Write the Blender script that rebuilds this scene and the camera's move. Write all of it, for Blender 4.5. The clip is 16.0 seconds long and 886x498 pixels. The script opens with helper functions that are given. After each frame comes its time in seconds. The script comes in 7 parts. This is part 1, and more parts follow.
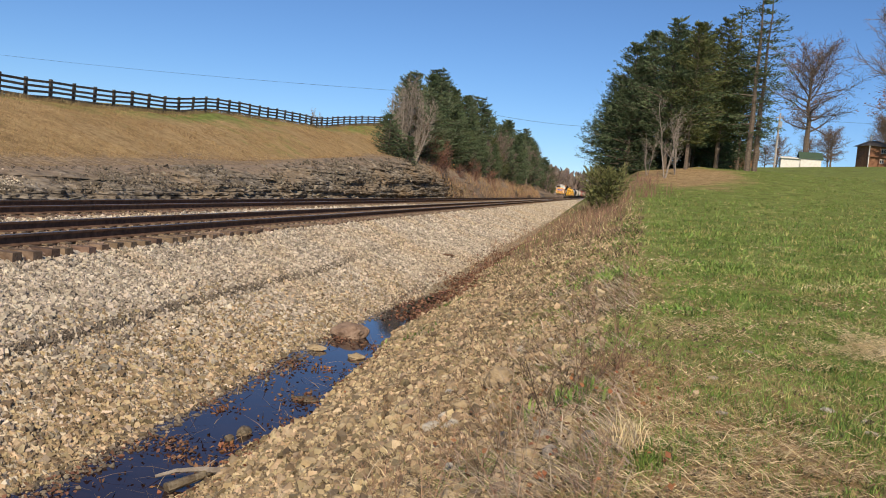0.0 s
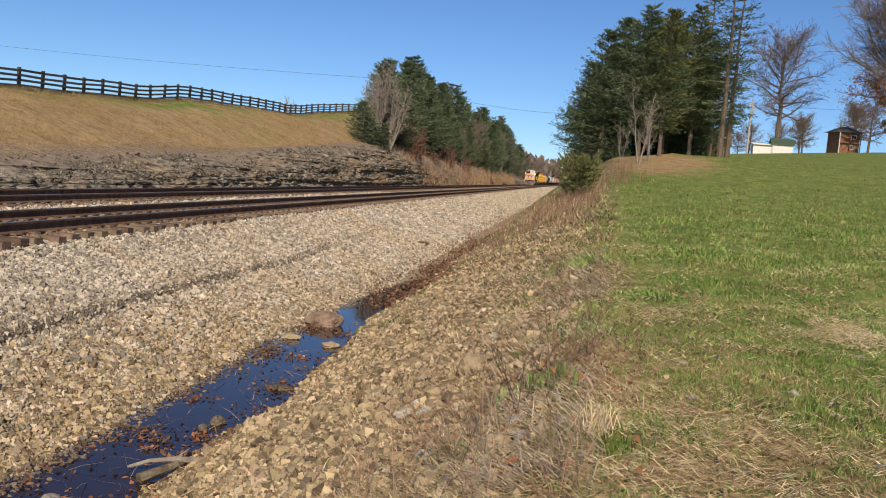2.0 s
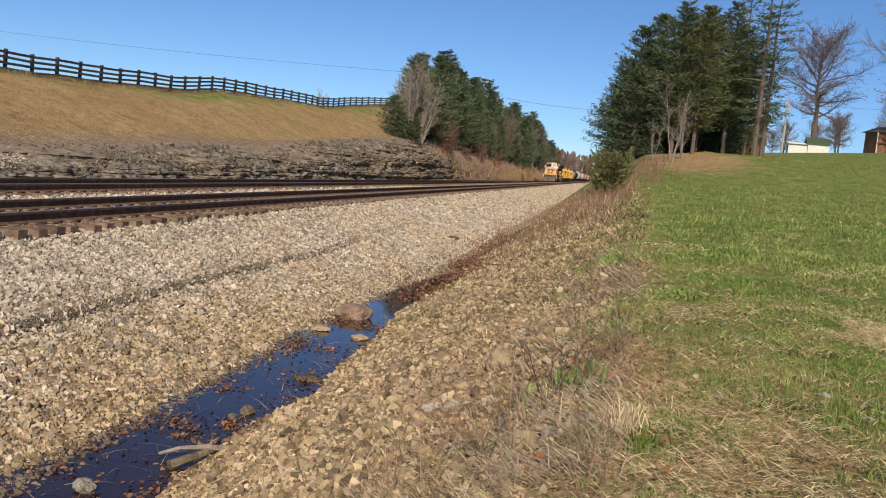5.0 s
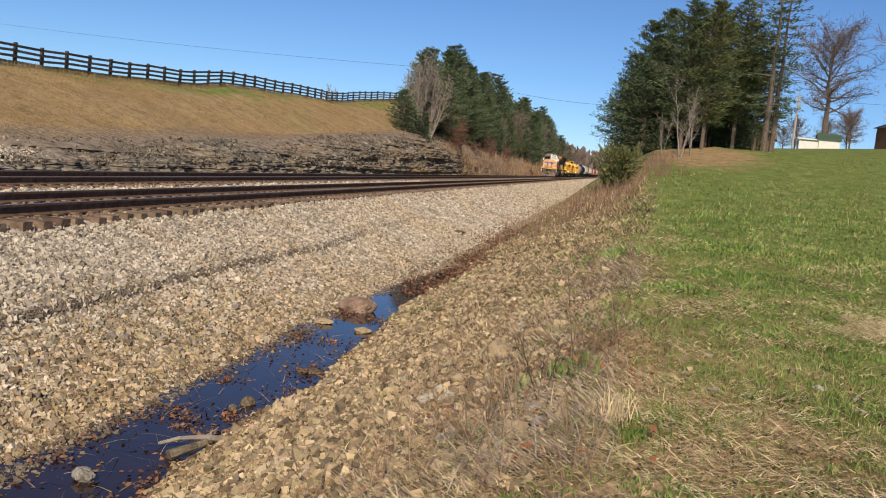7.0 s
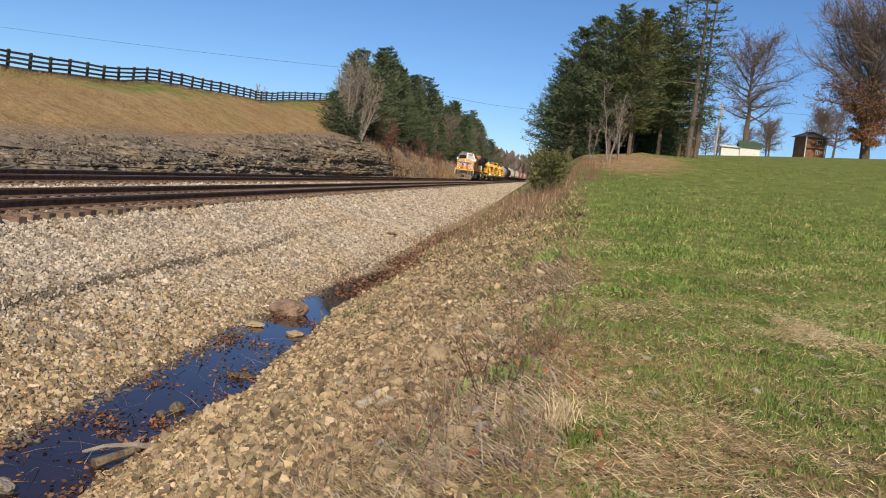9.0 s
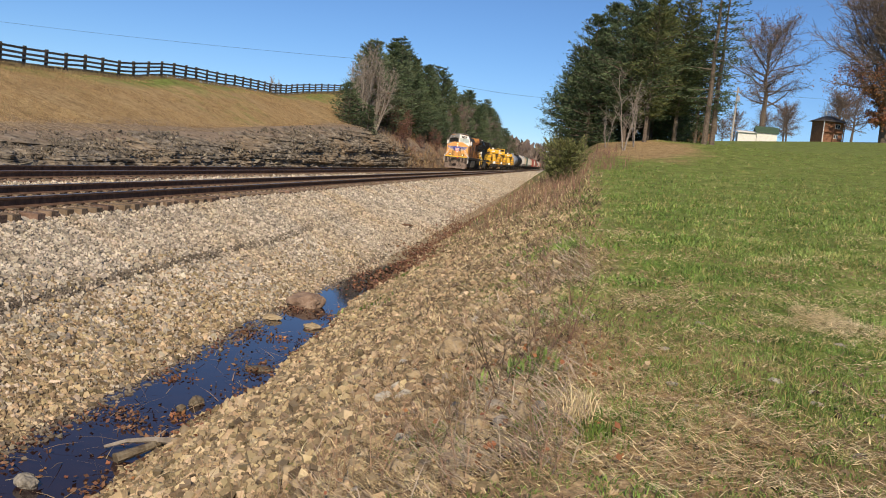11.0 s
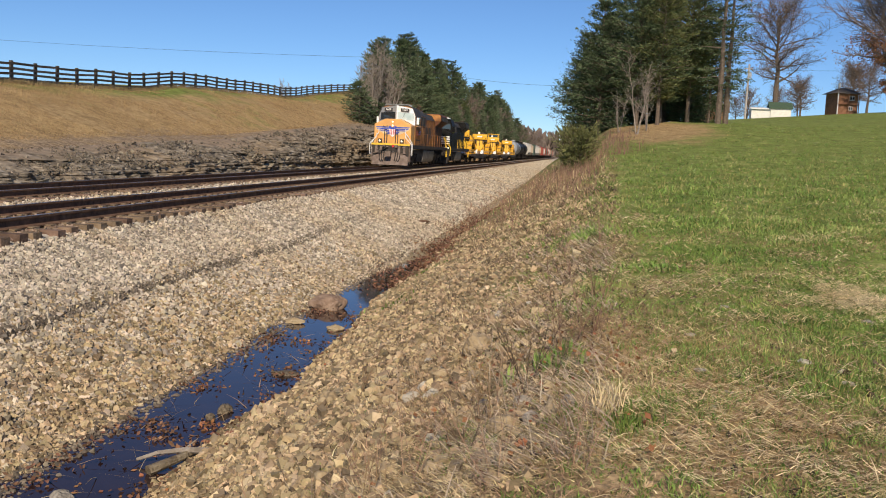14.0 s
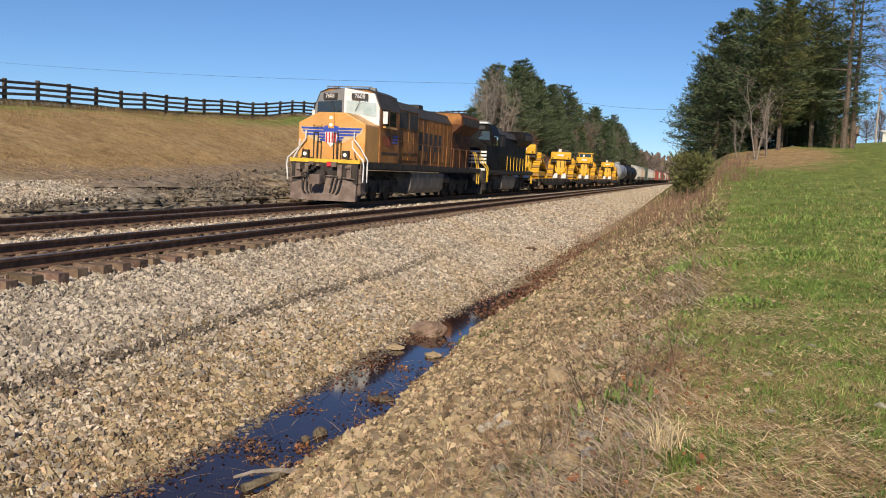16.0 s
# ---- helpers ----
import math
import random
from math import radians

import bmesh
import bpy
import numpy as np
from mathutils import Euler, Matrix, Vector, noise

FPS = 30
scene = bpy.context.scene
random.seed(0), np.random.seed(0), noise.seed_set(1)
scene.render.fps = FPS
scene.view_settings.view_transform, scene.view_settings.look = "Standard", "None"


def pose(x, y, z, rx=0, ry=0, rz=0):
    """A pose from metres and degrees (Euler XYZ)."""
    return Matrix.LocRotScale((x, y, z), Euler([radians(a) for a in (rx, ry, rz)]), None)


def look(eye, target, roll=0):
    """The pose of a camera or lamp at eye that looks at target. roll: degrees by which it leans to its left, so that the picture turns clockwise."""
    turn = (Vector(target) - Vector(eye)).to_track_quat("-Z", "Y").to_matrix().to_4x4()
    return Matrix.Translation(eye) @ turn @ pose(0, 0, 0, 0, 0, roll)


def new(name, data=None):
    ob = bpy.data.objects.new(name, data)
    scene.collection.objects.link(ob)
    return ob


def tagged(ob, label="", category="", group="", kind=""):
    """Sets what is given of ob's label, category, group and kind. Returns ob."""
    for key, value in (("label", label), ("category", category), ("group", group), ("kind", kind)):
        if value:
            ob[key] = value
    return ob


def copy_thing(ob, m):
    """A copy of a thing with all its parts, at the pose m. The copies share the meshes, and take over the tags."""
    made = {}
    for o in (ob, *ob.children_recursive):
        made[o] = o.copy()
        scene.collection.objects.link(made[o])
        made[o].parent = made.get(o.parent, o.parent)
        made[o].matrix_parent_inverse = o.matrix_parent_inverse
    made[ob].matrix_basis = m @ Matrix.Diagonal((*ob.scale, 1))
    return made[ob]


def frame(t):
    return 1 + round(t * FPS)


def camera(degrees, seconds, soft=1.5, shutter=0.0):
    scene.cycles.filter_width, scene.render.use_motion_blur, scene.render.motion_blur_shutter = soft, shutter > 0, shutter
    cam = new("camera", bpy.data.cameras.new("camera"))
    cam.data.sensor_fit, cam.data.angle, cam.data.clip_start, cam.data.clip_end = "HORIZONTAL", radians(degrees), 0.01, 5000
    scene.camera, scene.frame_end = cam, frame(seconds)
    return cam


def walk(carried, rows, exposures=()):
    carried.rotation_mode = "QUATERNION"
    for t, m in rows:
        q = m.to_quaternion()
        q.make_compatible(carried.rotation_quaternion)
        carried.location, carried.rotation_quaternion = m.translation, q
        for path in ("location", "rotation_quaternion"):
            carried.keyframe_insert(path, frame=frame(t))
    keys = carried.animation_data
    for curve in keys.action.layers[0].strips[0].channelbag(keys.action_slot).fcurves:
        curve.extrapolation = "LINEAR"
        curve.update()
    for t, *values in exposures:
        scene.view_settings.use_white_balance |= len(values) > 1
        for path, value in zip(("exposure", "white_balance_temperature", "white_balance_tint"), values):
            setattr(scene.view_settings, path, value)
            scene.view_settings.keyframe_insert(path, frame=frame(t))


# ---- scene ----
cam = camera(51.56, 16.0, soft=1.0)
PATH = [
    (0.0, pose(-0.348, 0.093, 1.391, 85.91, -5.07, 9.69)),
    (0.5, pose(-0.348, 0.081, 1.390, 83.26, -5.33, 7.70)),
    (1.0, pose(-0.329, 0.084, 1.386, 82.68, -4.35, 7.52)),
    (1.5, pose(-0.320, 0.085, 1.393, 84.19, -4.39, 7.83)),
    (2.0, pose(-0.319, 0.095, 1.392, 85.27, -4.83, 8.14)),
    (2.5, pose(-0.303, 0.099, 1.384, 84.98, -5.49, 6.77)),
    (3.0, pose(-0.292, 0.101, 1.386, 84.33, -5.31, 5.87)),
    (3.5, pose(-0.300, 0.077, 1.394, 83.35, -5.25, 7.82)),
    (4.0, pose(-0.323, 0.078, 1.383, 83.24, -5.71, 10.15)),
    (4.5, pose(-0.321, 0.091, 1.390, 84.41, -5.83, 10.02)),
    (4.7, pose(-0.327, 0.071, 1.395, 84.77, -5.65, 10.07)),
    (6.8, pose(-0.224, 0.072, 1.383, 84.49, -5.71, 10.06)),
    (7.0, pose(-0.215, 0.070, 1.381, 84.39, -5.82, 10.67)),
    (7.5, pose(-0.228, 0.098, 1.376, 85.16, -7.03, 10.11)),
    (8.0, pose(-0.259, 0.098, 1.378, 85.67, -7.69, 8.92)),
    (8.5, pose(-0.264, 0.098, 1.379, 85.37, -7.00, 8.51)),
    (9.0, pose(-0.312, 0.162, 1.361, 85.02, -6.56, 6.29)),
    (11.5, pose(-0.312, 0.163, 1.393, 84.27, -5.65, 7.33)),
    (12.0, pose(-0.314, 0.144, 1.401, 84.61, -5.72, 7.21)),
    (12.5, pose(-0.317, 0.148, 1.407, 84.84, -4.94, 8.42)),
    (13.0, pose(-0.320, 0.167, 1.408, 84.46, -3.68, 9.66)),
    (13.5, pose(-0.324, 0.167, 1.413, 83.76, -2.94, 8.64)),
    (14.0, pose(-0.330, 0.173, 1.413, 83.85, -2.61, 8.02)),
    (14.5, pose(-0.361, 0.161, 1.418, 84.59, -3.82, 8.88)),
    (15.0, pose(-0.262, 0.177, 1.454, 85.89, -4.03, 10.57)),
    (15.5, pose(-0.124, 0.118, 1.494, 86.07, -3.55, 12.65)),
    (16.0, pose(0.000, 0.000, 1.535, 85.05, -2.54, 15.22)),
]
walk(cam, PATH)


def clampf(v, a, b):
    return max(a, min(b, v))


# ---- light ----
SUN_EL, SUN_AZ = 33.0, 171.0          # degrees; azimuth clockwise from +y (along the track)
world = bpy.data.worlds.new("sky")
scene.world = world
world.use_nodes = True
wn = world.node_tree
sky = wn.nodes.new("ShaderNodeTexSky")
sky.sky_type, sky.sun_disc = "NISHITA", False
sky.sun_elevation, sky.sun_rotation = radians(SUN_EL), radians(SUN_AZ)
sky.air_density, sky.dust_density, sky.ozone_density, sky.altitude = 1.0, 0.0, 8.0, 2500
wn.links.new(sky.outputs[0], wn.nodes["Background"].inputs[0])
wn.nodes["Background"].inputs[1].default_value = 0.10
sun = new("sun", bpy.data.lights.new("sun", "SUN"))
sun.data.energy, sun.data.angle, sun.data.color = 4.9, radians(0.5), (1.0, 0.86, 0.68)
sd = Vector((math.sin(radians(SUN_AZ)) * math.cos(radians(SUN_EL)), math.cos(radians(SUN_AZ)) * math.cos(radians(SUN_EL)), math.sin(radians(SUN_EL))))
sun.matrix_world = look(sd * 50, (0, 0, 0))


# ---- materials ----
def mat(name, stops, scale=4.0, detail=6.0, rough=0.8, metal=0.0, bump=0.0, bump_scale=None, blotch=None, per=None, spec=0.35, island=False, world_space=True, coat=0.0, stretch=None):
    """A noise-mottled surface. stops: colours from dark to light; blotch: (colour, scale, amount) of larger stains; per: lightness spread from piece to piece."""
    m = bpy.data.materials.new(name)
    m.use_nodes = True
    t = m.node_tree
    b = t.nodes["Principled BSDF"]
    b.inputs["Roughness"].default_value, b.inputs["Metallic"].default_value = rough, metal
    b.inputs["Specular IOR Level"].default_value = spec
    b.inputs["Coat Weight"].default_value = coat
    co = t.nodes.new("ShaderNodeTexCoord" if not world_space else "ShaderNodeNewGeometry")
    src = co.outputs["Object"] if not world_space else co.outputs["Position"]
    if stretch:
        mp = t.nodes.new("ShaderNodeMapping")
        mp.inputs["Scale"].default_value = stretch
        t.links.new(src, mp.inputs["Vector"])
        src = mp.outputs[0]
    n = t.nodes.new("ShaderNodeTexNoise")
    n.inputs["Scale"].default_value, n.inputs["Detail"].default_value, n.inputs["Roughness"].default_value = scale, detail, 0.65
    t.links.new(src, n.inputs["Vector"])
    r = t.nodes.new("ShaderNodeValToRGB")
    t.links.new(n.outputs["Fac"], r.inputs["Fac"])
    lo, hi = 0.3, 0.7
    while len(r.color_ramp.elements) < len(stops):
        r.color_ramp.elements.new(0.5)
    for i, c in enumerate(stops):
        r.color_ramp.elements[i].position = lo + (hi - lo) * i / max(1, len(stops) - 1)
        r.color_ramp.elements[i].color = (*c, 1)
    out = r.outputs[0]
    if blotch:
        c, s, amount = blotch
        n2 = t.nodes.new("ShaderNodeTexNoise")
        n2.inputs["Scale"].default_value, n2.inputs["Detail"].default_value = s, 4
        t.links.new(src, n2.inputs["Vector"])
        mr = t.nodes.new("ShaderNodeMapRange")
        mr.inputs["From Min"].default_value, mr.inputs["From Max"].default_value, mr.inputs["To Max"].default_value = 0.45, 0.68, amount
        t.links.new(n2.outputs["Fac"], mr.inputs["Value"])
        mx = t.nodes.new("ShaderNodeMix")
        mx.data_type = "RGBA"
        t.links.new(mr.outputs[0], mx.inputs[0])
        t.links.new(out, mx.inputs[6])
        mx.inputs[7].default_value = (*c, 1)
        out = mx.outputs[2]
    if per:
        if island:
            g = t.nodes.new("ShaderNodeNewGeometry")
            rnd = g.outputs["Random Per Island"]
        else:
            g = t.nodes.new("ShaderNodeObjectInfo")
            rnd = g.outputs["Random"]
        mr = t.nodes.new("ShaderNodeMapRange")
        mr.inputs["To Min"].default_value, mr.inputs["To Max"].default_value = 1 - per, 1 + per
        t.links.new(rnd, mr.inputs["Value"])
        hs = t.nodes.new("ShaderNodeHueSaturation")
        t.links.new(mr.outputs[0], hs.inputs["Value"])
        mr2 = t.nodes.new("ShaderNodeMapRange")
        mr2.inputs["To Min"].default_value, mr2.inputs["To Max"].default_value = 0.485, 0.515
        ml = t.nodes.new("ShaderNodeMath")
        ml.operation = "FRACT"
        mm = t.nodes.new("ShaderNodeMath")
        mm.operation = "MULTIPLY"
        mm.inputs[1].default_value = 7.31
        t.links.new(rnd, mm.inputs[0])
        t.links.new(mm.outputs[0], ml.inputs[0])
        t.links.new(ml.outputs[0], mr2.inputs["Value"])
        t.links.new(mr2.outputs[0], hs.inputs["Hue"])
        t.links.new(out, hs.inputs["Color"])
        out = hs.outputs[0]
    t.links.new(out, b.inputs["Base Color"])
    if bump:
        n3 = t.nodes.new("ShaderNodeTexNoise")
        n3.inputs["Scale"].default_value, n3.inputs["Detail"].default_value = bump_scale or scale * 3, 6
        t.links.new(src, n3.inputs["Vector"])
        bp = t.nodes.new("ShaderNodeBump")
        bp.inputs["Strength"].default_value, bp.inputs["Distance"].default_value = min(1, bump), 0.05
        t.links.new(n3.outputs["Fac"], bp.inputs["Height"])
        t.links.new(bp.outputs[0], b.inputs["Normal"])
    return m


def plain(name, c, rough=0.5, metal=0.0, d=0.8):
    return mat(name, [tuple(v * d for v in c), c, tuple(min(1, v * (2 - d)) for v in c)], 3.0, 5, rough, metal, world_space=False)


BALLAST = mat("ballast_stone", [(0.29, 0.245, 0.185), (0.42, 0.36, 0.28), (0.54, 0.475, 0.38)], 2.0, 6, 0.9, bump=0.3, bump_scale=60, per=0.55, island=True, blotch=((0.42, 0.31, 0.18), 0.35, 0.55))
TANSTONE = mat("tan_stone", [(0.20, 0.145, 0.08), (0.345, 0.26, 0.152), (0.49, 0.39, 0.26)], 2.5, 6, 0.9, bump=0.3, bump_scale=60, per=0.65, island=True)
DARKFINES = mat("damp_fines", [(0.10, 0.08, 0.06), (0.17, 0.14, 0.105), (0.26, 0.215, 0.165)], 3, 6, 0.9, per=0.4, island=True)
GREYSTONE = mat("grey_stone", [(0.20, 0.18, 0.15), (0.32, 0.29, 0.24), (0.42, 0.38, 0.32)], 9, 6, 0.85, bump=0.5, bump_scale=30, per=0.3)
STEEL = mat("rail_steel", [(0.08, 0.05, 0.036), (0.15, 0.09, 0.06), (0.22, 0.13, 0.085)], 6, 6, 0.85, 0.0, bump=0.2, spec=0.08)
RAILTOP = mat("rail_head_steel", [(0.22, 0.20, 0.19), (0.34, 0.32, 0.30)], 8, 4, 0.35, 0.8)
TIE = mat("creosote_tie", [(0.10, 0.066, 0.044), (0.18, 0.122, 0.082), (0.26, 0.185, 0.128)], 5, 7, 0.9, bump=0.5, bump_scale=25, per=0.3)
ROCK = mat("shale_rock", [(0.03, 0.025, 0.02), (0.12, 0.099, 0.073), (0.27, 0.228, 0.172), (0.46, 0.40, 0.315)], 2.2, 10, 0.92, bump=1.0, bump_scale=4.5, blotch=((0.30, 0.21, 0.12), 0.22, 0.6), stretch=(0.9, 0.7, 2.4))
SLAB = mat("shale_slab", [(0.12, 0.097, 0.07), (0.26, 0.212, 0.152), (0.40, 0.335, 0.25)], 1.6, 8, 0.92, bump=0.9, bump_scale=8, per=0.45)
BARK = mat("tree_bark", [(0.06, 0.045, 0.034), (0.13, 0.10, 0.075), (0.20, 0.16, 0.125)], 6, 6, 0.95, bump=0.8, bump_scale=14, world_space=False)
PALEBARK = mat("pale_bark", [(0.17, 0.14, 0.11), (0.27, 0.23, 0.19), (0.36, 0.32, 0.27)], 6, 6, 0.95, bump=0.5, bump_scale=14, world_space=False)
NEEDLE = mat("pine_needles", [(0.034, 0.053, 0.025), (0.070, 0.102, 0.046), (0.125, 0.155, 0.074)], 0.7, 5, 0.75, per=0.45, island=True, world_space=False)
NEEDLE2 = mat("olive_needles", [(0.05, 0.06, 0.02), (0.095, 0.11, 0.036), (0.15, 0.155, 0.056)], 0.7, 5, 0.75, per=0.4, island=True, world_space=False)
OLIVE = mat("olive_cedar_sprays", [(0.075, 0.085, 0.028), (0.145, 0.15, 0.052), (0.23, 0.215, 0.085)], 0.9, 5, 0.75, per=0.45, island=True, world_space=False)
NEEDLE3 = mat("grey_green_needles", [(0.06, 0.082, 0.045), (0.115, 0.145, 0.078), (0.17, 0.20, 0.11)], 0.7, 5, 0.75, per=0.4, island=True, world_space=False)
TWIGS = mat("bare_twigs", [(0.10, 0.075, 0.06), (0.17, 0.13, 0.105), (0.23, 0.185, 0.15)], 1, 4, 0.95, per=0.3, island=True, world_space=False)
DRYLEAF = mat("dry_leaves", [(0.16, 0.065, 0.03), (0.27, 0.115, 0.05), (0.36, 0.17, 0.08)], 3, 4, 0.85, per=0.5, island=True)
REDTWIG = mat("reddish_twigs", [(0.14, 0.07, 0.05), (0.21, 0.115, 0.085), (0.26, 0.16, 0.12)], 1, 4, 0.95, per=0.35, island=True, world_space=False)
GRASSB = mat("grass_blades", [(0.092, 0.165, 0.03), (0.176, 0.268, 0.056), (0.315, 0.372, 0.118)], 0.8, 5, 0.7, per=0.45, island=True)
STRAW = mat("straw", [(0.45, 0.345, 0.175), (0.62, 0.49, 0.28), (0.76, 0.64, 0.41)], 2, 4, 0.8, per=0.35, island=True)
WEED = mat("dry_weed", [(0.19, 0.118, 0.064), (0.31, 0.205, 0.12), (0.44, 0.315, 0.20)], 1.2, 4, 0.9, per=0.4, island=True)
STAINED = mat("rust_stained_stone", [(0.12, 0.083, 0.058), (0.22, 0.16, 0.115), (0.34, 0.265, 0.20)], 2.5, 6, 0.9, per=0.4, island=True)
WETROCK = mat("wet_rock", [(0.06, 0.045, 0.03), (0.13, 0.10, 0.065), (0.22, 0.18, 0.12)], 7, 7, 0.55, bump=0.6, bump_scale=22)
FENCEWOOD = mat("fence_wood", [(0.045, 0.036, 0.030), (0.085, 0.070, 0.058), (0.14, 0.118, 0.098)], 4, 7, 0.9, bump=0.4, bump_scale=18, per=0.35)


def ground_material():
    """Grass, dry grass, dirt and gravel, told apart by four weights stored on the sheet and broken up by noise."""
    m = bpy.data.materials.new("ground_cover")
    m.use_nodes = True
    t = m.node_tree
    b = t.nodes["Principled BSDF"]
    b.inputs["Roughness"].default_value, b.inputs["Specular IOR Level"].default_value = 0.95, 0.15
    g = t.nodes.new("ShaderNodeNewGeometry")

    def ramp(scale, stops, detail=8, lo=0.28, hi=0.72):
        n = t.nodes.new("ShaderNodeTexNoise")
        n.inputs["Scale"].default_value, n.inputs["Detail"].default_value, n.inputs["Roughness"].default_value = scale, detail, 0.7
        t.links.new(g.outputs["Position"], n.inputs["Vector"])
        r = t.nodes.new("ShaderNodeValToRGB")
        while len(r.color_ramp.elements) < len(stops):
            r.color_ramp.elements.new(0.5)
        for i, c in enumerate(stops):
            r.color_ramp.elements[i].position = lo + (hi - lo) * i / (len(stops) - 1)
            r.color_ramp.elements[i].color = (*c, 1)
        t.links.new(n.outputs["Fac"], r.inputs["Fac"])
        return r.outputs[0]

    def mixc(f, a, c):
        mx = t.nodes.new("ShaderNodeMix")
        mx.data_type = "RGBA"
        t.links.new(f, mx.inputs[0])
        t.links.new(a, mx.inputs[6])
        t.links.new(c, mx.inputs[7])
        return mx.outputs[2]

    def weight(attr, scale):
        a = t.nodes.new("ShaderNodeAttribute")
        a.attribute_name = attr
        n = t.nodes.new("ShaderNodeTexNoise")
        n.inputs["Scale"].default_value, n.inputs["Detail"].default_value, n.inputs["Roughness"].default_value = scale, 7, 0.7
        t.links.new(g.outputs["Position"], n.inputs["Vector"])
        s = t.nodes.new("ShaderNodeMath")
        s.operation = "ADD"
        t.links.new(a.outputs["Fac"], s.inputs[0])
        t.links.new(n.outputs["Fac"], s.inputs[1])
        mr = t.nodes.new("ShaderNodeMapRange")
        mr.inputs["From Min"].default_value, mr.inputs["From Max"].default_value = 0.85, 1.15
        t.links.new(s.outputs[0], mr.inputs["Value"])
        return mr.outputs[0]

    grass = ramp(1.3, [(0.105, 0.10, 0.036), (0.155, 0.185, 0.046), (0.195, 0.24, 0.06), (0.38, 0.33, 0.15)])
    dry = ramp(1.6, [(0.18, 0.12, 0.058), (0.31, 0.208, 0.10), (0.42, 0.295, 0.15), (0.24, 0.20, 0.08)])
    dirt = ramp(5.0, [(0.10, 0.068, 0.044), (0.255, 0.188, 0.125), (0.45, 0.35, 0.25)])
    gravel = ramp(14, [(0.17, 0.13, 0.08), (0.33, 0.265, 0.17), (0.46, 0.39, 0.28)])
    c = mixc(weight("w_dry", 0.5), grass, dry)
    c = mixc(weight("w_dirt", 0.9), c, dirt)
    c = mixc(weight("w_gravel", 1.1), c, gravel)
    for sc, lo, hi in ((0.55, 0.80, 1.20), (5.0, 0.70, 1.30), (30.0, 0.45, 1.55)):
        f = ramp(sc, [(lo, lo, lo * 0.95), (1, 1, 1), (hi, hi, hi * 0.96)])
        mx = t.nodes.new("ShaderNodeMix")
        mx.data_type, mx.blend_type = "RGBA", "MULTIPLY"
        mx.inputs[0].default_value = 1.0
        t.links.new(c, mx.inputs[6])
        t.links.new(f, mx.inputs[7])
        c = mx.outputs[2]
    t.links.new(c, b.inputs["Base Color"])
    n = t.nodes.new("ShaderNodeTexNoise")
    n.inputs["Scale"].default_value, n.inputs["Detail"].default_value = 20, 8
    t.links.new(g.outputs["Position"], n.inputs["Vector"])
    bp = t.nodes.new("ShaderNodeBump")
    bp.inputs["Strength"].default_value, bp.inputs["Distance"].default_value = 0.5, 0.05
    t.links.new(n.outputs["Fac"], bp.inputs["Height"])
    t.links.new(bp.outputs[0], b.inputs["Normal"])
    return m


def water_material():
    m = mat("ditch_water", [(0.022, 0.012, 0.014), (0.036, 0.02, 0.02)], 3, 4, 0.05, spec=0.36)
    t = m.node_tree
    b = t.nodes["Principled BSDF"]
    n = t.nodes.new("ShaderNodeTexNoise")
    n.inputs["Scale"].default_value = 2.5
    bp = t.nodes.new("ShaderNodeBump")
    bp.inputs["Strength"].default_value, bp.inputs["Distance"].default_value = 0.12, 0.02
    t.links.new(n.outputs["Fac"], bp.inputs["Height"])
    t.links.new(bp.outputs[0], b.inputs["Normal"])
    return m


# ---- geometry helpers ----
class Geo:
    """Collects the pieces of one part."""

    def __init__(self):
        self.v, self.f = [], []

    def add(self, verts, faces):
        o = len(self.v)
        self.v += [tuple(p) for p in verts]
        self.f += [tuple(i + o for i in q) for q in faces]
        return self

    def box(self, x0, x1, y0, y1, z0, z1, m=None):
        c = [Vector((x, y, z)) for z in (z0, z1) for y in (y0, y1) for x in (x0, x1)]
        if m:
            c = [m @ p for p in c]
        return self.add(c, [(0, 2, 3, 1), (4, 5, 7, 6), (0, 1, 5, 4), (2, 6, 7, 3), (0, 4, 6, 2), (1, 3, 7, 5)])

    def prism(self, pts, axis, a, b):
        """A closed outline of two coordinates, drawn out along axis from a to b."""
        n = len(pts)
        put = {"x": lambda p, s: (s, p[0], p[1]), "y": lambda p, s: (p[0], s, p[1]), "z": lambda p, s: (p[0], p[1], s)}[axis]
        vs = [put(p, a) for p in pts] + [put(p, b) for p in pts]
        return self.add(vs, [tuple(range(n)), tuple(range(2 * n - 1, n - 1, -1))] + [(i, i + n, (i + 1) % n + n, (i + 1) % n) for i in range(n)])

    def tube(self, p, q, r0, r1=None, n=6, caps=True):
        r1 = r0 if r1 is None else r1
        p, q = Vector(p), Vector(q)
        d = (q - p).normalized()
        u = d.orthogonal().normalized()
        w = d.cross(u)
        vs = [c + (u * math.cos(k * math.tau / n) + w * math.sin(k * math.tau / n)) * r for c, r in ((p, r0), (q, r1)) for k in range(n)]
        fs = [(k, (k + 1) % n, (k + 1) % n + n, k + n) for k in range(n)]
        if caps:
            fs += [tuple(range(n - 1, -1, -1)), tuple(range(n, 2 * n))]
        return self.add(vs, fs)

    def path(self, pts, r, n=6):
        for a, b in zip(pts, pts[1:]):
            self.tube(a, b, r, r, n)
        return self


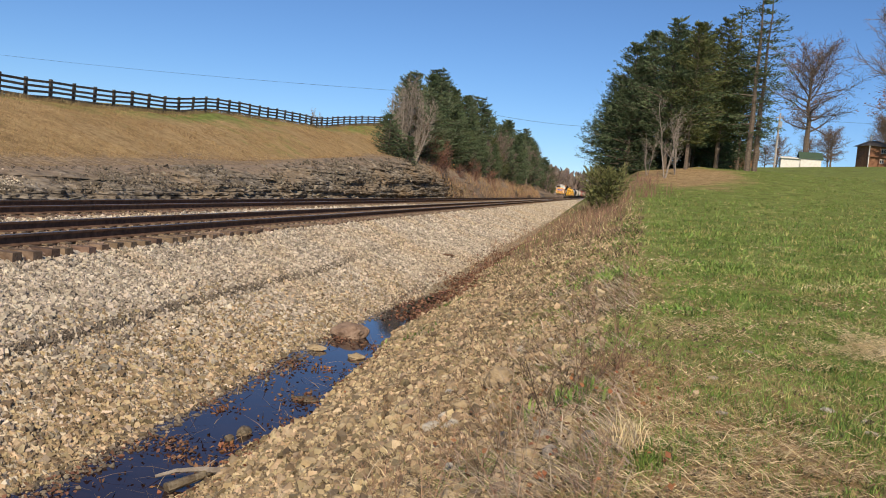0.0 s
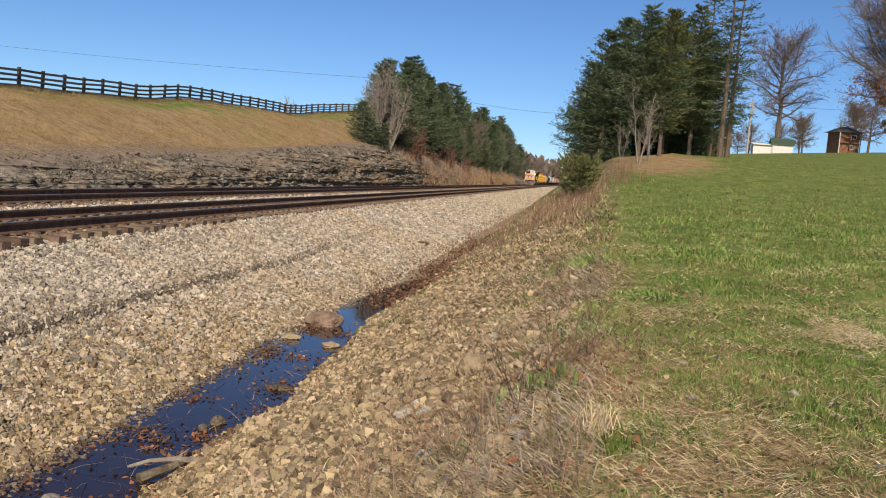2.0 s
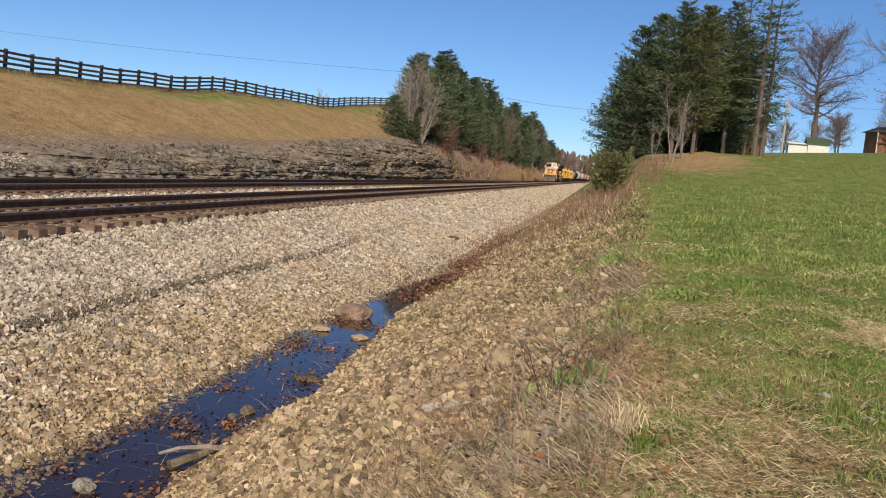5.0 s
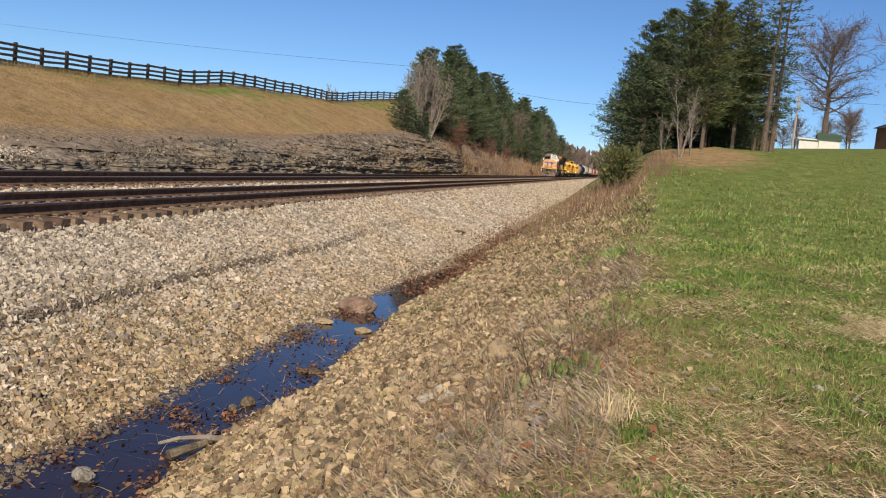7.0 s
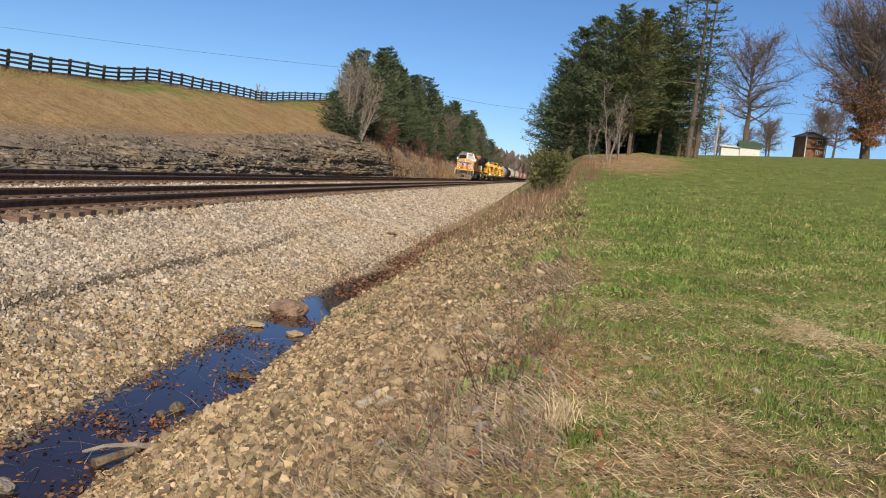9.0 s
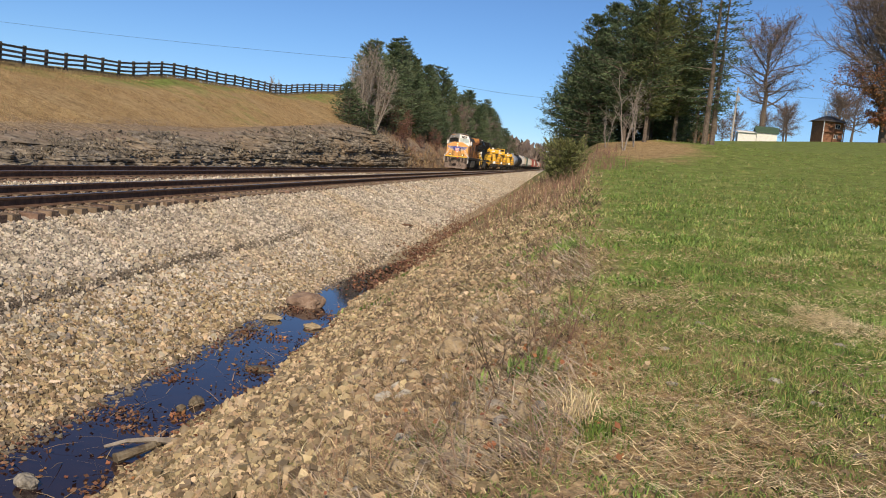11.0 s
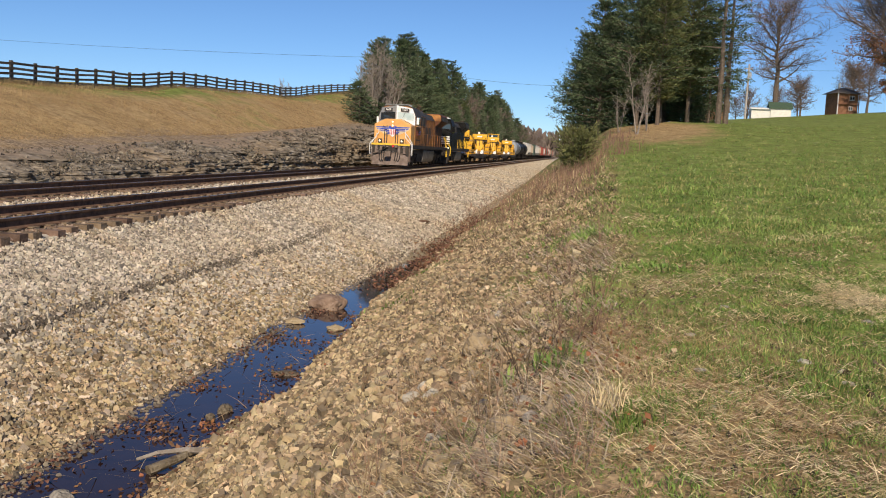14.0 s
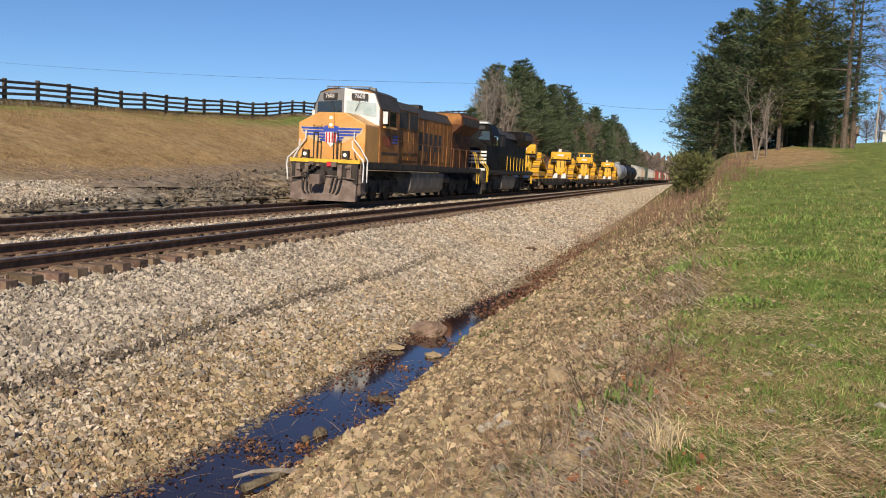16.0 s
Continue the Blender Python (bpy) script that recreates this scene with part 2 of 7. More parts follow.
def part(name, geo, material, parent=None, label="", bevel=0.0, smooth=False, m=None, kind=""):
    me = bpy.data.meshes.new(name)
    if isinstance(geo, Geo):
        me.from_pydata(geo.v, [], geo.f)
        b = bmesh.new()
        b.from_mesh(me)
        bmesh.ops.recalc_face_normals(b, faces=b.faces)
        b.to_mesh(me)
        b.free()
    else:
        me.from_pydata(geo[0], [], geo[1])
    me.materials.append(material)
    if smooth:
        me.shade_smooth()
    ob = new(name, me)
    ob.parent = parent
    if m:
        ob.matrix_basis = m
    if bevel:
        mod = ob.modifiers.new("edge", "BEVEL")
        mod.width, mod.segments, mod.limit_method = bevel, 2, "ANGLE"
    if label or kind:
        tagged(ob, label, kind=kind)
    return ob


def thing(name, label, category, m=None, group="", kind=""):
    ob = new(name)
    ob.empty_display_size = 0.3
    if m:
        ob.matrix_basis = m
    return tagged(ob, label, category, group, kind)


rng = np.random.default_rng(7)


def hash2(i, j, seed):
    h = np.sin(i * 127.1 + j * 311.7 + seed * 74.7) * 43758.5453
    return h - np.floor(h)


def vnoise(x, y, seed=0):
    i, j = np.floor(x), np.floor(y)
    u, v = x - i, y - j
    u, v = u * u * (3 - 2 * u), v * v * (3 - 2 * v)
    a, b, c, d = hash2(i, j, seed), hash2(i + 1, j, seed), hash2(i, j + 1, seed), hash2(i + 1, j + 1, seed)
    return (a * (1 - u) + b * u) * (1 - v) + (c * (1 - u) + d * u) * v


def fbm(x, y, seed=0, octaves=4):
    s, a = 0, 0.5
    for k in range(octaves):
        s = s + a * vnoise(x * 2 ** k, y * 2 ** k, seed + k)
        a *= 0.5
    return s


def step(a, b, x):
    t = np.clip((x - a) / (b - a), 0, 1)
    return t * t * (3 - 2 * t)


# ---- the lie of the land ----
NEAR_TRACK, FAR_TRACK, WATER = -10.08, -14.3, -1.7


def rock_top(y):
    return np.interp(y, [-60, 8, 20, 32, 44, 57, 70, 90, 110, 150, 250, 450, 900], [0.0, 0.1, 0.3, 0.6, 1.1, 1.55, 2.5, 3.4, 4.0, 3.4, 2.4, 1.2, 0.3])


def grass_edge(y):
    return np.interp(y, [-60, 10, 25, 38, 46, 58, 71, 90, 107, 150, 250, 450, 900], [0.4, 0.6, 0.95, 1.3, 1.6, 1.8, 2.4, 3.6, 4.7, 5.2, 4.6, 3.0, 1.0])


def hill_crest(y):
    return np.interp(y, [-60, 20, 39, 46, 51, 57, 67, 73, 79, 87, 95, 102, 108, 116, 127, 138, 155, 250, 450, 900], [2.8, 3.25, 3.80, 4.06, 4.15, 4.32, 4.95, 5.56, 5.84, 6.01, 6.3, 6.42, 6.88, 7.7, 8.75, 10.0, 9.6, 7.1, 5.5, 3])


def shore(y):
    """How far the bank's waterline swings out of its straight line."""
    return np.interp(y, [6, 7.9, 9.4, 10.3, 12.4, 14.5, 18, 22, 30], [0.15, 0.04, -0.10, 0.2, 0.11, -0.03, -0.27, -0.12, 0.0]) + 0.22 * (fbm(y * 1.3, y * 0, 57) - 0.47)


def bank_crest(y):
    return np.interp(y, [-20, 0, 10, 20, 45, 75, 150, 400], [-1.2, -0.5, 0.0, 0.2, 1.3, 2.6, 5, 6])


def ditch(y):
    return np.interp(y, [-40, 21, 27, 60, 120, 900], [-2.0, -1.95, -1.66, -1.42, -1.2, -1.0])


def field(x, y):
    c = bank_crest(y)
    r = np.maximum(0, x - c)
    rise = np.interp(y, [-40, 4, 12, 30, 50, 75, 110, 150, 190, 260, 900], [-0.3, 0.0, 0.12, 0.7, 1.6, 3.3, 5.2, 6.6, 7.4, 7.8, 8])
    side = np.interp(y, [0, 20, 75, 150, 900], [0.02, 0.035, 0.06, 0.09, 0.06])
    mound = (0.72 + 0.4 * (fbm(x * 0.4, y * 0.3, 13) - 0.5)) * np.exp(-((x - 8.0) / 7.5) ** 2 - ((y - 76) / 16) ** 2)
    return rise + side * np.minimum(r, 70) + mound + 0.10 * (fbm(x * 0.5, y * 0.5, 3) - 0.5)


def height(x, y):
    x, y = np.asarray(x, float), np.asarray(y, float)
    d, fz, bc = ditch(y), field(x, y), bank_crest(y)
    lump = 0.14 * (fbm(x * 1.3, y * 1.3, 11) - 0.5)
    t = np.clip((x + 4.15 - shore(y)) / (bc + 4.15 - shore(y)), 0, 1)
    right = np.where(x > bc, fz, d + (field(bc, y) - d) * (0.75 * t ** 0.72 + 0.25 * t) + lump * step(0, 0.2, t) * step(1.0, 0.85, t))
    t = np.clip((x + 4.5) / (-8.55 + 4.5), 0, 1)
    shoulder = d + (-0.75 - d) * t
    bed = np.full_like(x, -0.45)
    ca, cb, cc = rock_top(y), grass_edge(y), hill_crest(y)
    left = np.where(x > -17.2, -0.55, np.where(x > -18.6, -0.75, 0))
    face = -1.25 + (ca + 0.95) * np.clip((-19.9 - x) / 1.8, 0, 1)
    bench = ca + (cb - ca) * np.clip((-21.7 - x) / 2.3, 0, 1)
    k = np.clip((-24 - x) / 9, 0, 1)
    hill = cb + (cc - cb) * (0.25 * k + 0.75 * np.sin(k * math.pi / 2)) + np.clip((-33 - x) / 60, 0, 1) * 0.6 * (1 - step(85, 105, y)) - 3.0 * np.clip((-34.2 - x) / 9, 0, 1) * step(92, 112, y)
    hill = hill + 0.25 * (fbm(x * 0.25, y * 0.25, 5) - 0.5) * np.clip((-22 - x) / 4, 0, 1)
    z = np.where(x > -4.5, right, np.where(x > -8.55, shoulder, np.where(x > -17.2, bed, np.where(x > -18.7, left, np.where(x > -21.7, face, np.where(x > -24, bench, hill))))))
    far = step(500, 1500, np.abs(y))
    return z * (1 - far) + (-0.45) * far


def build_ground():
    xs = np.concatenate([-np.geomspace(2500, 60, 26), np.arange(-56, -40, 2.0), np.arange(-40, -24, 0.8), np.arange(-24, -17, 0.35), [-16.5, -14, -11, -9.3], np.arange(-8.6, -5.2, 0.4), np.arange(-5.2, 4, 0.14), np.arange(4, 12, 0.4), np.arange(12, 60, 2.0), np.geomspace(60, 2500, 26)])
    ys = np.concatenate([-np.geomspace(1200, 20, 16), np.arange(-18, 2, 1.5), np.arange(2, 22, 0.16), np.arange(22, 50, 0.5), np.arange(50, 130, 1.2), np.geomspace(130, 4000, 60)])
    X, Y = np.meshgrid(xs, ys)
    Z = height(X, Y)
    nx, ny = len(xs), len(ys)
    i, j = np.meshgrid(np.arange(nx - 1), np.arange(ny - 1))
    a = (j * nx + i).ravel()
    faces = np.stack([a, a + 1, a + 1 + nx, a + nx], 1)
    me = bpy.data.meshes.new("ground")
    me.from_pydata(np.stack([X, Y, Z], -1).reshape(-1, 3).tolist(), [], faces.tolist())
    bc = bank_crest(Y)
    big = fbm(X * 0.35, Y * 0.35, 21)
    dry = np.where(X < -17, 0.74 - 0.27 * step(-28, -32.5, X) + 0.6 * (fbm(X * 0.12, Y * 0.07, 8) - 0.5), 0.0)
    dry = np.maximum(dry, np.where(X > bc - 1.5, 0.50 * step(12, 4, Y) + 0.34 * (1 - step(0.2, 2.4, X - bc)) + 0.3 * (big - 0.42), 0))
    dry = np.maximum(dry, 0.95 * np.exp(-((X - 5.5) / 4.8) ** 2 - ((Y - 70) / 15) ** 2))
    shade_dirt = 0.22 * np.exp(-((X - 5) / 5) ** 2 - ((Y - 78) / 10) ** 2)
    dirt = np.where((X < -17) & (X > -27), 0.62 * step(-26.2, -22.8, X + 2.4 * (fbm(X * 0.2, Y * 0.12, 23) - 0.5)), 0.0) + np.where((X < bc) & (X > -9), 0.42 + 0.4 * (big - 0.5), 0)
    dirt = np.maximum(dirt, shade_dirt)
    dirt = np.maximum(dirt, np.where(X > bc, 0.46 * step(8.5, 3.5, Y) * step(6, 0, X), 0))
    gravel = np.where((X > -17) & (X < -4.0), 1.0, 0.0) + 1.0 * np.exp(-((X + 21) / 2.0) ** 2 - ((Y - 24) / 4) ** 2) + np.where((X >= -4.0) & (X < bc), 0.75 * step(-0.6, -2.0, X - bc) * step(26, 14, Y), 0)
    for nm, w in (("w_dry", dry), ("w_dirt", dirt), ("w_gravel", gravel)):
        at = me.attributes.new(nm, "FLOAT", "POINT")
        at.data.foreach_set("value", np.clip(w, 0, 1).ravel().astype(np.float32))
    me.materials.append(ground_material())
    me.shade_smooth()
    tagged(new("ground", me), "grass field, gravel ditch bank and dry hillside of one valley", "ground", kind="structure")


build_ground()


def strip(name, x0, x1, y0, y1, z, material, label, category):
    n = 60
    vs, fs = [], []
    for k in range(n + 1):
        y = y0 + (y1 - y0) * k / n
        e0, e1 = x0 + 0.25 * (fbm(np.array([y * 0.6]), np.array([1.0]), 2)[0] - 0.5), x1
        vs += [(e0, y, z), (e1, y, z)]
    fs = [(2 * k, 2 * k + 1, 2 * k + 3, 2 * k + 2) for k in range(n)]
    return tagged(part(name, (vs, fs), material), label, category, kind="structure")


strip("water", -6.2, -2.4, -40.0, 32.0, WATER, water_material(), "still dark ditch water reflecting the sky", "water")


# ---- ballast ----
def stones(name, x, y, z, size, material, parent=None, flat=0.65):
    """Many angular stones: jittered eight-cornered blocks, joined."""
    n = len(x)
    c = np.array([(a, b, d) for d in (-1, 1) for b in (-1, 1) for a in (-1, 1)], float)
    p = c[None] * (1 + rng.uniform(-0.55, 0.22, (n, 8, 3)))
    p *= size[:, None, None] * np.stack([rng.uniform(0.7, 1.25, n), rng.uniform(0.7, 1.25, n), rng.uniform(0.45, 0.9, n) * flat / 0.65], 1)[:, None, :]
    q = rng.normal(0, 1, (n, 4))
    q[:, 0] += 1.2
    q /= np.linalg.norm(q, axis=1, keepdims=True)
    w, i, j, k = q.T
    R = np.stack([1 - 2 * (j * j + k * k), 2 * (i * j - k * w), 2 * (i * k + j * w), 2 * (i * j + k * w), 1 - 2 * (i * i + k * k), 2 * (j * k - i * w), 2 * (i * k - j * w), 2 * (j * k + i * w), 1 - 2 * (i * i + j * j)], 1).reshape(n, 3, 3)
    r = np.einsum("nab,nvb->nva", R, p)
    r += np.stack([x, y, z], 1)[:, None, :]
    f = np.array([(0, 2, 3, 1), (4, 5, 7, 6), (0, 1, 5, 4), (2, 6, 7, 3), (0, 4, 6, 2), (1, 3, 7, 5)])
    fs = (f[None] + 8 * np.arange(n)[:, None, None]).reshape(-1, 4)
    return part(name, (r.reshape(-1, 3).tolist(), fs.tolist()), material, parent, kind="stuff")


def bed_height(x, y):
    """Top of the ballast: level under the ties, a two-step shoulder down to the ditch."""
    d = ditch(y) + 0.10
    t = np.clip((x + 8.85) / (8.85 - 4.75), 0, 1)
    z = -0.215 + (d + 0.215) * t
    z = np.where(x < -8.85, -0.215, z) - 0.07 * np.clip((x + 9.05) / 0.25, 0, 1) * np.clip((-7.6 - x) / 0.8, 0, 1) * np.clip((24 - y) / 10, 0, 1)
    z = z + np.where(x < -4.5, -0.075 * np.clip((x + 7.0 + 0.03 * np.sin(y * 0.5)) / 0.10, 0, 1) * np.clip((45 - y) / 20, 0, 1) * np.clip((-4.7 - x) / 1.5, 0, 1), 0)
    z = np.where(x < -16.2, -0.23 - (-16.2 - x) * 0.5, z)
    z = z - np.clip(x + 4.85, 0, 1) * 0.9
    return z + 0.05 * (fbm(x * 1.1, y * 1.1, 31) - 0.5) + 0.16 * (fbm(x * 0.9, y * 1.4, 32) - 0.47) * np.clip((x + 6.2) / 0.8, 0, 1)


def build_ballast():
    xs = np.concatenate([np.arange(-17.3, -8.6, 0.6), np.arange(-8.6, -4.4, 0.1)])
    ys = np.concatenate([np.arange(-40, 4, 4.0), np.arange(4, 40, 0.25), np.arange(40, 120, 1.5), np.geomspace(120, 1200, 50)])
    X, Y = np.meshgrid(xs, ys)
    Z = bed_height(X, Y) - 0.02
    nx, ny = len(xs), len(ys)
    i, j = np.meshgrid(np.arange(nx - 1), np.arange(ny - 1))
    a = (j * nx + i).ravel()
    m = mat("ballast_bed", [(0.15, 0.122, 0.09), (0.36, 0.31, 0.24), (0.53, 0.465, 0.375), (0.66, 0.59, 0.49)], 13, 8, 0.95, bump=0.45, bump_scale=22, blotch=((0.42, 0.33, 0.21), 0.30, 0.4))
    bed = part("ballast", (np.stack([X, Y, Z], -1).reshape(-1, 3).tolist(), np.stack([a, a + 1, a + 1 + nx, a + nx], 1).tolist()), m, smooth=True)
    tagged(bed, "sloping bed of pale crushed-stone ballast under two tracks", "ballast", kind="structure")
    # near stones thick on the shoulder, thinning with distance
    n = 150000
    u = rng.uniform(0, 1, n)
    y = 5.5 * (100 / 5.5) ** u
    x = rng.uniform(-8.75, -4.3, n)
    keep = (x < -4.7 + 0.25 * step(24, 34, y) + 0.7 * (fbm(y * 0.3, y * 0, 37) - 0.5) + 0.35 * rng.uniform(-1, 1, n))
    keep &= rng.uniform(0, 1, n) < np.clip((104 - y) / 72, 0, 1)
    x, y = x[keep], y[keep]
    size = np.clip(rng.lognormal(-3.84, 0.36, len(x)), 0.010, 0.055) * np.clip(y / 32, 0.95, 1.5)
    tan = rng.uniform(0, 1, len(x)) < 0.85 * step(-7.6, -5.2, x + 1.2 * (fbm(x, y * 0.5, 33) - 0.5)) * step(30, 9, y)
    for k, m in ((~tan, BALLAST), (tan, TANSTONE)):
        stones("ballast_stones", x[k], y[k], bed_height(x[k], y[k]) + size[k] * 0.12, size[k], m, bed)
    n = 22000
    y = 75 * (310 / 75) ** rng.uniform(0, 1, n)
    x = rng.uniform(-8.7, -4.5, n)
    size = rng.uniform(0.03, 0.065, n) * np.clip(y / 110, 0.9, 1.8)
    stones("ballast_stones", x, y, bed_height(x, y), size, BALLAST, bed)
    n = 14000
    x, y = rng.uniform(-16.6, -8.6, n), 9 * (60 / 9) ** rng.uniform(0, 1, n)
    for c in (NEAR_TRACK, FAR_TRACK):
        for s in (-0.75, 0.75):
            keep = np.abs(x - c - s) > 0.16
            x, y = x[keep], y[keep]
    size = np.clip(rng.lognormal(-3.6, 0.3, len(x)), 0.016, 0.05) * np.clip(y / 26, 1, 1.4)
    on_tie = (np.abs(x - NEAR_TRACK) < 1.3) | (np.abs(x - FAR_TRACK) < 1.3)
    for k, m in ((~on_tie, BALLAST), (on_tie, STAINED)):
        stones("ballast_stones", x[k], y[k], bed_height(x[k], y[k]) - np.where(on_tie[k], 0.012, 0.0), size[k], m, bed)
    # grimy small stones filling the cribs between the ties
    n = 16000
    y = 7 * (75 / 7) ** rng.uniform(0, 1, n)
    x = np.where(rng.uniform(0, 1, n) < 0.7, NEAR_TRACK, FAR_TRACK) + rng.uniform(-1.05, 1.05, n)
    size = rng.uniform(0.014, 0.034, n) * np.clip(y / 26, 1, 1.5)
    stones("ballast_stones", x, y, bed_height(x, y) - 0.004, size, STAINED, bed)
    # wet dark gravel along the waterline
    n = 4000
    y = 6 * (26 / 6) ** rng.uniform(0, 1, n)
    x = -5.06 + rng.normal(0, 0.10, n) + 0.25 * (fbm(y * 0.9, y * 0, 36) - 0.5)
    size = np.clip(rng.lognormal(-4.2, 0.4, n), 0.008, 0.035)
    stones("ballast_stones", x, y, np.maximum(bed_height(x, y) + 0.012, WATER - 0.01), size, DARKFINES, bed)
    # dark fines lying along the step in the shoulder
    n = 4200
    y = 8.0 * (25 / 8.0) ** (rng.uniform(0, 1, n) ** 1.25)
    x = -6.96 - 0.03 * np.sin(y * 0.5) + rng.normal(0, 0.028, n) + 0.06 * (fbm(y * 1.2, y * 0, 35) - 0.5)
    size = rng.uniform(0.009, 0.022, n)
    stones("ballast_stones", x, y, bed_height(x, y) + 0.014, size, DARKFINES, bed)
    return bed


build_ballast()


# ---- track ----
def rail_profile(xc):
    return [(xc - 0.075, -0.19), (xc + 0.075, -0.19), (xc + 0.075, -0.174), (xc + 0.012, -0.145), (xc + 0.012, -0.05), (xc + 0.037, -0.038), (xc + 0.037, -0.004), (xc - 0.037, -0.004), (xc - 0.037, -0.038), (xc - 0.012, -0.05), (xc - 0.012, -0.145), (xc - 0.075, -0.174)]


def build_track(xc, label, y_parts):
    t = thing("railway_track", label, "railway track", group="parallel tracks", kind="structure")
    for s in (-0.75, 0.75):
        r = part("rail", Geo().prism(rail_profile(xc + s), "y", -60, 1300), STEEL, t)
        part("rail_head", Geo().box(xc + s - 0.033, xc + s + 0.033, -60, 1300, -0.005, 0.0), RAILTOP, r, "worn bright running surface")
    tie = Geo().box(-1.34, 1.34, -0.115, 0.115, -0.17, 0.0)
    tie_me = bpy.data.meshes.new("tie")
    tie_me.from_pydata(tie.v, [], tie.f)
    tie_me.materials.append(TIE)
    rest = Geo()
    k = 0
    y = -30.0
    while y < 420:
        dx, dz, a = rng.uniform(-0.06, 0.06), rng.uniform(-0.02, 0.012), rng.uniform(-1.2, 1.2)
        if y_parts[0] < y < y_parts[1]:
            o = new("tie", tie_me)
            o.parent = t
            o.matrix_basis = pose(xc + dx, y, -0.19 + dz, 0, 0, a)
        else:
            rest.add([(p[0] + xc + dx, p[1] + y, p[2] - 0.19 + dz) for p in tie.v], tie.f)
        for s in (-0.75, 0.75):
            rest.box(xc + s - 0.18, xc + s + 0.18, y - 0.09, y + 0.09, -0.195, -0.172)
        y += 0.51 + rng.uniform(-0.015, 0.015)
    part("tie_rows", rest, TIE, t, kind="stuff")
    return t


build_track(NEAR_TRACK, "near straight track of rusty rails on dark wooden ties", (6, 120))
build_track(FAR_TRACK, "second straight track of rusty rails beside the rock cut", (10, 40))


# ---- rock cut ----
def add_soil(m):
    """Lays loose soil over the rock where the face carries the weight w_soil."""
    t = m.node_tree
    b = t.nodes["Principled BSDF"]
    old = b.inputs["Base Color"].links[0].from_socket
    at_ = t.nodes.new("ShaderNodeAttribute")
    at_.attribute_name = "w_soil"
    g = t.nodes.new("ShaderNodeNewGeometry")
    n = t.nodes.new("ShaderNodeTexNoise")
    n.inputs["Scale"].default_value, n.inputs["Detail"].default_value, n.inputs["Roughness"].default_value = 1.6, 9, 0.72
    t.links.new(g.outputs["Position"], n.inputs["Vector"])
    r = t.nodes.new("ShaderNodeValToRGB")
    r.color_ramp.elements.new(0.5)
    for e, p, c in zip(r.color_ramp.elements, (0.32, 0.5, 0.7), ((0.15, 0.105, 0.07), (0.29, 0.215, 0.145), (0.43, 0.33, 0.23))):
        e.position, e.color = p, (*c, 1)
    t.links.new(n.outputs["Fac"], r.inputs["Fac"])
    mx = t.nodes.new("ShaderNodeMix")
    mx.data_type = "RGBA"
    t.links.new(at_.outputs["Fac"], mx.inputs[0])
    t.links.new(old, mx.inputs[6])
    t.links.new(r.outputs[0], mx.inputs[7])
    t.links.new(mx.outputs[2], b.inputs["Base Color"])


add_soil(ROCK)


def cut_run(t):
    """How far back the face lies at the share t of its height: steep ledges, then a laid-back soil slope."""
    return np.interp(t, [0, 0.3, 0.62, 0.8, 1.0], [0, 0.35, 0.95, 1.85, 3.1])


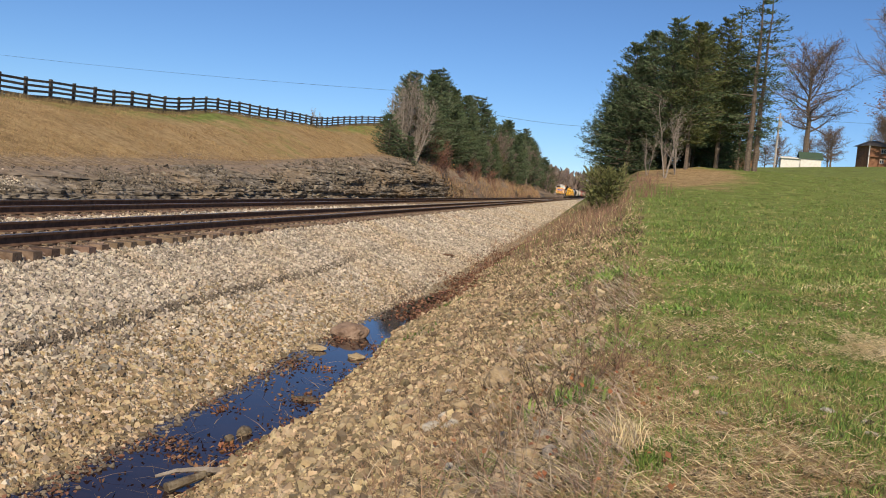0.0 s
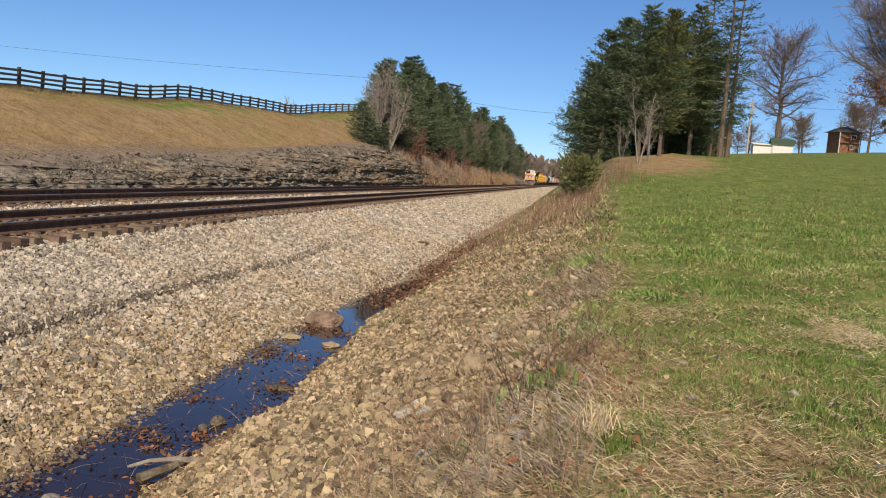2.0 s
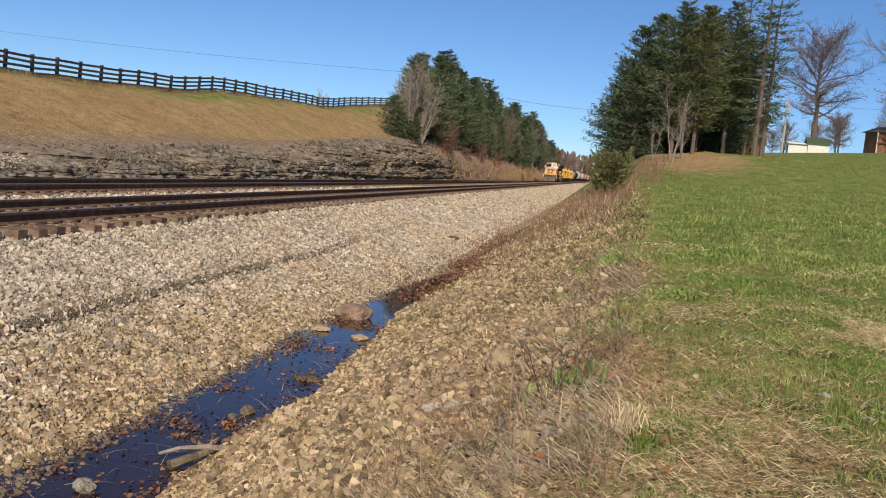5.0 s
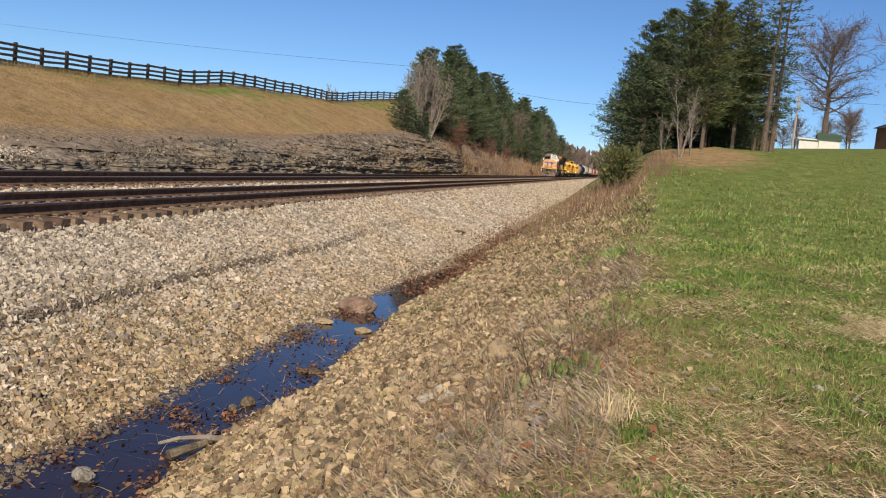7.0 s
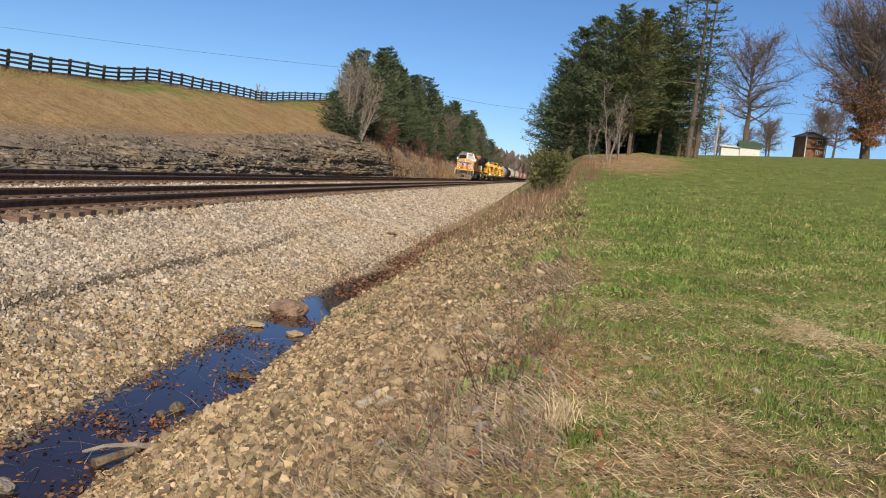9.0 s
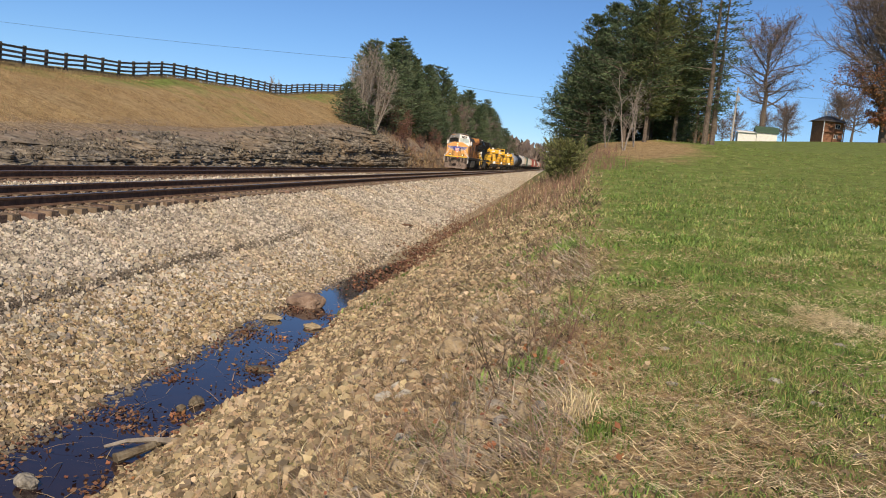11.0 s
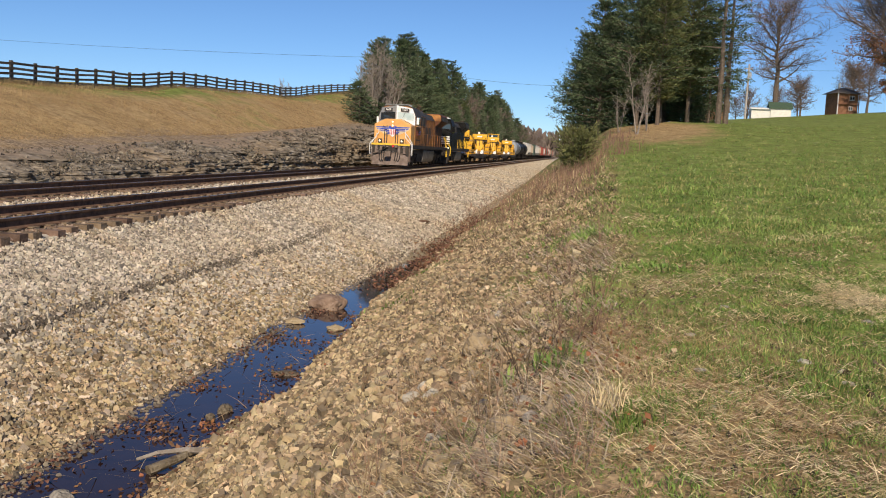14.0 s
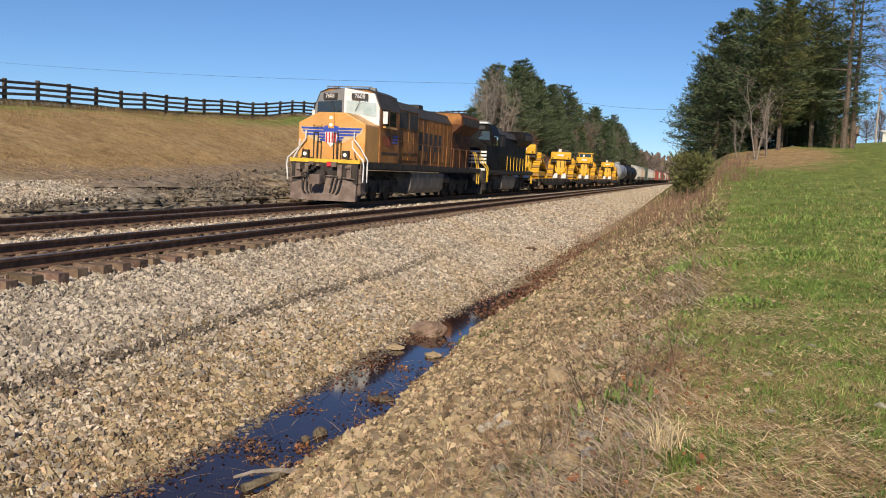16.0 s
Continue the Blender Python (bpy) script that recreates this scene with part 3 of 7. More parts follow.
def build_cut():
    ys = np.concatenate([np.arange(2, 110, 0.15), np.arange(110, 230, 0.6), np.geomspace(230, 700, 30)])
    ts = np.linspace(0, 1, 96)
    Y, T = np.meshgrid(ys, ts)
    top = rock_top(Y) + 0.03
    lift = 0.3 * (fbm(Y * 0.35, T * 3, 49) - 0.5) * step(0, 0.3, T) * step(1, 0.8, T)
    Z = -0.85 + (top + 0.85) * T + lift
    # beds of uneven thickness, broken along their length into blocks that stand out or are undercut
    bed = Z * 4.6 + 1.3 * fbm(Y * 0.10, Z * 0.4, 41) + 0.35 * np.sin(Z * 5.0) + Y * 0.012
    layer, fr = np.floor(bed), bed - np.floor(bed)
    cut_at = np.floor(Y * (0.9 + 1.2 * hash2(layer, 3 + 0 * Y, 6)) + 9 * hash2(layer, 0 * Y, 4))
    block = hash2(layer, cut_at, 12)
    ledge = 0.62 * (hash2(layer, np.floor(Y * 0.09 + 5 * hash2(layer, 1 + 0 * Y, 5)), 14) - 0.5) + 0.34 * (block - 0.5)
    lip = step(0.0, 0.22, fr) * (0.75 + 0.25 * step(0.2, 0.9, fr))
    soft = 1.0 * (fbm(Y * 0.22, Z * 0.5, 43) - 0.5) + 0.55 * (fbm(Y * 1.5, Z * 3.2, 47) - 0.5) + 0.36 * (fbm(Y * 4.0, Z * 8.0, 48) - 0.5)
    # soil: the laid-back upper slope, and all of the slope past the end of the ledges but for a few outcrops
    ragged = 0.45 * (fbm(Y * 0.25, Z * 0.9, 51) - 0.5) + 0.3 * (fbm(Y * 1.4, Z * 2.5, 52) - 0.5)
    upper = step(0.80, 0.98, T + ragged) * step(16, 30, Y + 20 * T)
    past = step(0, 4, Y - 101 - 15 * (1 - T) + 10 * ragged) * (1 - step(0.52, 0.62, fbm(Y * 0.07, Z * 0.35, 53)) * step(0.75, 0.5, T))
    soil = np.maximum(upper * 0.9, past)
    depth = (0.75 * ledge * lip - 0.16 * (1 - lip)) * (1 - 0.92 * soil) + soft * (1 - 0.55 * soil)
    edge = step(1.0, 0.88, T) * step(0.0, 0.04, T)
    X = -18.6 - cut_run(T) + depth * edge - (1 - step(1.0, 0.88, T)) * 0.15
    nx, ny = len(ys), len(ts)
    i, j = np.meshgrid(np.arange(nx - 1), np.arange(ny - 1))
    a = (j * nx + i).ravel()
    cut = part("rock_cut", (np.stack([X, Y, Z], -1).reshape(-1, 3).tolist(), np.stack([a, a + 1, a + 1 + nx, a + nx], 1).tolist()), ROCK)
    w = cut.data.attributes.new("w_soil", "FLOAT", "POINT")
    w.data.foreach_set("value", soil.ravel().astype(np.float32))
    tagged(cut, "weathered layered grey-brown shale face beside the track", "rock face", kind="structure")
    return cut


CUT = build_cut()


def block_mesh(name, seed, material):
    r = random.Random(seed)
    g = Geo()
    vs = [((x + r.uniform(-0.22, 0.12) * (1 if x > 0 else -1)), (y + r.uniform(-0.22, 0.12) * (1 if y > 0 else -1)), z + r.uniform(-0.15, 0.1)) for z in (-0.5, 0.5) for y in (-0.5, 0.5) for x in (-0.5, 0.5)]
    g.add(vs, [(0, 2, 3, 1), (4, 5, 7, 6), (0, 1, 5, 4), (2, 6, 7, 3), (0, 4, 6, 2), (1, 3, 7, 5)])
    b = bmesh.new()
    me = bpy.data.meshes.new(name)
    me.from_pydata(g.v, [], g.f)
    b.from_mesh(me)
    bmesh.ops.recalc_face_normals(b, faces=b.faces)
    bmesh.ops.bevel(b, geom=b.edges[:], offset=0.06, segments=1, affect="EDGES")
    b.to_mesh(me)
    b.free()
    me.materials.append(material)
    return me


def cut_slabs():
    meshes = [block_mesh("slab", k, SLAB) for k in range(6)]
    for k in range(26):
        y = 14 * (105 / 14) ** rng.uniform()
        t = rng.uniform(0.05, 0.8)
        top = float(rock_top(y))
        o = new("slab", meshes[k % 6])
        o.parent = CUT
        o.matrix_basis = pose(-18.62 - float(cut_run(t)) - 0.1, y, -0.85 + (top + 0.85) * t, rng.uniform(-7, 7), rng.uniform(-9, 9), rng.uniform(-14, 14)) @ Matrix.Diagonal((rng.uniform(0.3, 0.5), rng.uniform(0.4, 1.3), rng.uniform(0.07, 0.2), 1))


cut_slabs()


# ---- plants ----
def blades(name, x, y, z, h, w, lean, material, label="", category="", parent=None, dirs=None):
    """Many bent blades or stalks, joined: each a tapering strip of two lengths."""
    n = len(x)
    a = rng.uniform(0, math.tau, n)
    d = rng.uniform(0, math.tau, n) if dirs is None else dirs
    wx, wy = np.cos(a) * w * 0.5, np.sin(a) * w * 0.5
    lx, ly = np.cos(d) * lean * h, np.sin(d) * lean * h
    tz = h * np.sqrt(np.clip(1 - lean ** 2, 0.0, 1))
    mz = 0.62 * tz + 0.12 * h * np.clip(1 - lean, 0, 1)
    P = np.empty((n, 5, 3))
    P[:, 0] = np.stack([x - wx, y - wy, z], 1)
    P[:, 1] = np.stack([x + wx, y + wy, z], 1)
    P[:, 2] = np.stack([x + lx * 0.38 + wx * 0.75, y + ly * 0.38 + wy * 0.75, z + mz], 1)
    P[:, 3] = np.stack([x + lx * 0.38 - wx * 0.75, y + ly * 0.38 - wy * 0.75, z + mz], 1)
    P[:, 4] = np.stack([x + lx, y + ly, z + tz], 1)
    o = 5 * np.arange(n)[:, None]
    fs = (o + np.array([0, 1, 2, 3])).tolist() + (o + np.array([3, 2, 4])).tolist()
    ob = part(name, (P.reshape(-1, 3).tolist(), fs), material, parent)
    if label:
        tagged(ob, label, category, kind="stuff")
    return ob


def sprays(centres, out, size, aspect, seed, flat=0.5):
    """Leaf or needle sprays: small pointed rhombs round the given centres, drawn out along the ways 'out'."""
    r = np.random.default_rng(seed)
    n = len(centres)
    o = out + r.normal(0, 0.38, (n, 3))
    o /= np.linalg.norm(o, axis=1, keepdims=True)
    k = r.normal(0, 1, (n, 3))
    k[:, 2] *= flat
    s = np.cross(o, np.cross(o, k))
    s /= np.linalg.norm(s, axis=1, keepdims=True) + 1e-9
    L = (size * r.uniform(0.6, 1.3, n))[:, None]
    P = np.stack([centres - o * L * 0.5, centres + s * L * aspect * 0.5, centres + o * L * 0.5, centres - s * L * aspect * 0.5], 1)
    f = (4 * np.arange(n)[:, None] + np.arange(4)).tolist()
    return P.reshape(-1, 3), f


def conifer(H, R, seed, label, bare=0.12, whorls=24, limbs=7, per=24, peak=0.3, size=0.42, needles=None, droop=0.15, ragged=0.3, m=None, trunk_r=None, aspect=0.2):
    """A pine or cedar: tapered trunk, whorls of limbs, and needle sprays along them."""
    r = np.random.default_rng(seed)
    t = thing("pine_tree", label, "tree", m)
    g = Geo()
    tr = trunk_r or H * 0.014
    pts = [Vector((r.normal(0, 0.02) * H * 0.3 * k / 8, r.normal(0, 0.02) * H * 0.3 * k / 8, H * k / 8 * 0.97)) for k in range(9)]
    for k in range(8):
        g.tube(pts[k], pts[k + 1], tr * (1 - k / 8.6) + 0.015, tr * (1 - (k + 1) / 8.6) + 0.012, 7, False)
    C, O = [], []
    for w in range(whorls):
        f = clampf(bare + (1 - bare) * (w + r.uniform(-0.25, 0.25)) / whorls, bare * 0.8, 0.985)
        prof = (0.35 + 0.65 * min(1, (max(0.0, f - bare) / max(0.02, peak)) ** 0.6) if f < bare + peak else ((1 - f) / (1 - bare - peak)) ** 0.85)
        for b in range(limbs):
            if r.uniform() < ragged * 0.45:
                continue
            L = R * (0.10 + 0.90 * prof) * r.uniform(1 - ragged, 1 + ragged * 0.45)
            az = r.uniform(0, math.tau)
            rise = (0.12 + 0.55 * f - droop) * r.uniform(0.5, 1.3)
            way, side = np.array([math.cos(az), math.sin(az), rise]), np.array([-math.sin(az), math.cos(az), 0])
            base = np.array([*pts[int(min(7, f * 8))][:2], f * H])
            if L > 0.5:
                g.tube(base, base + way * L * 0.9, max(0.012, 0.02 * L), 0.008, 3, False)
            # a flat bough: sprays fan out to both sides, closest near its tip, which turns up a little
            n = max(5, int(per * (0.25 + 0.75 * L / R) * r.uniform(0.7, 1.3)))
            s = r.beta(2.2, 1.3, n)
            q = r.normal(0, 1, n)
            wide = 0.20 * L * np.sin(np.clip(s, 0, 1) * 2.6) + 0.06
            c = base + way * (L * s)[:, None] + side * (q * wide)[:, None]
            c[:, 2] += 0.10 * L * (s ** 2 - 0.5) + r.normal(0, 0.035 * L + 0.03, n)
            C.append(c)
            O.append(way * 0.8 + side * (0.55 * np.sign(q))[:, None] + np.array([0, 0, 0.15]))
    part("trunk", g, BARK, t)
    v, fc = sprays(np.concatenate(C), np.concatenate(O), size, aspect, seed + 1, 0.8)
    part("crown", (v.tolist(), fc), needles or NEEDLE, t)
    return t


def crown_tree(H, R, seed, label, bole=0.3, limbs=24, up=0.35, r0=None, material=None, leaves=0, stems=1, m=None, name="bare_tree", fine=1.0, lowleaf=1.0, leader=0.95, twigs=(4, 7)):
    """A leafless tree with a straight bole, limbs that reach out to a rounded crown, and fine twigs all along them."""
    r = random.Random(seed)
    t = thing(name, label, "tree", m)
    g, tw, tips = Geo(), Geo(), []
    r0 = r0 or H * 0.024
    for s in range(stems):
        lean = Vector((r.gauss(0, 0.03 + 0.09 * (stems > 1)), r.gauss(0, 0.03 + 0.09 * (stems > 1)), 1))
        hs = H * (1 if s == 0 else r.uniform(0.7, 0.95))
        spine = [Vector((lean.x * hs * k / 8 + r.gauss(0, 0.006) * H * (k > 2), lean.y * hs * k / 8 + r.gauss(0, 0.006) * H * (k > 2), hs * leader * k / 8 - 0.2)) for k in range(9)]
        rad = lambda k: r0 * (1 - 0.93 * (k / 8)) ** 0.9 + H * 0.0008
        for k in range(8):
            g.tube(spine[k], spine[k + 1], rad(k), rad(k + 1), 8, False)
        for b in range(limbs):
            f = bole + (0.98 - bole) * ((b + r.uniform(0, 0.9)) / limbs) ** 0.85
            i = min(7, int(f * 8))
            p = spine[i].lerp(spine[i + 1], f * 8 - i)
            u = (f - bole) / (1 - bole)
            L = R * (math.sqrt(max(0.05, 1 - ((u - 0.38) / 0.72) ** 2))) * r.uniform(0.65, 1.1)
            a = b * 2.4 + r.uniform(-0.5, 0.5)
            d = Vector((math.cos(a), math.sin(a), up + 0.9 * u + r.uniform(-0.15, 0.2))).normalized()
            if leader < 0.9:
                el = r.uniform(-0.3, 0.35) + 0.95 * clampf(u * 1.25, 0, 1)
                d = Vector((math.cos(a) * math.cos(el), math.sin(a) * math.cos(el), math.sin(el)))
                c = p - Vector((0, 0, H * 0.62))
                A = (d.x ** 2 + d.y ** 2) / R ** 2 + d.z ** 2 / (0.38 * H) ** 2
                B = 2 * ((c.x * d.x + c.y * d.y) / R ** 2 + c.z * d.z / (0.38 * H) ** 2)
                C = (c.x ** 2 + c.y ** 2) / R ** 2 + c.z ** 2 / (0.38 * H) ** 2 - 1
                L = max(0.25 * R, (-B + math.sqrt(max(0, B * B - 4 * A * C))) / (2 * A)) * r.uniform(0.6, 1.0)
            lr = max(H * 0.0016, rad(f * 8) * (0.5 if leader > 0.9 else 0.46))
            q = p
            for k in range(6):
                d = (d + Vector((r.gauss(0, 0.16), r.gauss(0, 0.16), r.gauss(0.04, 0.12)))).normalized()
                e = q + d * L / 6
                g.tube(q, e, lr * (1 - k / 6.6), lr * (1 - (k + 1) / 6.6), 5, False)
                for n in range(twigs[0] if k else 1):
                    sd = (d * 0.8 + Vector((r.gauss(0, 0.75), r.gauss(0, 0.75), r.gauss(0.15, 0.5)))).normalized()
                    sl = L * r.uniform(0.2, 0.42) * (1.15 - 0.08 * k)
                    o = q.lerp(e, r.random())
                    mid, en = o + sd * sl * 0.5, o + sd * sl * 0.5 + (sd + Vector((r.gauss(0, 0.3), r.gauss(0, 0.3), r.gauss(0.1, 0.25)))).normalized() * sl * 0.5
                    w = H * 0.0014 * fine
                    tw.tube(o, mid, w * 1.5, w * 1.1, 3, False).tube(mid, en, w * 1.1, w * 0.7, 3, False)
                    for z in range(twigs[1]):
                        bb = o.lerp(mid, r.random()) if z < 2 else mid.lerp(en, r.random())
                        tip = bb + (sd + Vector((r.gauss(0, 0.8), r.gauss(0, 0.8), r.gauss(0.2, 0.6)))).normalized() * sl * r.uniform(0.25, 0.55)
                        tw.tube(bb, tip, w * 0.7, w * 0.4, 3, False)
                        if tip.z < H * lowleaf:
                            tips.append(tip)
                q = e
    part("trunk", g, material or BARK, t)
    part("crown", (tw.v, tw.f), material or TWIGS, t)
    if leaves:
        rr = np.random.default_rng(seed)
        c = np.array([tuple(tips[i]) for i in rr.integers(0, len(tips), leaves)]) + rr.normal(0, 0.2, (leaves, 3))
        v, f = sprays(c, rr.normal(0, 1, (leaves, 3)), 0.26, 0.7, seed)
        part("foliage", (v.tolist(), f), DRYLEAF, t, "few clinging russet leaves")
    return t


def ground_at(x, y):
    return float(height(np.array([x]), np.array([y]))[0])


def at(x, y, dz=0.0, rz=0.0, s=1.0):
    return pose(x, y, ground_at(x, y) + dz, 0, 0, rz) @ Matrix.Diagonal((s, s, s, 1))


# ---- woods on the cut's crest ----
def left_woods():
    kinds = [conifer(11, 3.6, 101 + k, lab, bare=0.04, peak=0.26, whorls=24, limbs=9, per=70, size=0.42, ragged=0.5, needles=nd, m=at(-23.2 - 0.4 * k, 119 + 9 * k)) for k, (nd, lab) in enumerate(((NEEDLE, "dense dark green pine on the crest of the rock cut"), (NEEDLE3, "grey-green pine on the crest of the rock cut"), (NEEDLE, "dense dark green pine on the crest of the rock cut"), (NEEDLE2, "olive-green pine on the crest of the rock cut")))]
    r = random.Random(5)
    spots = []
    y = 108.0
    while y < 430:
        for x in (-22.6, -26.5, -31):
            p = (x + r.uniform(-1.2, 1.2), y + r.uniform(-3, 3))
            if r.random() < 0.93 and p[1] > (2.6 - p[0]) / 0.225:
                spots.append(p)
        y += 6.5 + y * 0.012
    for i, (x, yy) in enumerate(spots):
        if yy > 190 and r.random() < 0.3:
            continue
        base = kinds[r.choice((0, 0, 1, 2, 3))]
        s = r.uniform(0.68, 1.18) * (0.84 if x > -24 else 1.05) * np.interp(yy, [105, 150, 200, 300, 430], [0.84, 0.95, 1.12, 1.3, 1.45])
        copy_thing(base, at(x, yy, -0.3, r.uniform(0, 360), s))
    for k in range(22):
        yy = 113 + 4.6 * k + r.uniform(-2, 2)
        copy_thing(kinds[r.choice((0, 1, 1, 3))], at(-21.9 - 2.6 * r.random(), yy, -0.4, r.uniform(0, 360), r.uniform(0.5, 0.78)))
    for x, yy, sc in ((-23.9, 107, 0.86), (-22.9, 106, 0.92), (-21.8, 112, 0.78), (-24.2, 113, 0.95)):
        copy_thing(kinds[1], at(x, yy, -0.3, 77 * yy, sc))
    # bare trees standing before the pines
    b1 = crown_tree(9.4, 2.3, 31, "grey leafless tree before the pines above the rock cut", bole=0.16, limbs=9, up=1.5, stems=5, material=PALEBARK, m=at(-22.3, 100.5, -0.2), r0=0.10, fine=1.1, twigs=(2, 3))
    for x, yy, s, a in ((-21.5, 103, 0.95, 70), (-23.2, 102, 0.85, 200)):
        copy_thing(b1, at(x, yy, -0.2, a, s))
    red = crown_tree(6.6, 2.6, 47, "small russet leafless tree on the slope of the cut", bole=0.12, limbs=14, up=0.7, stems=2, material=REDTWIG, leaves=60, m=at(-20.6, 112, -0.2), r0=0.06)
    for x, yy, sc, a in ((-20.4, 118, 0.9, 90), (-22.0, 106, 0.9, 30), (-20.3, 130, 0.7, 150), (-20.6, 146, 0.8, 10), (-20.2, 165, 0.8, 250)):
        copy_thing(red, at(x, yy, -0.2, a, sc))
    low = conifer(4.6, 2.2, 77, "low dark cedar at the end of the board fence", bare=0.02, peak=0.3, whorls=16, limbs=8, per=22, m=at(-23.4, 98, -0.2))
    copy_thing(low, at(-21.6, 100, -0.3, 140, 0.75))
    copy_thing(low, at(-24.6, 101, -0.2, 40, 0.9))
    far = crown_tree(13, 3.6, 53, "brown-grey leafless tree of the far wood beside the track", bole=0.2, limbs=16, up=0.8, material=TWIGS, m=at(-21.5, 300), fine=1.6, twigs=(3, 5))
    for x, yy, sc in ((-21.4, 172, 0.62), (-21.8, 196, 0.75), (-22.6, 206, 0.8), (-21.2, 216, 0.7), (-23.5, 228, 0.8), (-21.0, 150, 0.45)):
        copy_thing(far, at(x, yy, -0.3, 31 * yy, sc))
    for k in range(44):
        yy = r.uniform(235, 720)
        copy_thing(far, at(r.uniform(-30, -20.2), yy, -0.3, r.uniform(0, 360), r.uniform(0.6, 0.95)))
    for k in range(16):
        yy = r.uniform(450, 900)
        copy_thing(far, at(r.uniform(6, 40), yy, -0.3, r.uniform(0, 360), r.uniform(0.7, 1.0)))
    # a small tree showing over the hill
    copy_thing(b1, at(-39.5, 120, -2.2, 50, 0.62))


left_woods()


def right_woods():
    big = [conifer(11.9, 4.0, 201, "dense dark green pine of the grove beside the grass field", bare=0.05, peak=0.22, whorls=27, limbs=11, per=100, size=0.34, ragged=0.46, m=at(1.6, 79, -0.4)),
           conifer(12.6, 3.7, 202, "tall green pine of the grove beside the grass field", bare=0.16, peak=0.22, whorls=26, limbs=10, per=100, size=0.34, ragged=0.5, m=at(4.6, 77, -0.3)),
           conifer(13.2, 3.1, 203, "olive-green pine with a bare lower trunk in the grove", bare=0.2, peak=0.25, whorls=26, limbs=9, per=90, size=0.34, ragged=0.5, needles=NEEDLE2, m=at(9.2, 82, -0.3))]
    for b, x, y, s, a in ((0, 3.4, 84, 1.06, 100), (1, 6.8, 81, 1.0, 40), (1, 5.6, 88, 1.05, 200), (2, 7.6, 86, 1.0, 120), (2, 10.4, 90, 0.95, 250), (0, 2.4, 90, 0.95, 10), (1, 8.4, 92, 1.05, 300), (0, 0.4, 84, 0.72, 210), (0, 0.6, 80.5, 0.82, 60), (0, 3.2, 95, 0.95, 150), (1, 6.4, 97, 1.0, 80), (0, 9.4, 96, 0.8, 20), (1, 11.8, 88, 0.85, 310), (2, 6.2, 76, 0.9, 170)):
        copy_thing(big[b], at(x, y, -0.3, a, s))
    under = conifer(3.4, 2.0, 231, "low dark cedar filling the shade under the grove", bare=0.02, peak=0.35, whorls=14, limbs=10, per=44, size=0.3, m=at(3.0, 88, -0.2))
    for k, (x, y) in enumerate(((1.4, 84), (4.4, 90), (5.8, 86.5), (7.2, 91), (8.6, 88), (10.0, 93), (2.2, 92), (9.4, 85.5), (11.4, 94), (0.2, 82), (13.0, 97))):
        copy_thing(under, at(x, y, -0.2, 67 * k, 0.7 + 0.13 * (k % 4)))
    w = conifer(15.6, 2.9, 221, "tall ragged white pine with a bare double trunk", bare=0.22, peak=0.25, whorls=17, limbs=5, per=62, size=0.36, droop=0.38, ragged=0.75, m=at(10.9, 76, -0.3), trunk_r=0.24)
    copy_thing(w, at(11.7, 77.5, -0.3, 140, 0.96))
    copy_thing(w, at(13.2, 92, -0.3, 60, 0.9))
    copy_thing(w, at(12.0, 98, -0.3, 200, 1.1))
    s = crown_tree(7.4, 2.0, 61, "pale many-stemmed leafless tree before the grove", bole=0.25, limbs=7, up=1.1, stems=3, material=PALEBARK, m=at(4.0, 66, -0.2) @ Matrix.Diagonal((0.8, 0.8, 0.8, 1)), r0=0.06, fine=0.7, twigs=(2, 3))
    copy_thing(s, at(4.9, 69, -0.2, 80, 0.75))
    copy_thing(s, at(2.9, 69, -0.2, 190, 0.6))
    bush = conifer(1.95, 1.05, 81, "feathery olive-green cedar bush at the ditch's edge", bare=0.02, peak=0.45, whorls=16, limbs=12, per=46, size=0.22, ragged=0.6, droop=-0.55, needles=OLIVE, m=at(0.0, 45, -0.2))
    copy_thing(bush, at(-0.4, 52, -0.2, 70, 1.05))
    oak = crown_tree(20.4, 8.6, 71, "large leafless oak behind the white shed", bole=0.36, limbs=44, m=at(30.8, 152, -0.3), r0=0.5, leaves=700, name="oak_tree", fine=0.7, leader=0.8)
    crown_tree(27, 11.5, 75, "huge spreading leafless oak with russet lower leaves", bole=0.16, limbs=96, m=at(46.0, 142, -0.3), r0=0.75, leaves=12000, name="oak_tree", lowleaf=0.42, fine=0.8, leader=0.6)
    for x, y, sc, a in ((62, 175, 0.9, 40), (22, 215, 0.5, 90), (34, 230, 0.45, 190), (42, 240, 0.5, 260), (27, 220, 0.4, 20), (52, 230, 0.5, 80), (37, 225, 0.35, 110), (70, 200, 0.7, 200), (16, 200, 0.55, 320), (57, 205, 0.6, 130), (63, 215, 0.65, 300), (48, 210, 0.5, 10), (54, 195, 0.55, 220), (76, 185, 0.7, 70), (44, 215, 0.42, 150), (30, 240, 0.5, 240), (66, 160, 0.75, 280)):
        copy_thing(oak, at(x, y, -0.3, a, sc))


right_woods()


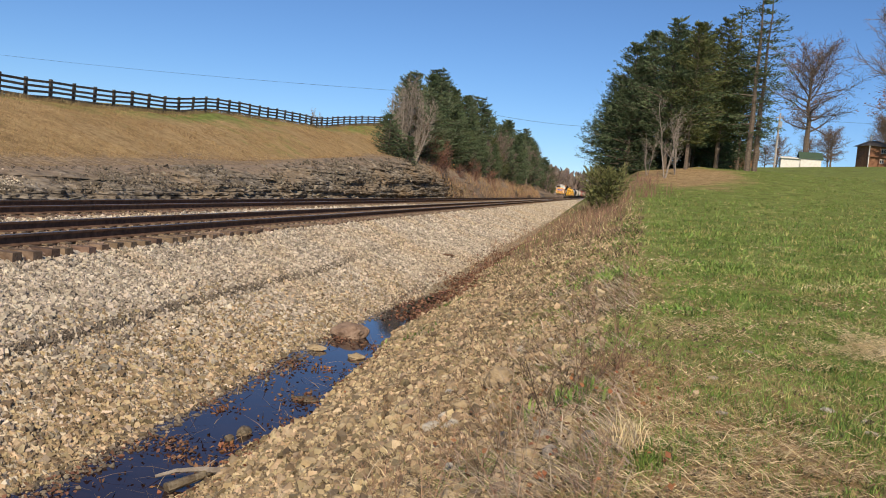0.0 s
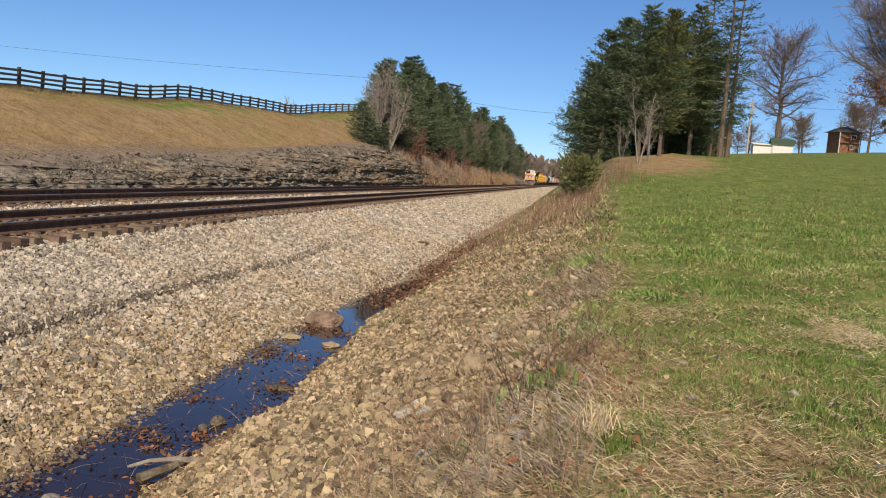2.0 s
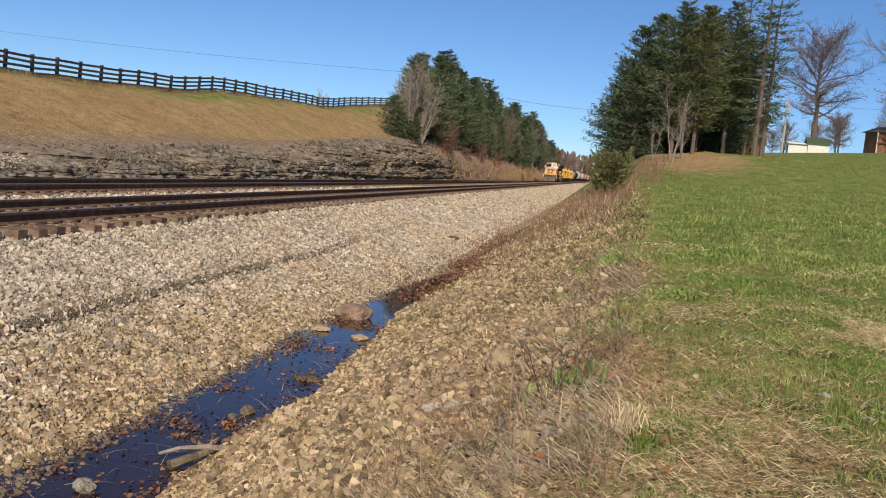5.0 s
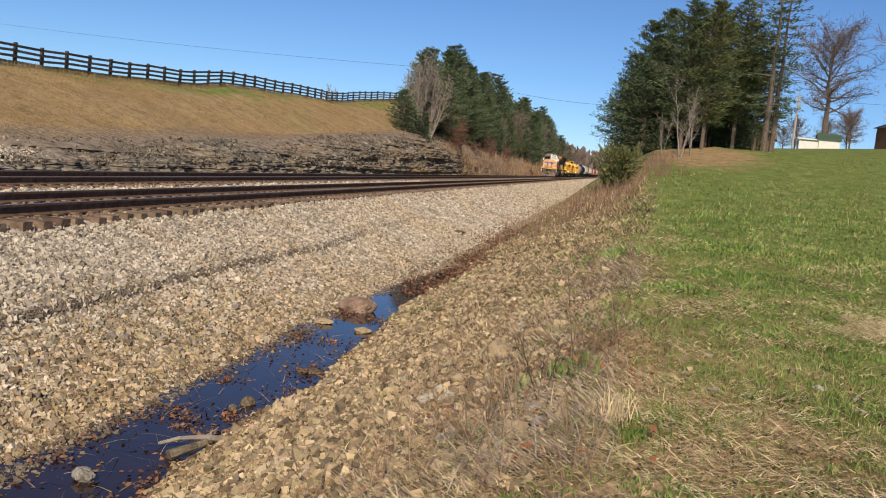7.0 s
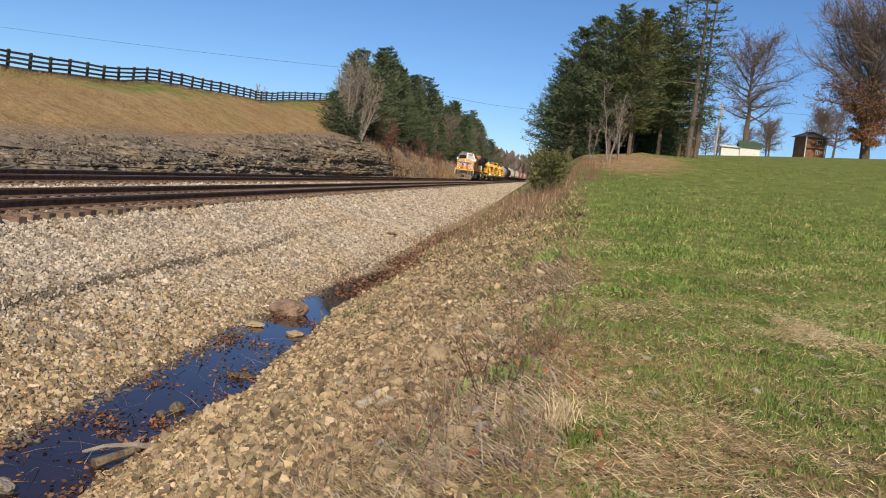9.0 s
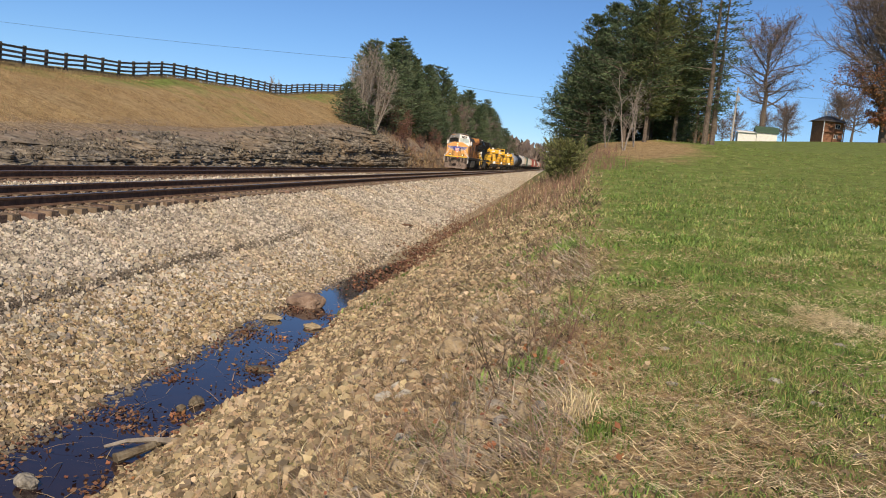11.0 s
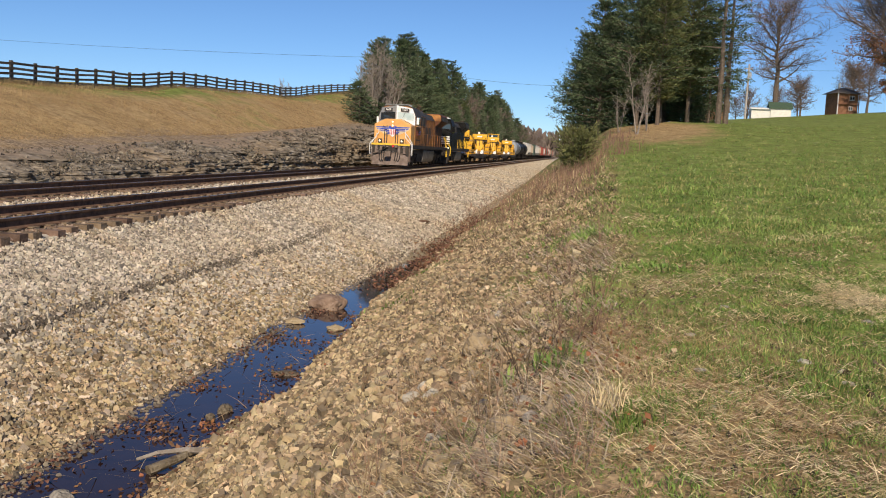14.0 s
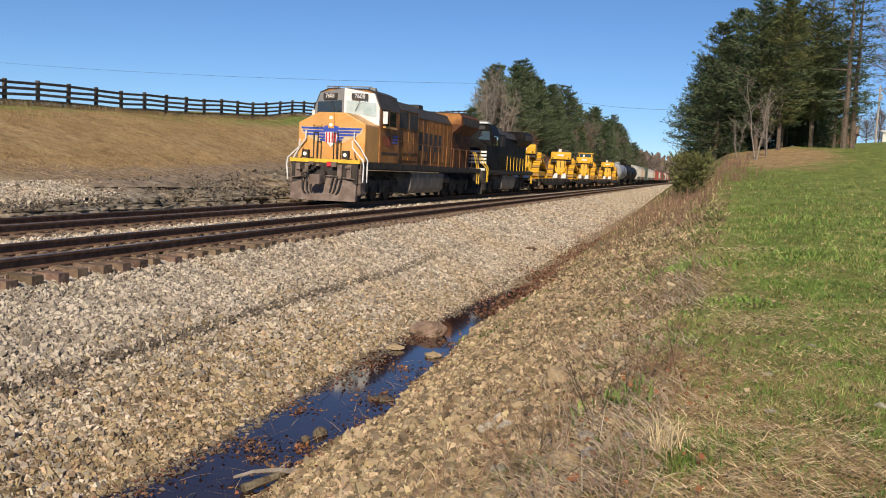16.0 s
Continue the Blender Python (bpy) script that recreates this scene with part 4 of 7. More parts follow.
# ---- fence along the hill ----
def build_fence():
    f = thing("board_fence", "dark weathered four-board fence along the grassy hill's crest", "fence", kind="structure")
    line = [(-33.0 - 0.65 * max(0.0, (y - 96) / 12), y) for y in (12 + 2.4 * k for k in range(41))] + [(-33.7 + 0.0037 * (y - 108) ** 2, y) for y in (110.3 + 2.3 * k for k in range(15))]
    post = bpy.data.meshes.new("post")
    g = Geo().box(-0.08, 0.08, -0.08, 0.08, -0.4, 1.30)
    post.from_pydata(g.v, [], g.f)
    post.materials.append(FENCEWOOD)
    pts = [Vector((x, y, ground_at(x, y))) for x, y in line]
    for p in pts:
        o = new("post", post)
        o.parent = f
        o.matrix_basis = pose(p.x, p.y, p.z, rng.uniform(-2.5, 2.5), rng.uniform(-2.5, 2.5), rng.uniform(-8, 8))
    unit = bpy.data.meshes.new("board")
    g = Geo().box(-0.02, 0.02, -0.5, 0.5, -0.07, 0.07)
    unit.from_pydata(g.v, [], g.f)
    unit.materials.append(FENCEWOOD)
    for a, b in zip(pts, pts[1:]):
        for h in (0.24, 0.54, 0.84, 1.14):
            p, q = a + Vector((0.1, 0, h + rng.uniform(-0.03, 0.03))), b + Vector((0.1, 0, h + rng.uniform(-0.03, 0.03)))
            o = new("board", unit)
            o.parent = f
            d = q - p
            o.matrix_basis = Matrix.Translation((p + q) / 2) @ d.to_track_quat("Y", "Z").to_matrix().to_4x4() @ Matrix.Diagonal((1, d.length + 0.06, 1, 1))


build_fence()


# ---- poles, wires, houses ----
WIRE = plain("cable", (0.03, 0.03, 0.035), 0.6)
POLEW = plain("pole_wood", (0.42, 0.37, 0.32), 0.9)


def utilities():
    p = thing("utility_pole", "pale wooden utility pole beside the white shed", "pole", at(25.9, 150))
    part("pole", Geo().tube((0, 0, -0.5), (0.05, 0, 8.4), 0.17, 0.12, 10), POLEW, p)
    part("crossarm", Geo().box(-0.6, 0.6, -0.06, 0.06, 7.6, 7.75), POLEW, p)
    part("transformer", Geo().tube((0.3, 0, 6.2), (0.3, 0, 7.1), 0.22, 0.22, 10), plain("transformer_grey", (0.4, 0.41, 0.42), 0.5), p, "grey metal can")

    def wire(a, b, sag, label, r=0.028):
        pts = [Vector(a).lerp(Vector(b), k / 24) - Vector((0, 0, sag * 4 * (k / 24) * (1 - k / 24))) for k in range(25)]
        tagged(part("power_line", Geo().path(pts, r, 4), WIRE), label, "cable")

    z = ground_at(25.9, 150) + 7.9
    copy_thing(p, at(-34, 162, 0.6, 20, 1.0))
    wire((-175, 182, 22.8), (-34, 162, 17.2), 1.1, "thin power line high over the grassy hill")
    wire((-34, 162, 16.7), (25.6, 150, z), 3.6, "thin power line sagging across the railway cutting")
    wire((26.0, 150, z - 0.3), (75, 148, z + 2.2), 0.7, "thin power line leading to the houses", 0.02)


utilities()
WHITEWALL = mat("white_siding", [(0.62, 0.60, 0.54), (0.76, 0.74, 0.68)], 3, 5, 0.7)
GREENROOF = mat("green_roof", [(0.05, 0.085, 0.05), (0.085, 0.13, 0.08)], 3, 5, 0.7)
BROWNWALL = mat("brown_boards", [(0.16, 0.075, 0.042), (0.25, 0.12, 0.065), (0.31, 0.16, 0.09)], 3, 6, 0.85)
SHINGLE = mat("roof_shingles", [(0.075, 0.065, 0.06), (0.13, 0.115, 0.105)], 4, 6, 0.9, bump=0.4)
PANE = plain("window_glass", (0.03, 0.035, 0.04), 0.06)
TRIM = plain("white_trim", (0.72, 0.71, 0.68), 0.6)
BRICKW = mat("brick_wall", [(0.24, 0.105, 0.06), (0.33, 0.16, 0.10)], 5, 6, 0.9)


def window(parent, x, z, y, w=0.8, h=0.8):
    f = part("window_frame", Geo().box(x - w / 2, x + w / 2, y - 0.05, y + 0.02, z - h / 2, z + h / 2), TRIM, parent, "white-framed window")
    for s in (-1, 1):
        part("pane", Geo().box(x + s * w / 4 - w * 0.19, x + s * w / 4 + w * 0.19, y - 0.07, y - 0.04, z - h * 0.4, z + h * 0.4), PANE, f)


def buildings():
    zb = 8.15
    s = thing("shed", "long low white shed with a green roof beyond the field", "shed", pose(29.7, 150, zb + 0.2, 0, 0, -6) @ Matrix.Diagonal((0.9, 0.9, 0.9, 1)))
    part("wall", Geo().box(-3.3, -0.2, -2, 2, -0.5, 1.75), WHITEWALL, s)
    part("roof", Geo().prism([(-2.25, 1.75), (2.25, 2.15), (2.25, 2.3), (-2.25, 1.88)], "x", -3.5, -0.15), TRIM, s, "pale flat lean-to roof")
    part("wall", Geo().prism([(-2.3, -0.5), (2.3, -0.5), (2.3, 1.95), (0, 2.9), (-2.3, 1.95)], "x", -0.2, 3.1), WHITEWALL, s)
    part("roof", Geo().prism([(-2.6, 1.9), (0, 2.95), (2.6, 1.9), (2.6, 2.02), (0, 3.12), (-2.6, 2.02)], "x", -0.5, 3.4), GREENROOF, s, "green pitched roof")
    part("fascia", Geo().box(-3.4, 3.3, -2.36, -2.31, 1.72, 1.9), TRIM, s)
    h = thing("cabin", "small two-storey brown wooden cabin with a low hipped roof", "house", pose(40.1, 150, 9.75, 0, 0, 14) @ Matrix.Diagonal((0.8, 0.8, 0.86, 1)))
    part("wall", Geo().box(-2.1, 2.1, -2.1, 2.1, -0.5, 3.5), BROWNWALL, h)
    part("roof", Geo().add([(-2.7, -2.7, 3.45), (2.7, -2.7, 3.45), (2.7, 2.7, 3.45), (-2.7, 2.7, 3.45), (-0.6, 0, 4.6), (0.6, 0, 4.6)], [(0, 1, 5, 4), (1, 2, 5), (2, 3, 4, 5), (3, 0, 4), (3, 2, 1, 0)]), SHINGLE, h)
    part("balcony", Geo().box(-2.2, 2.2, -2.5, -2.1, 1.55, 1.72), BROWNWALL, h)
    for x in (-2.1, 0.0, 2.1):
        part("post", Geo().box(x - 0.07, x + 0.07, -2.5, -2.36, -0.5, 3.45), TRIM if x < -1 else BROWNWALL, h)
    window(h, 0.85, 2.7, -2.12, 1.0, 0.8)
    window(h, 0.7, 0.9, -2.12, 0.8, 0.7)
    part("chimney", Geo().box(-0.9, -0.6, -0.2, 0.2, 4.2, 5.4), TRIM, h, "thin white flue")
    c = thing("carport_house", "low dark-fronted house with a porch under the oak", "house", pose(57.5, 150, 11.2, 0, 0, 8))
    part("wall", Geo().box(-4, 5, -2, 3, -0.6, 2.4), mat("dark_siding", [(0.05, 0.045, 0.045), (0.10, 0.09, 0.085)], 3, 5, 0.8), c)
    part("roof", Geo().prism([(-3.2, 2.3), (0.5, 3.6), (4, 2.3), (4, 2.45), (0.5, 3.8), (-3.2, 2.45)], "x", -4.6, 5.6), SHINGLE, c)
    part("door", Geo().box(-3.6, -2.7, -2.08, -2.0, -0.3, 1.8), TRIM, c, "white door")
    for x in (-1.2, 1.2, 3.6):
        part("post", Geo().box(x - 0.07, x + 0.07, -3.1, -2.95, -0.6, 2.4), TRIM, c)
    b = thing("brick_house", "low brick house with a chimney behind the grove", "house", pose(22.2, 162, 8.0, 0, 0, -10) @ Matrix.Diagonal((0.8, 0.8, 0.9, 1)))
    part("wall", Geo().box(-3.6, 3.6, -2.5, 2.5, -0.5, 2.3), BRICKW, b)
    part("roof", Geo().prism([(-2.9, 2.2), (0, 3.7), (2.9, 2.2), (2.9, 2.35), (0, 3.88), (-2.9, 2.35)], "x", -4, 4), mat("tan_shingles", [(0.17, 0.12, 0.085), (0.24, 0.18, 0.13)], 4, 5, 0.9), b)
    part("chimney", Geo().box(1.2, 2.1, -0.4, 0.4, 2.5, 4.8), BRICKW, b)
    window(b, -1.4, 1.2, -2.52, 1.0, 0.9)


buildings()


# ---- far ridge ----
def far_ridge():
    r = np.random.default_rng(3)
    n = 9000
    x = r.uniform(-900, 900, n)
    d = r.uniform(0, 1, n)
    y = 1350 + 250 * d
    top = 16 + 10 * fbm(x * 0.006, 0 * x, 5) + 26 * d
    c = np.stack([x, y, top * r.uniform(0.1, 1.0, n)], 1)
    v, f = sprays(c, np.tile([0, 0, 1.0], (n, 1)), 13, 0.8, 9)
    tagged(part("far_woods", (v.tolist(), f), TWIGS), "brown leafless woods on the far ridge", "woods", kind="stuff")


far_ridge()


# ---- ditch bank, stones, weeds and grass ----
def bank_cover():
    n = 46000
    y = 4.2 * (30 / 4.2) ** rng.uniform(0, 1, n)
    x = -4.2 + (4.1 + bank_crest(y)) * rng.beta(1.1, 1.35, n)
    size = np.clip(rng.lognormal(-4.3, 0.5, n), 0.007, 0.05)
    z = height(x, y) + size * rng.uniform(-0.1, 0.6, n)
    ob = stones("bank_stones", x, y, z, size, TANSTONE)
    tagged(ob, "loose tan field stones covering the ditch bank", "stones", kind="stuff")
    n = 260
    y = 4 * (10 / 4) ** rng.uniform(0, 1, n)
    x = bank_crest(y) + np.abs(rng.normal(0, 1.5, n))
    size = np.clip(rng.lognormal(-4.5, 0.45, n), 0.005, 0.026)
    tagged(stones("bank_stones", x, y, height(x, y) + size * 0.1, size, TANSTONE), "scattered tan pebbles in the worn grass", "stones", kind="stuff")


def bank_rocks():
    r = random.Random(77)
    for k in range(34):
        y = 4.4 + 7.5 * r.random() ** 1.4
        x = float(bank_crest(np.array([y]))[0]) - 0.2 - 1.5 * r.random()
        w = r.uniform(0.035, 0.075)
        rock("rock", x, y, ground_at(x, y) + w * 0.2, w, w * r.uniform(0.6, 0.9), w * r.uniform(0.5, 0.9), 400 + k, "loose grey-tan stone on the weedy bank", r.uniform(0, 180), PALEROCK if k % 3 == 0 else TANROCK)
    for k in range(16):
        y, x = 4.2 + 4.5 * r.random(), 0.1 + 2.6 * r.random()
        w = r.uniform(0.025, 0.06)
        rock("rock", x, y, ground_at(x, y), w, w * 0.8, w * 0.4, 500 + k, "flat grey stone trodden into the worn turf", r.uniform(0, 180), PALEROCK if k % 2 else None)


bank_cover()


def cut_rubble():
    """Loose broken shale lying on the laid-back top of the cut and along its foot."""
    n = 15000
    y = 12 * (108 / 12) ** rng.uniform(0, 1, n)
    t = np.where(rng.uniform(0, 1, n) < 0.8, 0.5 + 0.5 * rng.uniform(0, 1, n) ** 1.3, 0.02 + 0.1 * rng.uniform(0, 1, n))
    k = fbm(y * 0.5, t * 6, 54) > 0.40
    y, t = y[k], t[k]
    size = np.clip(rng.lognormal(-3.65, 0.55, len(y)), 0.012, 0.12) * np.clip(y / 40, 0.7, 1.6)
    x = -18.6 - cut_run(t) + rng.normal(0, 0.1, len(y))
    z = -0.85 + (rock_top(y) + 0.88) * t + 0.02
    tagged(stones("shale_rubble", x, y, z, size, RUBBLE, flat=0.45), "loose broken shale strewn over the rock cut", "rubble", kind="stuff")


RUBBLE = mat("broken_shale", [(0.06, 0.05, 0.038), (0.155, 0.128, 0.094), (0.30, 0.255, 0.195)], 2.5, 6, 0.92, per=0.5, island=True)
cut_rubble()


def cut_gravel():
    n = 9000
    y = np.minimum(rng.normal(24, 2.6, n), 30 - rng.uniform(0, 3, n))
    x = np.clip(rng.normal(-20.8, 0.6, n), -21.7, -19.4)
    size = np.clip(rng.lognormal(-3.75, 0.42, n), 0.012, 0.06)
    t = np.interp(-18.6 - x, [0, 0.35, 0.95, 1.85, 3.1], [0, 0.3, 0.62, 0.8, 1.0])
    z = -0.85 + (rock_top(y) + 0.85) * t + 0.05
    tagged(stones("gravel_pile", x, y, z, size, BALLAST), "pale heap of loose gravel beside the rock cut", "gravel", kind="stuff")


cut_gravel()


def rock(name, x, y, z, sx, sy, sz, seed, label, rz=0.0, material=None):
    b = bmesh.new()
    bmesh.ops.create_icosphere(b, subdivisions=3, radius=1)
    r = random.Random(seed)
    o = Vector((r.uniform(0, 50), r.uniform(0, 50), r.uniform(0, 50)))
    for v in b.verts:
        k = noise.noise(v.co * 1.1 + o) * 0.45 + noise.noise(v.co * 2.7 + o) * 0.18
        v.co *= 1 + k
        v.co.z = max(v.co.z, -0.6)
    me = bpy.data.meshes.new(name)
    b.to_mesh(me)
    b.free()
    me.materials.append(material or GREYSTONE)
    ob = new(name, me)
    ob.matrix_basis = pose(x, y, z, 0, 0, rz) @ Matrix.Diagonal((sx, sy, sz, 1))
    return tagged(ob, label, "rock")


BOULDER = mat("sandstone_boulder", [(0.13, 0.08, 0.055), (0.27, 0.185, 0.13), (0.38, 0.285, 0.21)], 5, 8, 0.9, bump=0.9, bump_scale=16)
TANROCK = mat("tan_rock", [(0.25, 0.18, 0.10), (0.38, 0.29, 0.17), (0.47, 0.38, 0.25)], 7, 7, 0.9, bump=0.6, bump_scale=22)
PALEROCK = mat("pale_rock", [(0.30, 0.26, 0.20), (0.44, 0.40, 0.33), (0.56, 0.52, 0.45)], 7, 7, 0.9, bump=0.6, bump_scale=22)
rock("boulder", -4.80, 17.1, -1.64, 0.38, 0.32, 0.20, 1, "weathered brown sandstone boulder at the water's edge", 20, BOULDER)
rock("rock", -4.95, 15.4, -1.66, 0.15, 0.10, 0.06, 2, "flat tan rock lying at the water's edge", 10, TANROCK)
rock("rock", -4.14, 15.1, -1.68, 0.15, 0.12, 0.06, 3, "flat tan rock rising out of the ditch water", 50, TANROCK)
rock("rock", -3.08, 10.1, -1.36, 0.17, 0.14, 0.12, 4, "angular tan rock on the stony bank", 30, TANROCK)
rock("rock", -4.12, 10.05, -1.68, 0.095, 0.07, 0.075, 5, "wet tan rock standing in the ditch water", 70, WETROCK)
rock("rock", -4.17, 9.75, -1.69, 0.055, 0.05, 0.055, 6, "small wet rock standing in the ditch water", 20, WETROCK)
rock("rock", -4.0, 11.95, -1.69, 0.19, 0.10, 0.045, 7, "low mossy flat rock in the ditch water", 5, WETROCK)
rock("rock", -4.42, 7.15, -1.66, 0.09, 0.08, 0.08, 8, "pale rounded stone in the ditch water", 0)
for i, (dx, dy, s, h) in enumerate(((0, 0, 0.12, 0.11), (0.14, 0.03, 0.07, 0.08), (0.25, 0.05, 0.065, 0.10), (0.35, 0.12, 0.07, 0.08), (0.42, 0.22, 0.06, 0.06), (-0.45, 0.35, 0.07, 0.06), (0.2, 0.5, 0.05, 0.05), (-0.2, 0.9, 0.06, 0.05))):
    x, y = -0.62 + dx, 5.25 + dy
    rock("rock", x, y, ground_at(x, y) + h * 0.2, s * 0.66, s * 0.55, h * 0.7, 20 + i, "grey and tan stone half sunk in the weedy bank", 40 * i, TANROCK if i % 2 == 0 else None)
bank_rocks()
rock("rock", -2.35, 7.9, ground_at(-2.35, 7.9) + 0.02, 0.11, 0.08, 0.09, 40, "angular tan rock on the stony bank", 120, TANROCK)
rock("rock", -1.05, 8.0, ground_at(-1.05, 8.0) + 0.04, 0.15, 0.11, 0.12, 41, "tan slab of rock among the weeds", 80, TANROCK)
rock("rock", -21.2, 61, ground_at(-21.2, 61) + 0.12, 0.5, 0.34, 0.3, 42, "dark red-brown boulder on the crest of the cut", 10, BOULDER)
rock("dark_lump", -5.6, 33.3, float(bed_height(np.array([-5.6]), np.array([33.3]))[0]) + 0.05, 0.2, 0.09, 0.06, 43, "small dark lump of debris on the pale ballast", 30, STEEL)


def driftwood():
    d = thing("driftwood", "grey forked driftwood branch lying over the water's edge", "branch", pose(-3.85, 8.2, -1.62) @ Matrix.Diagonal((0.78, 0.7, 0.7, 1)))
    g = Geo()
    pts = [(-0.55, 0.0, -0.05), (-0.3, 0.06, 0.05), (0.0, 0.12, 0.1), (0.3, 0.1, 0.13), (0.55, 0.02, 0.12)]
    for k in range(4):
        g.tube(pts[k], pts[k + 1], 0.022 + 0.009 * k, 0.03 + 0.009 * k if k < 3 else 0.012, 7)
    part("branch", g, PALEBARK, d)
    part("stump", Geo().tube((-0.25, -0.35, -0.06), (0.05, 0.05, 0.05), 0.075, 0.05, 8).tube((0.05, 0.05, 0.05), (0.14, 0.3, 0.06), 0.06, 0.02, 8), WETROCK, d, "dark rotten butt end")
    part("twig", Geo().tube((0.0, 0.12, 0.1), (0.1, 0.35, 0.2), 0.012, 0.004, 5), PALEBARK, d)


driftwood()


OLDLEAF = mat("rotting_leaves", [(0.09, 0.045, 0.026), (0.17, 0.085, 0.05), (0.25, 0.14, 0.085)], 3, 4, 0.85, per=0.5, island=True)


def litter():
    """Fallen leaves and sticks in the ditch and on the bank."""
    n = 420
    y = 5 * (30 / 5) ** rng.uniform(0, 1, n)
    edge = rng.uniform(0, 1, n) < 0.5
    x = np.where(edge, -3.85 + rng.normal(0, 0.25, n), rng.uniform(-5.0, -3.7, n))
    z = np.maximum(height(x, y) + 0.02, WATER + 0.006)
    v, f = sprays(np.stack([x, y, z], 1), np.stack([rng.normal(0, 1, n), rng.normal(0, 1, n), rng.normal(0, 0.15, n)], 1), 0.055, 0.7, 5, flat=0.1)
    tagged(part("fallen_leaves", (v.tolist(), f), DRYLEAF), "fallen russet leaves floating and lying by the ditch", "leaves", kind="stuff")
    n = 3600
    y = 20 * (42 / 20) ** rng.uniform(0, 1, n)
    x = -4.05 + 1.3 * (fbm(y * 0.22, y * 0, 17) - 0.5) + rng.normal(0, 0.28, n) * (0.6 + 1.6 * fbm(y * 0.5, y * 0, 18))
    z = np.maximum(np.maximum(height(x, y), np.where(x < -4.4, bed_height(x, y), -9)), WATER) + rng.uniform(0.0, 0.09, n)
    v, f = sprays(np.stack([x, y, z], 1), rng.normal(0, 1, (n, 3)) * np.array([1, 1, 0.4]), 0.10, 0.5, 6)
    tagged(part("fallen_leaves", (v.tolist(), f), OLDLEAF), "drift of russet leaves choking the ditch", "leaves", kind="stuff")
    n = 200
    y = rng.uniform(4.3, 7.5, n)
    x = rng.uniform(-1.3, 0.2, n)
    v, f = sprays(np.stack([x, y, height(x, y) + rng.uniform(0.01, 0.1, n)], 1), rng.normal(0, 1, (n, 3)) * np.array([1, 1, 0.5]), 0.042, 0.7, 8)
    tagged(part("fallen_leaves", (v.tolist(), f), DRYLEAF), "russet leaves caught among the bank's weeds", "leaves", kind="stuff")
    n = 1500
    y = 6.5 * (24 / 6.5) ** rng.uniform(0, 1, n)
    side = rng.uniform(0, 1, n) < 0.5
    x = np.where(side, -4.95, -3.85) + rng.normal(0, 0.16, n) + 0.3 * (fbm(y * 1.1, y * 0, 19) - 0.5)
    k = fbm(y * 1.6, side * 9.0, 20) > 0.45
    x, y = x[k], y[k]
    v, f = sprays(np.stack([x, y, np.maximum(height(x, y), WATER) + rng.uniform(0.005, 0.05, len(x))], 1), rng.normal(0, 1, (len(x), 3)) * np.array([1, 1, 0.3]), 0.06, 0.6, 7)
    tagged(part("fallen_leaves", (v.tolist(), f), OLDLEAF), "dark sodden leaves gathered along the water's edges", "leaves", kind="stuff")
    # sodden clumps of leaves and stalks standing out of the water
    for k, (cx, cy, n, sp) in enumerate(((-4.95, 14.0, 110, 0.2), (-4.1, 9.45, 45, 0.08), (-4.62, 9.35, 60, 0.1), (-4.4, 9.05, 50, 0.1), (-4.03, 11.9, 90, 0.17), (-4.35, 14.0, 40, 0.09), (-3.95, 8.75, 60, 0.1), (-4.9, 16.6, 120, 0.2), (-4.2, 16.3, 50, 0.14), (-4.75, 10.9, 30, 0.1), (-3.75, 10.9, 50, 0.12), (-3.75, 13.0, 60, 0.14))):
        c = np.stack([rng.normal(cx, sp, n), rng.normal(cy, sp * 1.2, n), WATER + rng.uniform(0.004, 0.05, n)], 1)
        v, f = sprays(c, rng.normal(0, 1, (n, 3)) * np.array([1, 1, 0.4]), 0.06, 0.55, 200 + k)
        tagged(part("leaf_clump", (v.tolist(), f), DRYLEAF if k % 4 == 1 else OLDLEAF), "sodden clump of dead leaves in the ditch water", "leaves", kind="stuff")
    n = 150
    y = 6 * (20 / 6) ** rng.uniform(0, 1, n)
    x = rng.uniform(-5.0, -3.6, n)
    a = rng.uniform(0, math.tau, n)
    blades("sticks", x, y, np.maximum(height(x, y), WATER) + 0.01, rng.uniform(0.15, 0.5, n), 0.012, np.full(n, 0.985), WEED, "thin dead stalks lying in the ditch water", "twigs")


litter()


SOIL = mat("dark_soil", [(0.05, 0.034, 0.022), (0.10, 0.07, 0.046), (0.17, 0.125, 0.085)], 8, 6, 0.95, per=0.4, island=True)
STALK = mat("russet_dead_stalk", [(0.17, 0.095, 0.06), (0.27, 0.165, 0.11), (0.37, 0.25, 0.18)], 1.2, 4, 0.9, per=0.4, island=True)
PALESTALK = mat("bleached_dead_stalk", [(0.26, 0.20, 0.14), (0.40, 0.32, 0.235), (0.55, 0.46, 0.35)], 1.2, 4, 0.9, per=0.4, island=True)
FENCEWEED = mat("olive_brown_weed", [(0.11, 0.085, 0.045), (0.20, 0.15, 0.08), (0.31, 0.235, 0.125)], 0.6, 4, 0.9, per=0.45, island=True)
DARKWEED = mat("dark_dead_weed", [(0.06, 0.04, 0.026), (0.11, 0.075, 0.05), (0.18, 0.125, 0.085)], 1.2, 4, 0.9, per=0.4, island=True)
HILLGRASS = mat("tawny_hill_grass", [(0.19, 0.12, 0.055), (0.32, 0.215, 0.10), (0.44, 0.32, 0.165)], 0.35, 6, 0.85, per=0.5, island=True)
DARKGRASS = mat("dark_grass", [(0.05, 0.085, 0.014), (0.085, 0.135, 0.022), (0.13, 0.18, 0.035)], 0.8, 5, 0.7, per=0.35, island=True)
